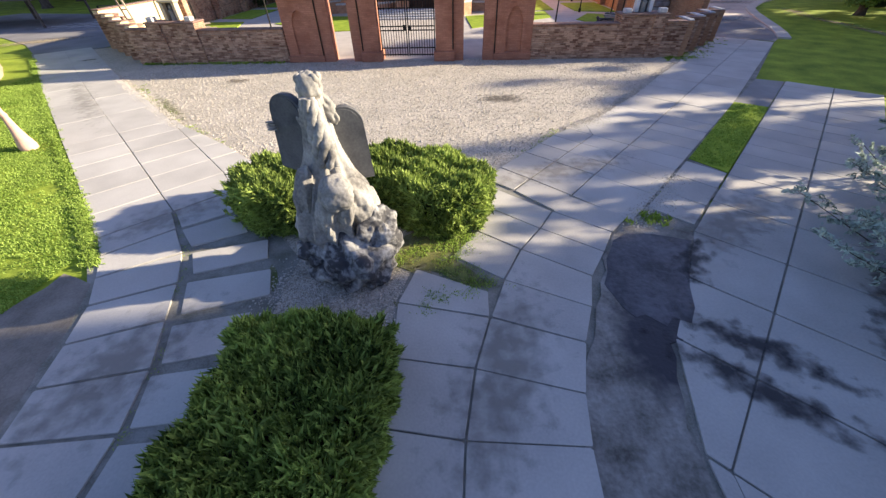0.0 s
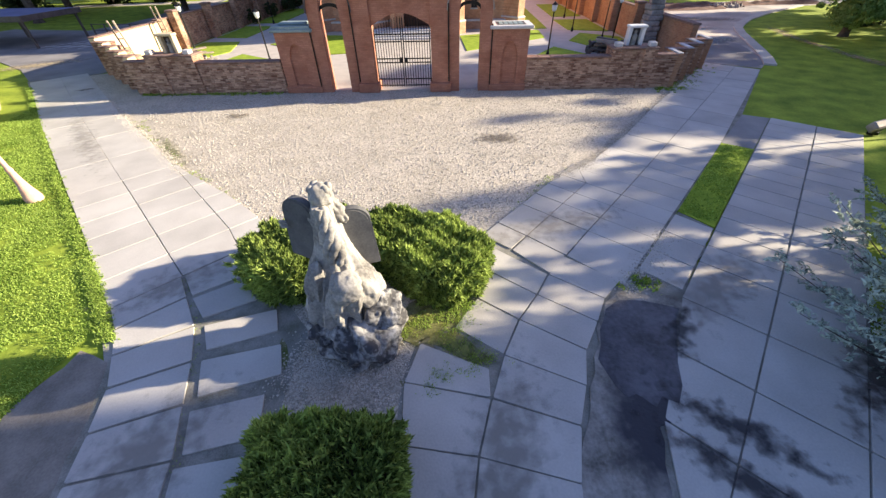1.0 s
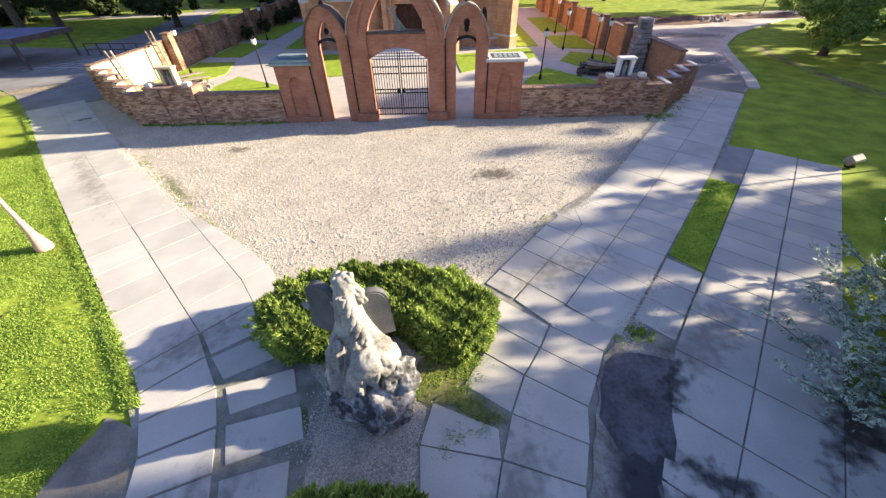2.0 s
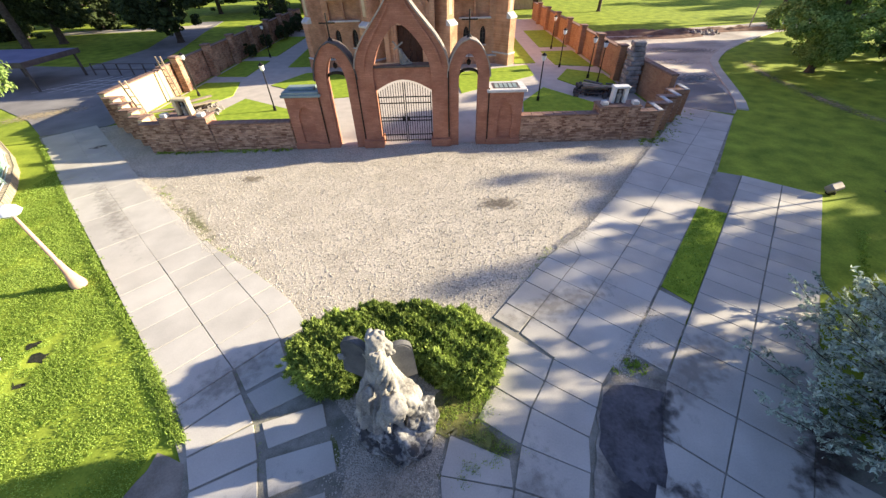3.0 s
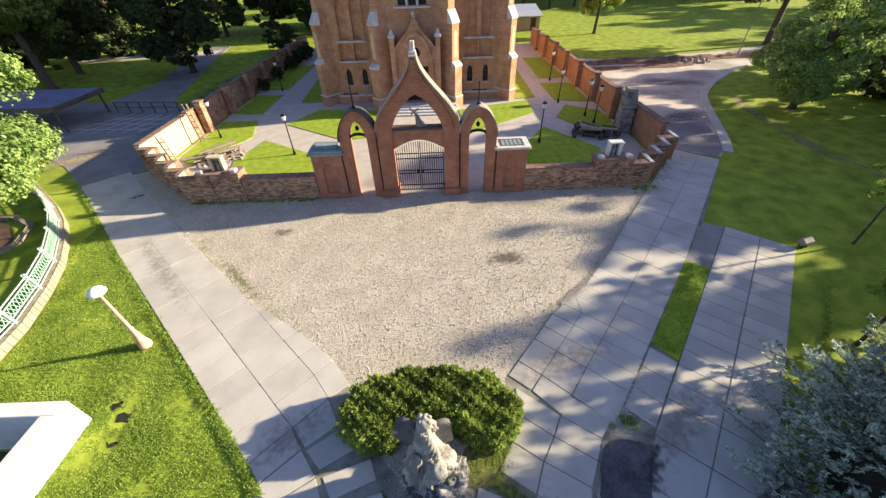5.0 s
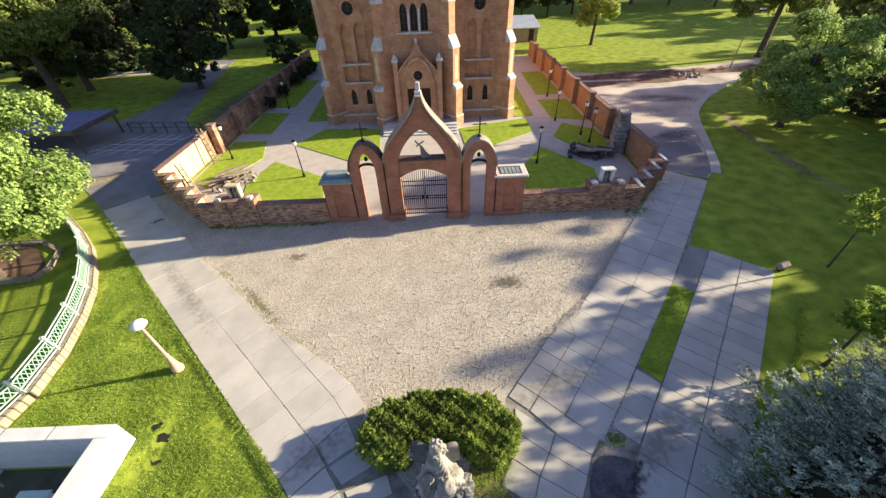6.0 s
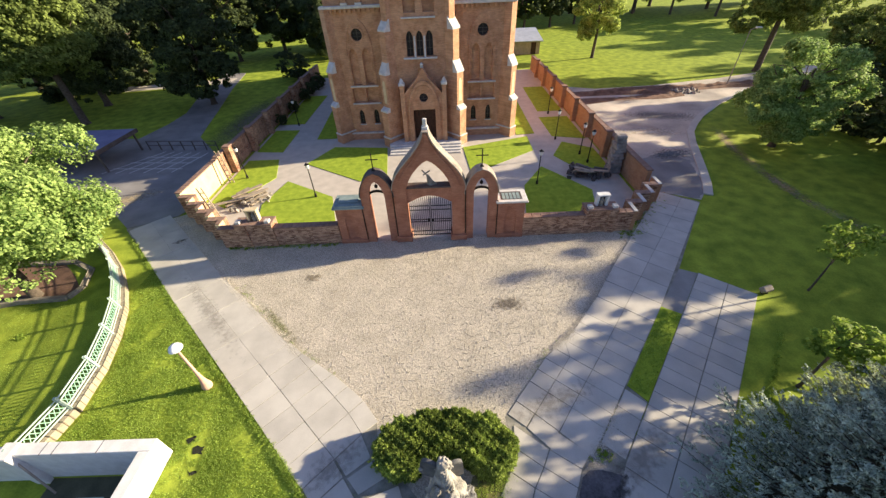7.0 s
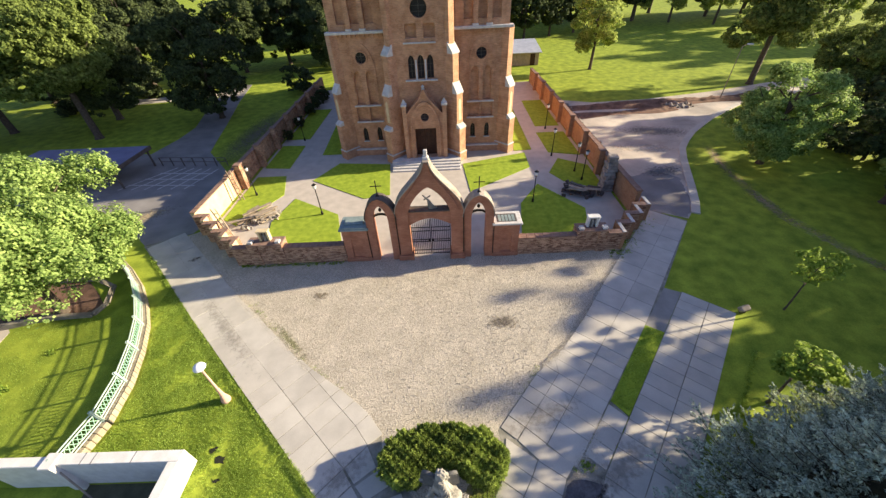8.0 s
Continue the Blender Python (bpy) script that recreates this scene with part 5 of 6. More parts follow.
# robe over the knees, chest and neck
loft([(0.62, 0.5, 3.18, 0.5, 0.44), (0.85, 0.5, 3.14, 0.56, 0.48), (1.2, 0.55, 3.16, 0.55, 0.42), (1.5, 0.6, 3.22, 0.5, 0.38), (1.8, 0.59, 3.32, 0.36, 0.29), (2.05, 0.57, 3.36, 0.28, 0.23), (2.35, 0.56, 3.4, 0.23, 0.19), (2.65, 0.56, 3.42, 0.19, 0.17), (2.9, 0.57, 3.42, 0.15, 0.15)], 4.0)
lump((0.95, 3.22, 1.22), (0.34, 0.34, 0.48), 9, 0.08, 5, folds=0.12, tilt=Matrix.Rotation(radians(-16), 3, "Y"))
lump((0.82, 2.82, 1.62), (0.25, 0.26, 0.28), 6, 0.06, 5, folds=0.05)
lump((0.62, 2.82, 1.3), (0.17, 0.17, 0.42), 7, 0.06, 5, folds=0.18, tilt=Matrix.Rotation(radians(16), 3, "Y"))
lump((0.9, 2.84, 1.3), (0.13, 0.12, 0.34), 10, 0.06, 4, folds=0.15, tilt=Matrix.Rotation(radians(12), 3, "Y"))
lump((0.28, 3.02, 1.45), (0.17, 0.2, 0.5), 11, 0.06, 5, folds=0.2, tilt=Matrix.Rotation(radians(10), 3, "Y"))
# beard in twisted strands
for k in range(5):
    pts, rad = [], []
    for i in range(22):
        q = i / 21
        a = q * 5.2 + k * 1.26
        pts.append((0.6 + 0.13 * q + 0.085 * math.cos(a) * (0.6 + 0.8 * q), 3.19 - 0.16 * q - 0.06 * math.sin(a), 2.84 - 0.9 * q))
        rad.append(0.045 + 0.03 * math.sin(q * 3.0) + 0.012 * math.sin(i * 2.2 + k))
    n0 = len(st.faces)
    tube(st, pts, rad, 9)
    shade_of(0, n0)
# head with locks, arms
lump((0.59, 3.36, 2.92), (0.17, 0.18, 0.2), 15, 0.08, 4)
lump((0.57, 3.24, 2.93), (0.07, 0.05, 0.09), 16, 0.1, 3)
for i in range(16):
    a = i * 2.4
    lump((0.59 + 0.12 * math.cos(a), 3.38 + 0.12 * math.sin(a), 2.98 + 0.06 * math.sin(i * 1.7)), (0.06, 0.06, 0.07), 30 + i, 0.2, 2)
lump((0.74, 3.46, 2.6), (0.12, 0.11, 0.24), 13, 0.12, 4, tilt=Matrix.Rotation(radians(-24), 3, "Y"))
lump((0.42, 3.42, 2.45), (0.13, 0.12, 0.28), 17, 0.12, 4)
for i in range(4):
    lump((-0.13, 3.42, 2.33 + 0.035 * i), (0.07, 0.03, 0.018), 18 + i, 0.08, 2)
tablet(Matrix.Translation((0.12, 3.5, 2.23)) @ Matrix.Rotation(radians(-20), 4, "Z") @ Matrix.Rotation(radians(7), 4, "Y"), 0.59, 0.29)
tablet(Matrix.Translation((0.93, 3.52, 2.06)) @ Matrix.Rotation(radians(17), 4, "Z") @ Matrix.Rotation(radians(-3), 4, "Y"), 0.57, 0.27)
statue = tagged(part("statue", st, M_STATUE, None, "", True), "weathered grey stone statue with two round-topped tablets on a rock", "statue")
statue.data.materials.append(M_TABLET)
statue.data.materials.append(M_ROCK)


# ---- clipped yews ----
def yew(name, at, inside, bounds, n, label, seed, mix):
    """A clipped evergreen of close short shoots over its skin. inside(points) is negative within it."""
    t = thing(name, at, label, "shrub", "clipped shrubs by the statue")
    g = np.random.default_rng(seed)
    lo, hi = np.array(bounds[0]), np.array(bounds[1])
    p = g.uniform(lo, hi, (n * 14, 3))
    wob = 0.08 * np.sin(p[:, 0] * 5 + p[:, 1] * 3) * np.sin(p[:, 1] * 6 + 1) + 0.05 * np.sin(p[:, 0] * 17 + seed) * np.sin(p[:, 1] * 15 + p[:, 2] * 13)
    d = inside(p)
    tuft = np.sin(p[:, 0] * 23 + 2 * np.sin(p[:, 1] * 9)) * np.sin(p[:, 1] * 21 + 2 * np.sin(p[:, 2] * 11)) * np.sin(p[:, 2] * 22 + 2 * np.sin(p[:, 0] * 10))
    ok = (d > wob - 0.17) & (d < wob - 0.01) & (tuft > -0.3)
    p, d = p[ok][:n], d[ok][:n]
    e = 0.03
    gr = np.stack([inside(p + np.array(q)) - d for q in ((e, 0, 0), (0, e, 0), (0, 0, e))], 1) / e
    raw("foliage", leaves(p, gr * 0.9 + np.array([0, 0, 0.4]), 0.17, 0.034, seed, mix, 0.2, True), M_YEW, t)
    return t


def front_in(p):
    q = np.abs(p - np.array((0.8, -0.72, 0.4))) - (np.array((1.02, 2.08, 0.52)) - 0.3)
    return np.linalg.norm(np.maximum(q, 0), axis=1) + np.minimum(q.max(1), 0) - 0.3


def ring_in(p):
    """A bean: a broad half oval behind the statue, hollowed at its front."""
    x, y = p[:, 0] - 0.64, p[:, 1] - 4.5
    b = np.where(y > 0, 1.57, 0.85)
    n = 2.4
    k = (np.abs(x / 2.62) ** n + np.abs(y / b) ** n) ** (1 / n)
    outer_d = (k - 1) * 1.35
    notch = (np.hypot((p[:, 0] - 0.62) / 1.2, (p[:, 1] - 3.25) / 1.22) - 1) * 1.2
    d = np.maximum(outer_d, -notch)
    q = np.stack([d + 0.24, np.abs(p[:, 2] - 0.5) - 0.32], 1)
    return np.linalg.norm(np.maximum(q, 0), axis=1) + np.minimum(q.max(1), 0) - 0.24


yf = yew("clipped_yew", (0.72, -0.6, 0), front_in, ((-0.6, -3.0, 0), (2.0, 1.8, 1.15)), 52000, "dark green clipped yew block in the shade", 21, 0.55)
# solid filling behind the shoots, coloured as the shade between them
part("woody_core", box(bmesh.new(), 0.0, 1.6, -2.6, 1.15, 0.0, 0.72, 0.25), M_DEEPSHADE, yf)
yr = yew("clipped_yew", (0.64, 5.2, 0), ring_in, ((-2.3, 3.4, 0), (3.6, 6.4, 1.3)), 62000, "bright green clipped yew curving behind the statue", 22, 0.55)
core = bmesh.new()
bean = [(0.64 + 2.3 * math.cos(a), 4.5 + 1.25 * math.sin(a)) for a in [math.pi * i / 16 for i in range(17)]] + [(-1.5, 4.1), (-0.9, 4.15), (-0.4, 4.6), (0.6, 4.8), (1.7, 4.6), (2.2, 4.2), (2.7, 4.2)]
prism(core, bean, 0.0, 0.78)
part("woody_core", core, M_DEEPSHADE, yr)


# ---- trees ----
def broadleaf(name, h, r, crown_h, trunk_r, material, label, seed, clumps, per, leaf, category="tree", lobe=0.25, count=0, stretch=0.75):
    """A tree at the origin: tapered trunk, limbs and a crown of leaf clumps with an uneven outline."""
    t = thing(name, (0, 0, 0), label, category)
    g = np.random.default_rng(seed)
    rr = random.Random(seed)
    cz = h - crown_h / 2
    tr_ = bmesh.new()
    top = cz + crown_h * 0.2
    tube(tr_, [(0, 0, -0.1), (0.02, 0, 0.25), (0.06 * h * 0.1, 0.03, top * 0.35), (0, 0.08, top * 0.7), (0.05, 0, top)], [trunk_r * 1.5, trunk_r * 1.05, trunk_r * 0.85, trunk_r * 0.6, trunk_r * 0.25], 9)
    part("trunk", tr_, M_BARK, t, smooth=True)
    for i in range(8):
        a, z0 = i * 2.4 + rr.random(), top * (0.5 + 0.055 * i)
        e = Vector((math.cos(a) * r * 0.75, math.sin(a) * r * 0.75, z0 + crown_h * rr.uniform(0.12, 0.4)))
        m_ = Vector((math.cos(a) * r * 0.35, math.sin(a) * r * 0.35, z0 + crown_h * 0.12))
        part("limb", tube(bmesh.new(), [(0, 0, z0), m_, e], [trunk_r * 0.4, trunk_r * 0.25, trunk_r * 0.08], 6), M_BARK, t)
    ph = Vector((seed * 3.1, 0, 0))

    def shape(g):
        d = g.normal(size=3)
        d /= np.linalg.norm(d)
        k = 0.8 + 0.5 * noise.noise(Vector(d) * 1.9 + ph) + 0.3 * noise.noise(Vector(d) * 4.3 + ph)
        k = max(0.35, k) * g.uniform(0.6, 1.0) ** 0.5
        p = np.array([d[0] * r * k, d[1] * r * k, cz + d[2] * crown_h / 2 * k])
        return p, d

    lobes = []
    for i in range(count or int(18 + 2.2 * r)):
        p, d = shape(g)
        lobes.append((p, d, (lobe * r + 0.1) * g.uniform(0.65, 1.3)))

    def on_lobe(g):
        p, d, lr = lobes[int(g.integers(len(lobes)))]
        e = g.normal(size=3) + d * 0.7 + np.array([0, 0, 0.3])
        e /= np.linalg.norm(e)
        return p + e * lr * g.uniform(0.7, 1.05) * np.array([1, 1, stretch]), e

    def anywhere(g):
        return on_lobe(g) if g.uniform() < 0.8 else shape(g)

    cs, ns = clumped(g, clumps, per, anywhere, 0.07 * r + 0.12)
    raw("crown", leaves(cs, ns, leaf, leaf * 0.7, seed, 0.45), material, t)
    return t


def put(proto, places, group):
    """Copies of a tree: places are (x, y, scale, turn)."""
    if group:
        proto["group"] = group
    for i, (x, y, k, a) in enumerate(places):
        m = pose(x, y, 0, 0, 0, a)
        if i == 0:
            proto.matrix_basis = m @ Matrix.Scale(k, 4)
        else:
            copy_thing(proto, m @ Matrix.Scale(k / places[0][2], 4))


maple = broadleaf("maple_tree", 9.4, 6.1, 8.0, 0.3, M_LEAF, "round bright green maple in a planter bed", 31, 2500, 44, 0.18)
maple.location = (-23.7, 14.4, -0.5)
maple.scale = (1, 1, 1.05)
park = broadleaf("park_tree", 9.0, 3.8, 8.2, 0.26, M_LEAF, "leafy bright green tree on the shaded lawn", 32, 1300, 42, 0.19)
park.location = (31.4, 30.2, 0)
sapling = broadleaf("sapling", 4.3, 0.95, 2.2, 0.05, M_LEAFY, "slim sapling with bright yellow-green leaves", 33, 70, 26, 0.16)
sapling.location = (20.4, 12.3, 0)
young = broadleaf("young_tree", 4.2, 0.95, 2.2, 0.06, M_LEAFY, "young tree with yellow-green leaves behind the spruce", 34, 90, 28, 0.17)
young.location = (15.6, 6.9, 0)
dark = broadleaf("dark_tree", 13.8, 5.4, 13.0, 0.35, M_LEAFSHADED, "dense dark park tree, its shade painted into the leaves", 35, 1500, 40, 0.3)
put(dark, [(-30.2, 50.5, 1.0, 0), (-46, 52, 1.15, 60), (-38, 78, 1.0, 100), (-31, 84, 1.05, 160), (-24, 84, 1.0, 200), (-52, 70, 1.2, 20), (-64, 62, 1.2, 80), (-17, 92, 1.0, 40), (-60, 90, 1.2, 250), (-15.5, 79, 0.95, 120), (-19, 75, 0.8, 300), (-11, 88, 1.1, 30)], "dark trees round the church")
tall = broadleaf("park_tree", 17.0, 7.0, 11.5, 0.42, M_LEAFP, "tall park tree with a high crown", 36, 1700, 42, 0.33)
put(tall, [(-43.5, 44.5, 1.0, 0), (47.4, 55.4, 0.95, 40), (-58, 48, 1.0, 150), (-70, 78, 1.1, 210), (48, 42.6, 0.6, 300), (-62, 34, 1.0, 10)], "tall park trees")
light = broadleaf("park_tree", 12.0, 4.2, 8.5, 0.26, M_LEAFM, "slender tree on the sunny meadow", 37, 900, 36, 0.26)
put(light, [(27.7, 68.1, 1.0, 0), (64, 113, 1.2, 70), (56, 118, 1.1, 140), (48, 122, 1.2, 200), (40, 124, 1.3, 250), (72, 106, 1.2, 300), (80, 100, 1.3, 20), (30, 126, 1.3, 60), (88, 92, 1.3, 120)], "trees on the meadow")
wood = broadleaf("wood_tree", 16.0, 7.0, 13.5, 0.4, M_LEAFSHADED, "dark tree of the far wood edge", 38, 420, 34, 0.7)
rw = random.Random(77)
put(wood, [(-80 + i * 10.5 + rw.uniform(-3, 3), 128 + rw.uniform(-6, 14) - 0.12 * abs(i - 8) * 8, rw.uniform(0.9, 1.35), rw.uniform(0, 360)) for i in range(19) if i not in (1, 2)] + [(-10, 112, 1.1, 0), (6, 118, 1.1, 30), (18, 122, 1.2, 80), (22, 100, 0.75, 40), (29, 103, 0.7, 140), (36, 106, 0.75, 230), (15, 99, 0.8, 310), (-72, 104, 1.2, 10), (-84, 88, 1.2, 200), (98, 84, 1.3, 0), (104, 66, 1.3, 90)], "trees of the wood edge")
# tall trees beyond the lawn to the east, whose shade falls over the court
def stand(proto, places, group):
    """Copies of a tall tree: places are (x, y, breadth, height)."""
    proto["group"] = group
    k0, kz0 = places[0][2:]
    for i, (x, y, k, kz) in enumerate(places):
        m = pose(x, y, 0, 0, 0, 57 * i)
        if i:
            copy_thing(proto, m @ Matrix.Diagonal((k / k0, k / k0, kz / kz0, 1)))
        else:
            proto.matrix_basis = m @ Matrix.Diagonal((k, k, kz * 0.66, 1))


shade = broadleaf("shade_tree", 20.0, 2.5, 16.5, 0.3, M_LEAFM, "tall narrow tree east of the paths", 39, 1500, 32, 0.32, lobe=0.2, count=46, stretch=1.1)
stand(shade, [(34, 6.2, 1.0, 1.4), (35, 8.0, 0.6, 1.35), (35, 8.5, 0.42, 1.35), (38, 7.0, 1.0, 1.5), (36, 3.0, 1.3, 1.4), (40, 5.0, 1.2, 1.5), (34, -2.6, 1.4, 1.25), (40, 0.0, 1.4, 1.3), (36, -7.5, 1.4, 1.25), (42, -5.0, 1.4, 1.3),
              (41, 20.1, 0.7, 0.9), (36, 17.5, 0.8, 0.68), (38, 20.9, 0.9, 0.72), (36, 22.7, 0.8, 0.72), (42, 24.0, 1.0, 0.86), (40.5, 18.2, 0.8, 0.74), (43, 23.4, 1.2, 0.82), (46, 26.6, 1.4, 0.9), (48, 22.1, 1.1, 0.9), (48, 26.0, 1.1, 0.9)], "tall trees that shade the court")
wispy = broadleaf("shade_tree", 20.0, 2.5, 16.5, 0.26, M_LEAFM, "tall thin-leaved tree east of the paths", 45, 430, 22, 0.3, lobe=0.12, count=70, stretch=1.5)
stand(wispy, [(34, 13.7, 0.5, 0.93), (39, 13.5, 0.55, 0.95), (35, 12.3, 0.5, 0.88), (37, 17.4, 0.8, 0.62), (38, 12.7, 0.6, 0.92)], "thin-leaved trees that shade the court")
thicket = broadleaf("bushy_tree", 7.2, 3.0, 6.6, 0.16, M_LEAFSHADED, "low bushy dark tree at the lawn's eastern edge", 44, 560, 28, 0.26, lobe=0.17, count=46, stretch=0.9)
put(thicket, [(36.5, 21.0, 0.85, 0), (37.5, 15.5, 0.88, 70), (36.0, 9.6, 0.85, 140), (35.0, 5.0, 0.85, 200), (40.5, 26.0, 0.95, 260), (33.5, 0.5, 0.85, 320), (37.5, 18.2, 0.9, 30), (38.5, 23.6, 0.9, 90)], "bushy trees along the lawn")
# out of view; added only to shade the churchyard's eastern half
pine = broadleaf("pine_tree", 22.6, 4.2, 4.4, 0.4, M_LEAFSHADED, "unseen tall pine with a bare trunk and high crown, added to cast shade", 41, 800, 36, 0.4)
pine.matrix_basis = pose(54, 30.4, 0) @ Matrix.Scale(0.8, 4)
hedge = broadleaf("shrub", 3.2, 2.4, 3.0, 0.08, M_LEAFSHADED, "dark rounded shrub at the lawn's far edge", 40, 200, 36, 0.22, category="shrub")
put(hedge, [(41, 30, 1.6, 0), (45, 27, 1.7, 60), (38, 36, 1.5, 120), (48, 38, 1.8, 180), (-48, 62, 1.6, 30), (-40, 64, 1.5, 90), (-55, 57, 1.7, 150), (-22.0, 62, 1.2, 10)], "shrubs in the park")
wallside = broadleaf("shrub", 2.2, 1.1, 2.1, 0.05, M_LEAFSHADED, "low dark shrub growing against the brick wall", 46, 150, 30, 0.16, category="shrub")
put(wallside, [(-17.5, 41.0, 0.55, 0), (-17.4, 45.4, 0.6, 60), (-17.3, 50.2, 0.7, 130), (-17.2, 53.0, 0.8, 200), (-17.1, 56.0, 0.9, 280)], "shrubs along the churchyard wall")


def spruce(name, h, r, seed, label, whorls=26, shoots=16):
    """A spruce at the origin: trunk, branches in whorls, and dense upturned needle shoots along them."""
    t = thing(name, (0, 0, 0), label, "tree", "blue spruces")
    g = np.random.default_rng(seed)
    tb = bmesh.new()
    tube(tb, [(0, 0, -0.1), (0, 0, h * 0.5), (0, 0, h * 0.98)], [0.2, 0.12, 0.02], 8)
    part("trunk", tb, M_BARK, t)
    cs, ns = [], []
    bb = bmesh.new()
    for i in range(whorls):
        k = i / (whorls - 1)
        z = 0.3 + (h - 0.4) * k
        L = r * (1 - k) ** 0.8 * g.uniform(0.92, 1.08) + 0.12
        many = 13 if k < 0.5 else (9 if k < 0.8 else 6)
        for j in range(many):
            a = j * 2 * math.pi / many + i * 0.7 + g.uniform(-.2, .2)
            l1 = L * g.uniform(0.84, 1.1)
            d = np.array([math.cos(a), math.sin(a), 0])
            pts = [np.array([0, 0, z]) + d * l1 * q + np.array([0, 0, -0.16 * l1 * math.sin(q * 2.2) + 0.2 * l1 * q * q]) for q in (0, 0.35, 0.7, 1)]
            tube(bb, pts, [0.03, 0.022, 0.014, 0.005], 4)
            side = np.array([-d[1], d[0], 0])
            n = int(shoots * (0.35 + 0.65 * (1 - k)))
            for q, e in zip(g.uniform(0.25, 1.0, n) ** 0.7, g.uniform(-1, 1, n)):
                base = np.array([np.interp(q, (0, .35, .7, 1), [p[c] for p in pts]) for c in range(3)])
                base = base + side * e * (0.4 * l1 * (1.05 - q) * 0.6 + 0.1)
                way = d * 0.85 + side * e * 0.7 + np.array([0, 0, 0.3]) + g.normal(size=3) * 0.3
                way /= np.linalg.norm(way)
                ln = g.uniform(0.16, 0.34)
                m = 15
                cs.append(base + way * (np.linspace(0, 1, m) * ln)[:, None] + g.normal(size=(m, 3)) * 0.022)
                ns.append(way * 0.8 + g.normal(size=(m, 3)) * 0.6)
    tagged(part("branchwork", bb, M_BARK, t), kind="stuff")
    # solid cone that stops the view through, coloured as inner shade
    part("dark_cone_fill", lathe(bmesh.new(), [(r * 0.55, 0.3), (r * 0.5, h * 0.2), (r * 0.3, h * 0.5), (0.1, h * 0.9)], 0, 0, 12), M_DEEPSHADE, t)
    raw("needles", leaves(np.concatenate(cs), np.concatenate(ns), 0.12, 0.042, seed, 0.3, 0.4, True), M_SPRUCE, t)
    return t


sa = spruce("blue_spruce", 8.3, 4.15, 51, "silvery blue spruce spreading to the ground beside the slabs", 34, 34)
sa.location = (12.9, 1.75, 0)
copy_thing(sa, pose(17.2, 3.4, 0, 0, 0, 80) @ Matrix.Scale(0.95, 4))
copy_thing(sa, pose(19.5, -2.4, 0, 0, 0, 200) @ Matrix.Scale(1.25, 4))
copy_thing(sa, pose(23.5, 1.0, 0, 0, 0, 130) @ Matrix.Scale(1.3, 4))

# ---- planter bed, fence and white parapet to the west ----
pl = [(-27.8, 13.2), (-24.5, 14.0), (-21.6, 14.1), (-21.3, 15.0), (-21.9, 16.5), (-23.7, 17.4), (-27.8, 17.3)]
pbm = bmesh.new()
for (ax, ay), (bx, by) in zip(pl, pl[1:]):
    d = Vector((bx - ax, by - ay))
    box(pbm, 0, d.length, -0.15, 0.15, -0.7, -0.12, 0.03, Matrix.Translation((ax, ay, 0)) @ Matrix.Rotation(math.atan2(d.y, d.x), 4, "Z"))
tagged(part("planter_kerb", pbm, M_DIRT), "low dark kerb round the maple's bed", "kerb", kind="structure")
sheet("yard_path", [(-31, 15.3), (-26.4, 14.2), (-26.2, 12.8), (-26.0, 11.2), (-31, 9.0)], -0.5, M_PAVE, "grey trodden path across the yard", "path")
sheet("planter_soil", pl, -0.28, M_EARTH, "dark soil under the maple", "soil")
fw = bmesh.new()
for (ax, ay), (bx, by) in zip(FL, FL[1:]):
    d = Vector((bx - ax, by - ay))
    n = 7
    for i in range(n):
        box(fw, d.length * i / n + 0.008, d.length * (i + 1) / n - 0.008, -0.2, 0.2, -1.0, 0.33, 0.03, Matrix.Translation((ax, ay, 0)) @ Matrix.Rotation(math.atan2(d.y, d.x), 4, "Z"))
tagged(part("fence_plinth", fw, M_TAN), "low curved tan stone plinth under the fence", "wall", kind="structure")
for (ax, ay), (bx, by) in zip(FL, FL[1:]):
    d = Vector((bx - ax, by - ay))
    L = d.length
    m = Matrix.Translation((ax, ay, 0.33)) @ Matrix.Rotation(math.atan2(d.y, d.x), 4, "Z") @ Matrix.Rotation(radians(-6), 4, "X")
    t = thing("fence_panel", (ax, ay, 0), "pale green metal fence panel with a lattice row", "fence", "panels of the curved fence")
    for z in (0.06, 0.2, 0.6, 0.74):
        part("rail", box(bmesh.new(), 0.05, L - 0.05, -0.02, 0.02, z, z + 0.045, 0, m), M_MINTW, t)
    for xx in (0.0,):
        part("post", box(bmesh.new(), xx - 0.05, xx + 0.05, -0.05, 0.05, 0, 0.88, 0.01, m), M_MINTW, t)
    la = bmesh.new()
    n = 9
    for i in range(n):
        x0_, x1_ = 0.1 + (L - 0.2) * i / n, 0.1 + (L - 0.2) * (i + 1) / n
        for za, zb in ((0.24, 0.6), (0.6, 0.24)):
            tube(la, [m @ Vector((x0_, 0, za)), m @ Vector((x1_, 0, zb))], 0.021, 4)
    part("lattice", la, M_MINT, t)
pw = thing("white_parapet", (-10.3, 5.0, 0), "white-painted parapet with a right-angled corner", "wall")
part("parapet_wall", box(bmesh.new(), -15.2, -10.1, 4.75, 5.2, YARD - 0.05, 1.12, 0.02), M_WHITE, pw)
part("parapet_wall", box(bmesh.new(), -10.55, -10.103, -6.0, 4.748, YARD - 0.05, 1.12, 0.02), M_WHITE, pw)
part("parapet_pillar", box(bmesh.new(), -15.75, -15.2, 4.55, 5.2, YARD - 0.05, 1.2, 0.03), M_WHITE, pw)
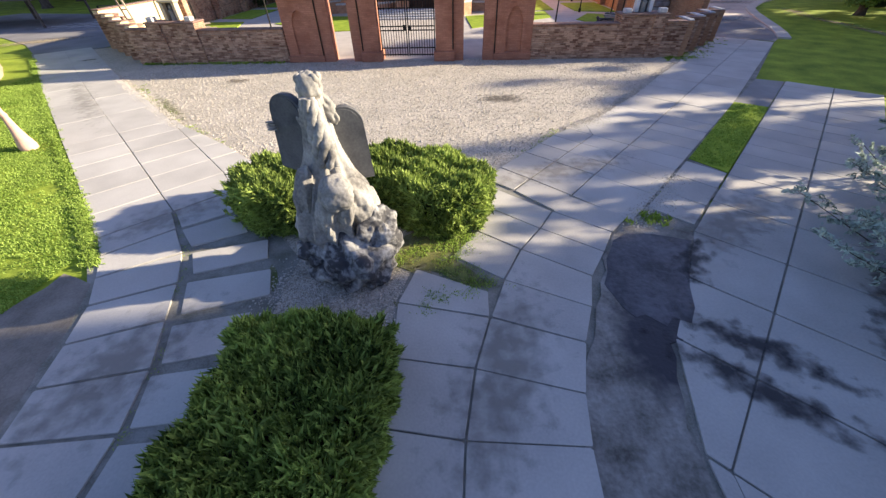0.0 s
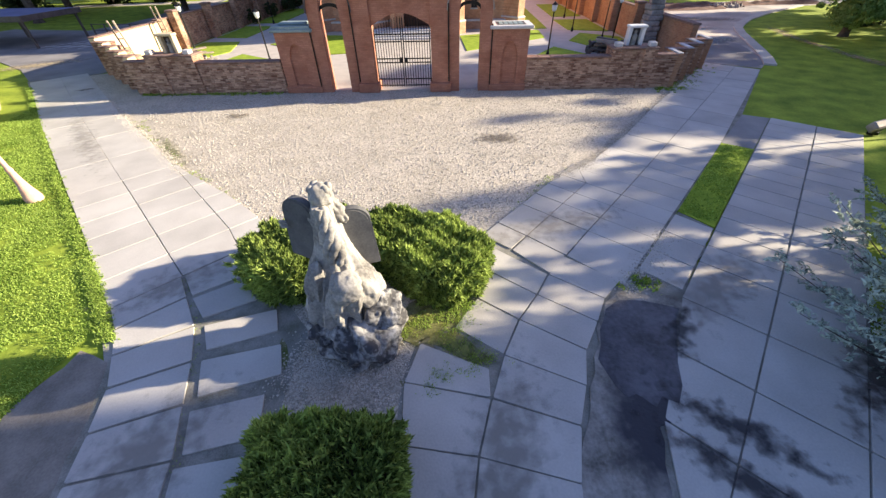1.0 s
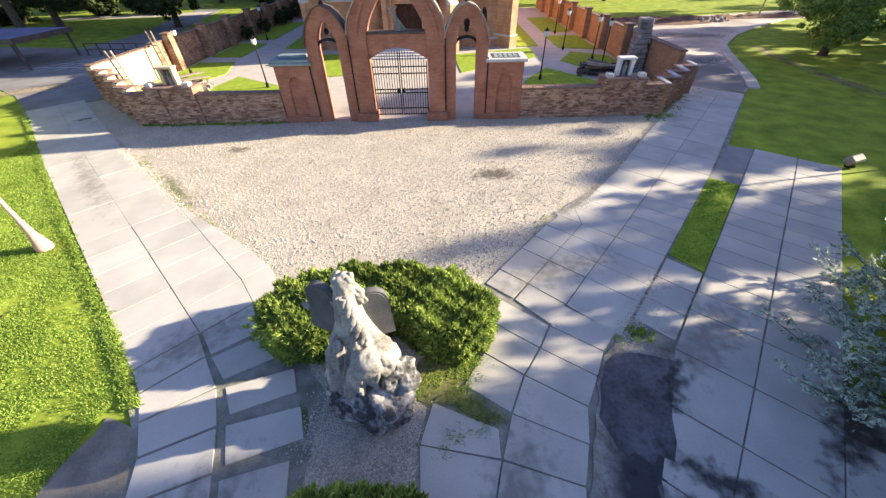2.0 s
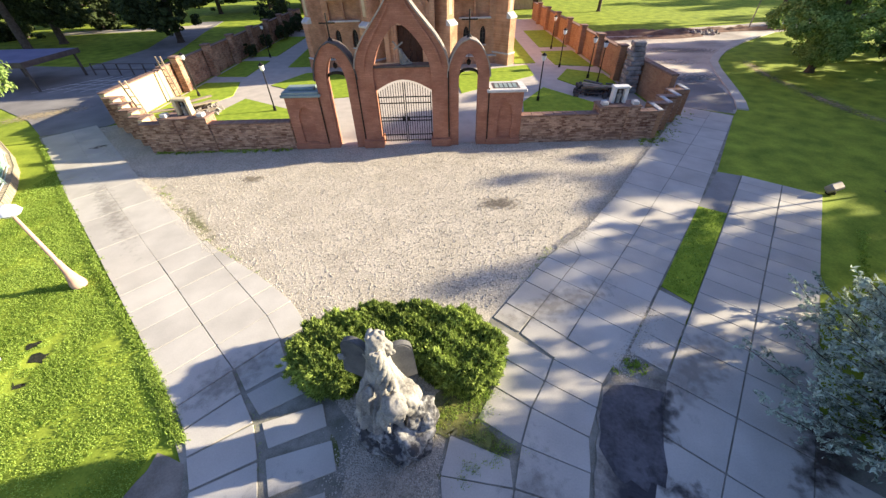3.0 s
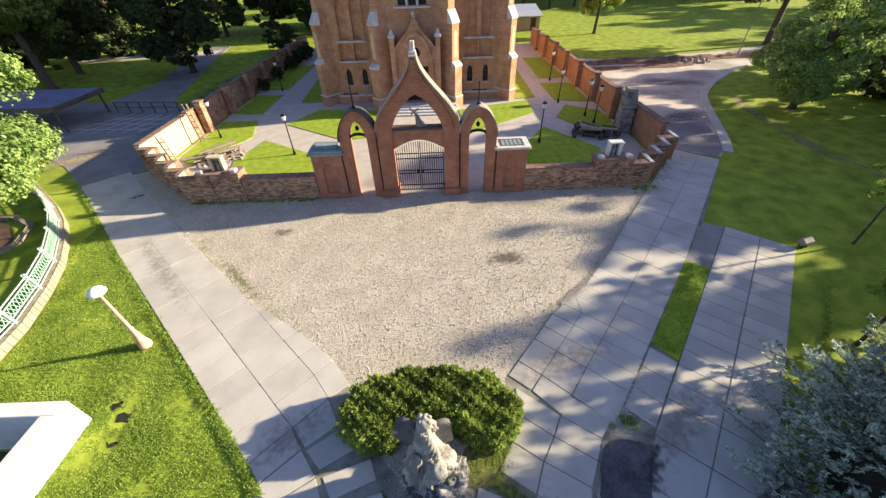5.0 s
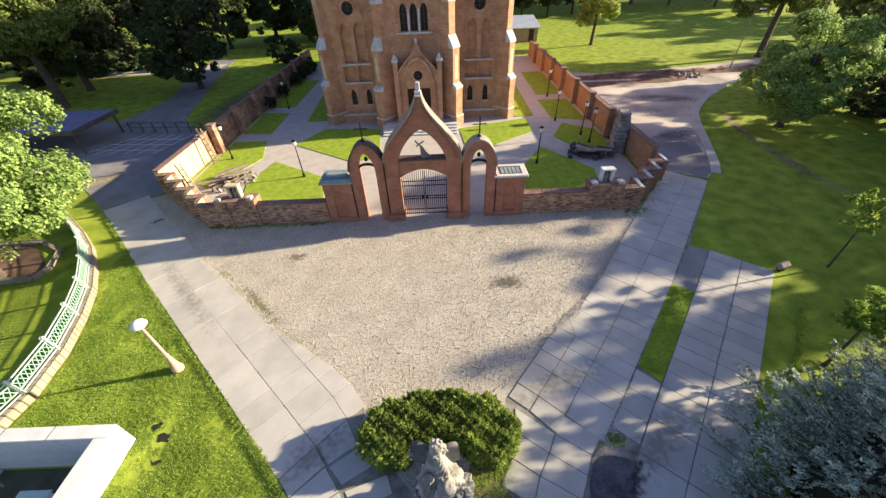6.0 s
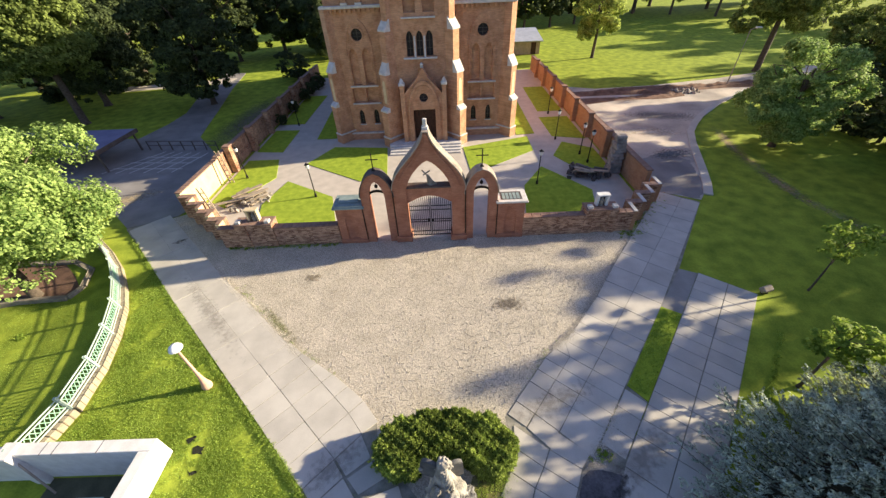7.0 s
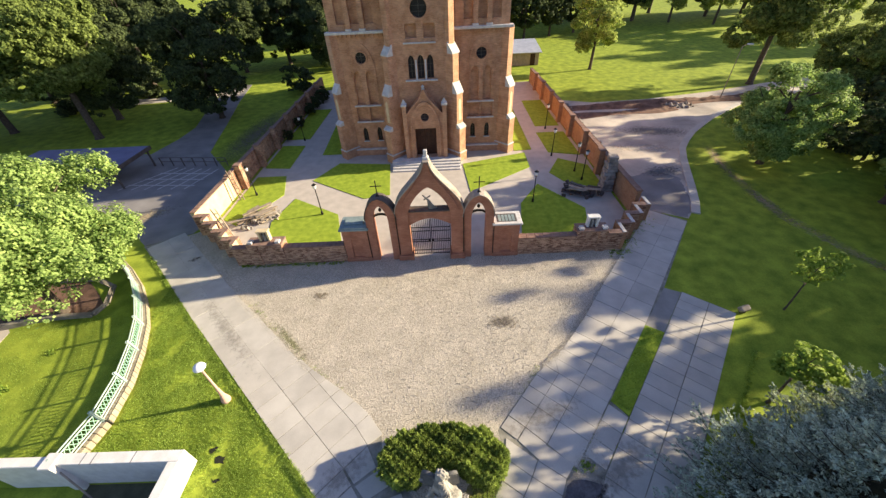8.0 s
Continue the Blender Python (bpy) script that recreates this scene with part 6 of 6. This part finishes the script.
part("parapet_wall", box(bmesh.new(), -18.5, -15.76, 4.7, 5.1, YARD - 0.05, 1.1, 0.03), M_WHITE, pw)
for x in (-14.2, -13.75, -12.1):
    part("coping_joint", box(bmesh.new(), x, x + 0.02, 4.74, 5.21, 1.1, 1.126), M_SLATE, pw)
sheet("yard_floor", [(-15.2, 4.74), (-10.56, 4.74), (-10.56, -6), (-15.2, -6)], YARD + 0.03, M_YARDSHADE, "olive floor inside the white parapet, shade painted in", "paving")
wbx = thing("white_box", (-11.85, 2.7, YARD), "white box with a pale green lid inside the parapet", "box")
part("box_body", box(bmesh.new(), -12.3, -11.4, 1.9, 3.5, YARD, 0.4, 0.03), M_WHITE, wbx)
part("box_lid", box(bmesh.new(), -12.35, -11.35, 1.85, 3.55, 0.4, 0.47, 0.02), M_MINTW, wbx)
dr = bmesh.new()
tube(dr, [(-15.3, 4.7, 0.9), (-14.7, 4.2, YARD)], 0.04, 6)
tagged(part("drain_pipe", dr, M_LEAD), "thin grey pipe leaning from the parapet", "pipe")

# ---- canopy and racks by the lane ----
cn = thing("canopy", (-35, 33, 0), "long low shelter with a dark blue-grey flat roof", "shelter")
part("roof", box(bmesh.new(), -42, -30.2, 30.0, 35.6, 2.0, 2.18, 0.03, Matrix.Translation((0, 0, 0)) @ Matrix.Rotation(radians(-0.0), 4, "Y")), M_ROOF, cn)
part("fascia", box(bmesh.new(), -42.05, -30.15, 29.93, 29.99, 1.82, 2.2, 0.01), M_SLATE, cn)
part("fascia", box(bmesh.new(), -30.2 + 0.01, -30.1, 29.95, 35.65, 1.82, 2.2, 0.01), M_SLATE, cn)
for x in (-30.5, -36, -41.5):
    for y in (30.3, 35.3):
        part("post", box(bmesh.new(), x - 0.07, x + 0.07, y - 0.07, y + 0.07, 0, 2.0), M_SLATE, cn)
rk = thing("rail_fence", (-26, 35.4, 0), "low dark metal rail beside the shelter", "railing")
for i in range(7):
    x = -29.6 + i * 1.25
    part("post", box(bmesh.new(), x - 0.04, x + 0.04, 35.2 - i * 0.12, 35.28 - i * 0.12, 0, 0.95), M_SLATE, rk)
rb = bmesh.new()
for z in (0.5, 0.95):
    tube(rb, [(-29.6, 35.24, z), (-22.1, 34.52, z)], 0.035, 5)
part("rail", rb, M_SLATE, rk)
gp = tagged(part("parking_bays", prism(bmesh.new(), [(-31.5, 30), (-27.5, 35), (-22.3, 34), (-23.5, 29.8), (-29.0, 28.4)], 0.0, 0.012), M_ASPH), "dark paved bays marked by pale strips", "paving", kind="structure")
for i in range(6):
    a, b_ = Vector((-31.0 + i * 1.35, 30.0 - i * 0.05, 0.018)), Vector((-27.6 + i * 0.95, 34.6 - i * 0.15, 0.018))
    mk = bmesh.new()
    d = b_ - a
    box(mk, 0, d.length, -0.05, 0.05, 0, 0.008, 0, Matrix.Translation(a) @ Matrix.Rotation(math.atan2(d.y, d.x), 4, "Z"))
    part("pale_strip", mk, M_STONE, gp)
for i in range(3):
    mk = bmesh.new()
    a, d = Vector((-30.6 + i * 0.9, 31 + i * 1.2, 0.018)), Vector((7.0 - i * 0.6, -0.6, 0))
    box(mk, 0, d.length, -0.05, 0.05, 0, 0.008, 0, Matrix.Translation(a) @ Matrix.Rotation(math.atan2(d.y, d.x), 4, "Z"))
    part("pale_strip", mk, M_STONE, gp)
# low stone edging and paths far to the west
sheet("park_path", [(-52, 58), (-40, 60), (-33, 62), (-33, 64.5), (-42, 63), (-53, 61)], 0.02, M_PAVE, "pale park path beyond the trees", "path")
hs = thing("outbuilding", (17.2, 76, 0), "small brown-walled outbuilding with a pale grey metal roof", "building")
part("wall", box(bmesh.new(), 13.5, 19.6, 73, 79, 0, 2.3), M_TAN, hs)
part("roof", box(bmesh.new(), 13.1, 20.0, -3.6, 3.6, -0.06, 0.06, 0.01, Matrix.Translation((0, 76, 2.75)) @ Matrix.Rotation(radians(9), 4, "X")), M_ZINC, hs)
part("gable", box(bmesh.new(), 13.6, 19.5, 78.2, 78.9, 2.3, 3.1), M_TAN, hs)
part("door", box(bmesh.new(), 18.0, 18.9, 72.95, 72.998, 0, 1.95), M_DOOR, hs)
wh = thing("white_house", (-62, 44, 0), "white-walled house at the park's edge", "house")
part("wall", box(bmesh.new(), -72, -60.5, 38, 47, 0, 4.2), M_WHITE, wh)
rf = bmesh.new()
slabxz(rf, [(-72.5, 4.1), (-60, 4.1), (-66.2, 7)], 37.6, 47.4)
bmesh.ops.recalc_face_normals(rf, faces=rf.faces[:])
part("roof", rf, M_ZINC, wh)

# ---- grass and loose stones ----
def scatter(name, line, n, wide, size, flat, material, label, category, seed):
    """Small crumbs strewn thickly along a line and thinning out to its sides."""
    g = np.random.default_rng(seed)
    seg = g.integers(0, len(line) - 1, n)
    k = g.uniform(0, 1, n)[:, None]
    a = np.array(line, float)
    c = a[seg] * (1 - k) + a[seg + 1] * k
    c[:, :2] += g.normal(size=(n, 2)) * wide
    r = g.uniform(0.35, 1.25, n) * size
    oc = np.array([(1, 0, 0), (0, 1, 0), (-1, 0, 0), (0, -1, 0), (0, 0, flat), (0, 0, -flat)])
    v = (oc[None] * (r[:, None] * g.uniform(0.6, 1.4, (n, 6)))[:, :, None] + c[:, None]).reshape(-1, 3)
    f = np.array([(0, 1, 4), (1, 2, 4), (2, 3, 4), (3, 0, 4), (1, 0, 5), (2, 1, 5), (3, 2, 5), (0, 3, 5)])
    me = bpy.data.meshes.new(name)
    me.from_pydata(v.tolist(), [], (f[None] + 6 * np.arange(n)[:, None, None]).reshape(-1, 3).tolist())
    return tagged(raw(name, me, material), label, category, kind="stuff")


def weeds(name, line, n, wide, tall, label, seed, material=None):
    """Short blades in tufts along a line."""
    g = np.random.default_rng(seed)
    a = np.array(line, float)
    k = max(3, n // 14)
    seg, q = g.integers(0, len(line) - 1, k), g.uniform(0, 1, k)[:, None]
    tuft = a[seg] * (1 - q) + a[seg + 1] * q
    tuft[:, :2] += g.normal(size=(k, 2)) * wide
    pick = g.integers(0, k, n)
    c = tuft[pick]
    c[:, :2] += g.normal(size=(n, 2)) * 0.05
    c[:, 2] += g.uniform(0.1, 0.5, n) * tall
    nn = np.stack([g.normal(size=n) * 0.7, g.normal(size=n) * 0.7, np.full(n, 0.9)], 1)
    return tagged(raw(name, leaves(c, nn, tall, tall * 0.3, seed, 0.2, 0.15, True), material or M_BLADE), label, "weeds", kind="stuff")


scatter("pebbles", [(6.1, 4.35, 0.03), (6.9, 5.1, 0.03), (7.8, 6.4, 0.03)], 1500, 0.16, 0.022, 0.7, M_STONES, "loose crumbs of worn concrete between the paths", "gravel", 83)
scatter("pebbles", [(0.4, 2.2, 0.012), (-0.2, 2.6, 0.012), (0.6, 1.9, 0.012), (1.5, 2.4, 0.012)], 3500, 0.3, 0.02, 0.7, M_STONES, "small pale stones in the statue's bed", "gravel", 84)
scatter("pebbles", [(-17.6, 19.2, 0.03), (-12.7, 15.0, 0.03), (-9.2, 11.95, 0.03), (-6.5, 9.45, 0.03)], 5000, 0.14, 0.022, 0.7, M_STONES, "gravel spilt over the path's edge", "gravel", 93)
scatter("pebbles", [(16.7, 22.0, 0.03), (11.1, 15.1, 0.03), (7.1, 10.2, 0.03), (5.9, 9.2, 0.03)], 4500, 0.12, 0.022, 0.7, M_STONES, "gravel spilt over the slabs' edge", "gravel", 94)
scatter("rubble", [(31.5, 47.0, 0.1), (33.5, 47.3, 0.1)], 60, 0.5, 0.28, 0.8, M_RUBBLE, "small heap of pale broken concrete by the lane", "rubble", 95)
scatter("rubble", [(17.2, 33.0, 0.1), (17.6, 42.0, 0.1), (18.0, 50.0, 0.1)], 260, 0.4, 0.2, 0.8, M_RUBBLE, "strewn stones along the churchyard wall", "rubble", 96)
weeds("flower_tuft", [(-23.0, 9.1, -0.57), (-22.7, 8.9, -0.57)], 260, 0.16, 0.3, "yellow-green tuft of flowers in the yard", 97, M_LEAFY)
weeds("flower_tuft", [(-22.2, 11.3, -0.53), (-21.9, 11.3, -0.53)], 120, 0.1, 0.25, "small dark-edged tuft in the yard", 98, M_LEAFY)
weeds("weeds_hollow", [(5.8, 4.3, 0.03), (6.5, 4.6, 0.03), (7.0, 4.2, 0.03)], 170, 0.14, 0.12, "rough weeds at the hollow's rim", 85)
weeds("weeds_path_edge", [(-11.5, 14.3, 0.0), (-9.0, 12.0, 0.0), (-6.4, 9.6, 0.0), (-4.2, 7.9, 0.0)], 1300, 0.13, 0.05, "thin weeds along the edge of path and gravel", 86)
weeds("weeds_east_edge", [(4.0, 6.9, 0.0), (5.7, 9.4, 0.0), (7.2, 9.6, 0.0), (9.0, 11.8, 0.0), (12.6, 16.3, 0.0)], 1500, 0.1, 0.05, "thin weeds between gravel and slabs", 87)
weeds("weeds_statue", [(1.5, 3.2, 0.02), (2.3, 3.7, 0.02), (2.9, 3.9, 0.02), (2.3, 3.0, 0.02), (3.1, 2.6, 0.02), (1.9, 2.1, 0.02)], 3200, 0.12, 0.05, "yellow-green moss tufts beside the statue", 88)
weeds("weeds_wall_foot", [(-13.5, 17.9, 0.0), (-10, 17.9, 0.0), (-6.2, 17.9, 0.0)], 1500, 0.1, 0.12, "weeds along the foot of the old wall", 89)
weeds("weeds_wall_foot", [(12.4, 18.0, 0.0), (13.6, 17.8, 0.0), (15.4, 20.2, 0.0), (17.0, 22.0, 0.0)], 1500, 0.25, 0.1, "rough weeds along the foot of the old wall", 90)
weeds("weeds_lawn_edge", [(-21.0, 19.35, 0.02), (-16.5, 14.9, 0.02), (-11.0, 9.6, 0.02), (-6.05, 5.0, 0.02), (-5.05, 4.0, 0.02), (-4.0, 2.9, 0.02)], 9000, 0.05, 0.08, "grass creeping over the path's edge", 91)
weeds("weeds_strip_edge", [(16.9, 9.6, 0.02), (11.6, 3.6, 0.02)], 2600, 0.05, 0.08, "grass creeping over the slabs' edge", 92)


# ground marks: stains, and painted sun and shade on the lanes
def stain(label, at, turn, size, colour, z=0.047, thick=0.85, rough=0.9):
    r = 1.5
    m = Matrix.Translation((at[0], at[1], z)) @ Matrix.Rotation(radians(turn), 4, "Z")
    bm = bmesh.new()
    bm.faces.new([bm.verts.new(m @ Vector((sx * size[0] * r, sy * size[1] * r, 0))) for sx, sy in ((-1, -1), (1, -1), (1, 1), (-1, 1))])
    ob = tagged(part("stain", bm, stain_light_mat("stain", at, turn, size, colour, thick, rough)), label, "stain", kind="structure")
    return ob


# dark streaks laid over the slabs where a gap runs between them
stain("dark ragged streak over the slabs, drawn for a gap", (6.6, 1.55), -36, (1.35, 0.3), (0.05, 0.047, 0.048))
stain("dark ragged streak over the slabs, drawn for a gap", (6.35, 0.85), -36, (1.3, 0.28), (0.05, 0.047, 0.048))
stain("dark ragged mark beside the hollow", (6.75, 3.3), 60, (0.8, 0.3), (0.055, 0.052, 0.052))
stain("brown earthy mark under the spruce", (9.4, 2.3), 40, (1.3, 0.5), (0.07, 0.055, 0.045))
stain("dark earthy spot in the gravel", (4.15, 12.1), 0, (1.0, 0.6), (0.1, 0.085, 0.07), 0.03, 0.75)
stain("brown earthy spot in the gravel", (-7.15, 14.75), 0, (0.6, 0.35), (0.2, 0.17, 0.12), 0.03)
stain("mossy patch at the path's edge", (-8.0, 11.3), -45, (2.2, 0.3), (0.16, 0.17, 0.05), 0.03, 0.6)
stain("brown worn mark on the slabs", (-3.6, 4.4), 40, (1.4, 0.6), (0.24, 0.21, 0.16), 0.047, 0.35)
stain("brown worn mark on the slabs", (3.2, 1.0), 70, (1.8, 0.7), (0.2, 0.18, 0.14), 0.047, 0.4)
stain("brown worn mark on the slabs", (7.8, 4.3), 35, (2.2, 0.7), (0.22, 0.19, 0.15), 0.047, 0.4)
stain("brown worn mark on the slabs", (5.2, 6.6), 20, (2.0, 0.6), (0.24, 0.21, 0.17), 0.047, 0.35)
stain("grey worn mark on the slabs", (-12.2, 12.4), -45, (4.0, 0.5), (0.25, 0.23, 0.19), 0.047, 0.3)
stain("brown worn mark on the slabs", (-2.0, 0.9), 60, (1.5, 0.8), (0.2, 0.18, 0.14), 0.047, 0.4)
stain("mossy gravel by the statue", (2.1, 3.5), 30, (0.9, 0.6), (0.22, 0.22, 0.05), 0.022, 0.85)
stain("mossy joint by the statue", (2.6, 2.85), -25, (0.7, 0.22), (0.2, 0.21, 0.05), 0.047, 0.8)
stain("dark damp patch on the sandy lane", (21.7, 29.4), 15, (2.0, 1.1), (0.05, 0.05, 0.056), 0.03, 0.9, 0.5)
stain("brown earthy band across the lane", (24.5, 45.2), 3, (6.5, 0.9), (0.2, 0.11, 0.075), 0.03, 0.85)
stain("brown earthy band across the lane", (31.0, 46.6), 6, (5.0, 0.6), (0.24, 0.14, 0.1), 0.03, 0.8)
# greyer here: the band of shade over the lane is painted in
stain("grey worn patch on the lane, with a shade band painted in", (25.5, 39.0), -10, (4.5, 1.6), (0.17, 0.155, 0.15), 0.03, 0.7)
# sunlit band across the sand, painted in as a paler colour
stain("sand of the lane with a sunlit band painted pale", (22.0, 34.6), -8, (3.2, 1.0), (0.62, 0.55, 0.44), 0.03, 0.8)
TRACK = [(28.7, 33.4), (27.6, 29), (27.2, 25), (27.2, 21), (28.1, 18), (29.2, 15), (30.6, 11), (32, 7)]
for (ax, ay), (bx, by) in zip(TRACK, TRACK[1:]):
    stain("narrow trodden earth track across the lawn", ((ax + bx) / 2, (ay + by) / 2), math.degrees(math.atan2(by - ay, bx - ax)), (math.hypot(bx - ax, by - ay) * 0.85, 0.7), (0.4, 0.31, 0.18), -0.012, 0.8)
stain("trampled weedy bank beside the churchyard wall", (-22.6, 43.5), 88, (11.0, 2.6), (0.13, 0.115, 0.075), -0.012, 0.75)
stain("tyre-dark mark on the lane", (-17.4, 18.9), 30, (0.5, 0.22), (0.06, 0.06, 0.065), 0.047)
# sand, paler for the wedge of sun beyond the wall's shadow
stain("sandy wash on the lane, its sunlit wedge painted pale", (-25.6, 24.6), 35, (3.2, 1.1), (0.42, 0.34, 0.2), 0.02, 0.8)
for i in range(9):
    a, b_ = near_rows[i][1], near_rows[i + 1][1]
    weeds("weeds_joint", [(a[0], a[1], 0.015), (b_[0], b_[1], 0.015)], 40, 0.02, 0.035, "moss in the joint between two slabs", 100 + i)

def blades(name, n, seed, area, region, hgt, label, floor=lambda x, y: 0.0):
    g = np.random.default_rng(seed)
    p = g.uniform(area[0], area[1], (n * 6, 2))
    p = p[[region(x, y) for x, y in p]]
    dens = np.array([0.6 + 0.9 * noise.noise(Vector((x * 0.8, y * 0.8, seed))) + 0.5 * noise.noise(Vector((x * 2.7, y * 2.7, seed))) for x, y in p])
    p = p[g.uniform(0, 1, len(p)) < dens][:n]
    k = len(p)
    c = np.stack([p[:, 0], p[:, 1], np.array([floor(x, y) for x, y in p]) + g.uniform(0.1, 0.55, k) * hgt], 1)
    nn = np.stack([g.normal(size=k) * 0.7, g.normal(size=k) * 0.7, np.full(k, 0.9)], 1)
    return tagged(raw(name, leaves(c, nn, hgt, hgt * 0.4, seed, 0.2, 0.15, True), M_BLADE), label, "grass", kind="stuff")


def west_lawn(x, y):
    if math.hypot(x + 9.1, y - 5.2) < 0.34 or math.hypot(x + 8.9, y - 4.4) < 0.22 or math.hypot(x + 9.6, y - 5.6) < 0.2:
        return False
    if x + y > -1.66 + 0.56 * min(1, max(0, (30 - (y - x) / 1.414) / 22)) or (y < 5 and x > -4.75 + 0.08 * y):
        return False
    if y < 5.25:
        return x > -10.0
    for (ax, ay), (bx, by) in zip(FL, FL[1:]):
        if ay <= y <= by:
            return x > ax + (bx - ax) * (y - ay) / (by - ay) + 0.4
    return y < 5.3


blades("grass_west", 110000, 61, ((-17.5, -2), (-3.5, 21)), west_lawn, 0.055, "bright mown grass with clover on the western lawn")
blades("grass_inner", 30000, 62, ((-26, 5.3), (-15.6, 14)), in_yard, 0.04, "mown grass inside the curved fence", yard_z)
blades("grass_strip_blades", 9000, 63, ((8, 6), (14, 12)), lambda x, y: 11.0 < 0.645 * x + 0.764 * y < 16.6 and 1.86 < 0.764 * x - 0.645 * y < 2.72, 0.08, "grass blades of the strip between the paths")
g = np.random.default_rng(71)
n = 17000
px, py = g.uniform(-12, 11, n * 3), g.uniform(6.0, 17.8, n * 3)
ok = (px + py > 3.4) & (py - 1.18 * px > 2.8) & (np.hypot((px - 0.6) / 1.3, py - 3.75) > 2.5)
px, py = px[ok][:n], py[ok][:n]
k = len(px)
rad = g.uniform(0.01, 0.036, k)
octa = np.array([(1, 0, 0), (0, 1, 0), (-1, 0, 0), (0, -1, 0), (0, 0, 0.8), (0, 0, -0.5)])
vv = (octa[None] * (rad[:, None] * g.uniform(0.7, 1.3, (k, 6)))[:, :, None] + np.stack([px, py, np.full(k, 0.006)], 1)[:, None]).reshape(-1, 3)
tri = np.array([(0, 1, 4), (1, 2, 4), (2, 3, 4), (3, 0, 4), (1, 0, 5), (2, 1, 5), (3, 2, 5), (0, 3, 5)])
me = bpy.data.meshes.new("stones")
me.from_pydata(vv.tolist(), [], (tri[None] + 6 * np.arange(k)[:, None, None]).reshape(-1, 3).tolist())
tagged(raw("loose_stones", me, M_STONES), "loose pale stones on the gravel court", "gravel", kind="stuff")
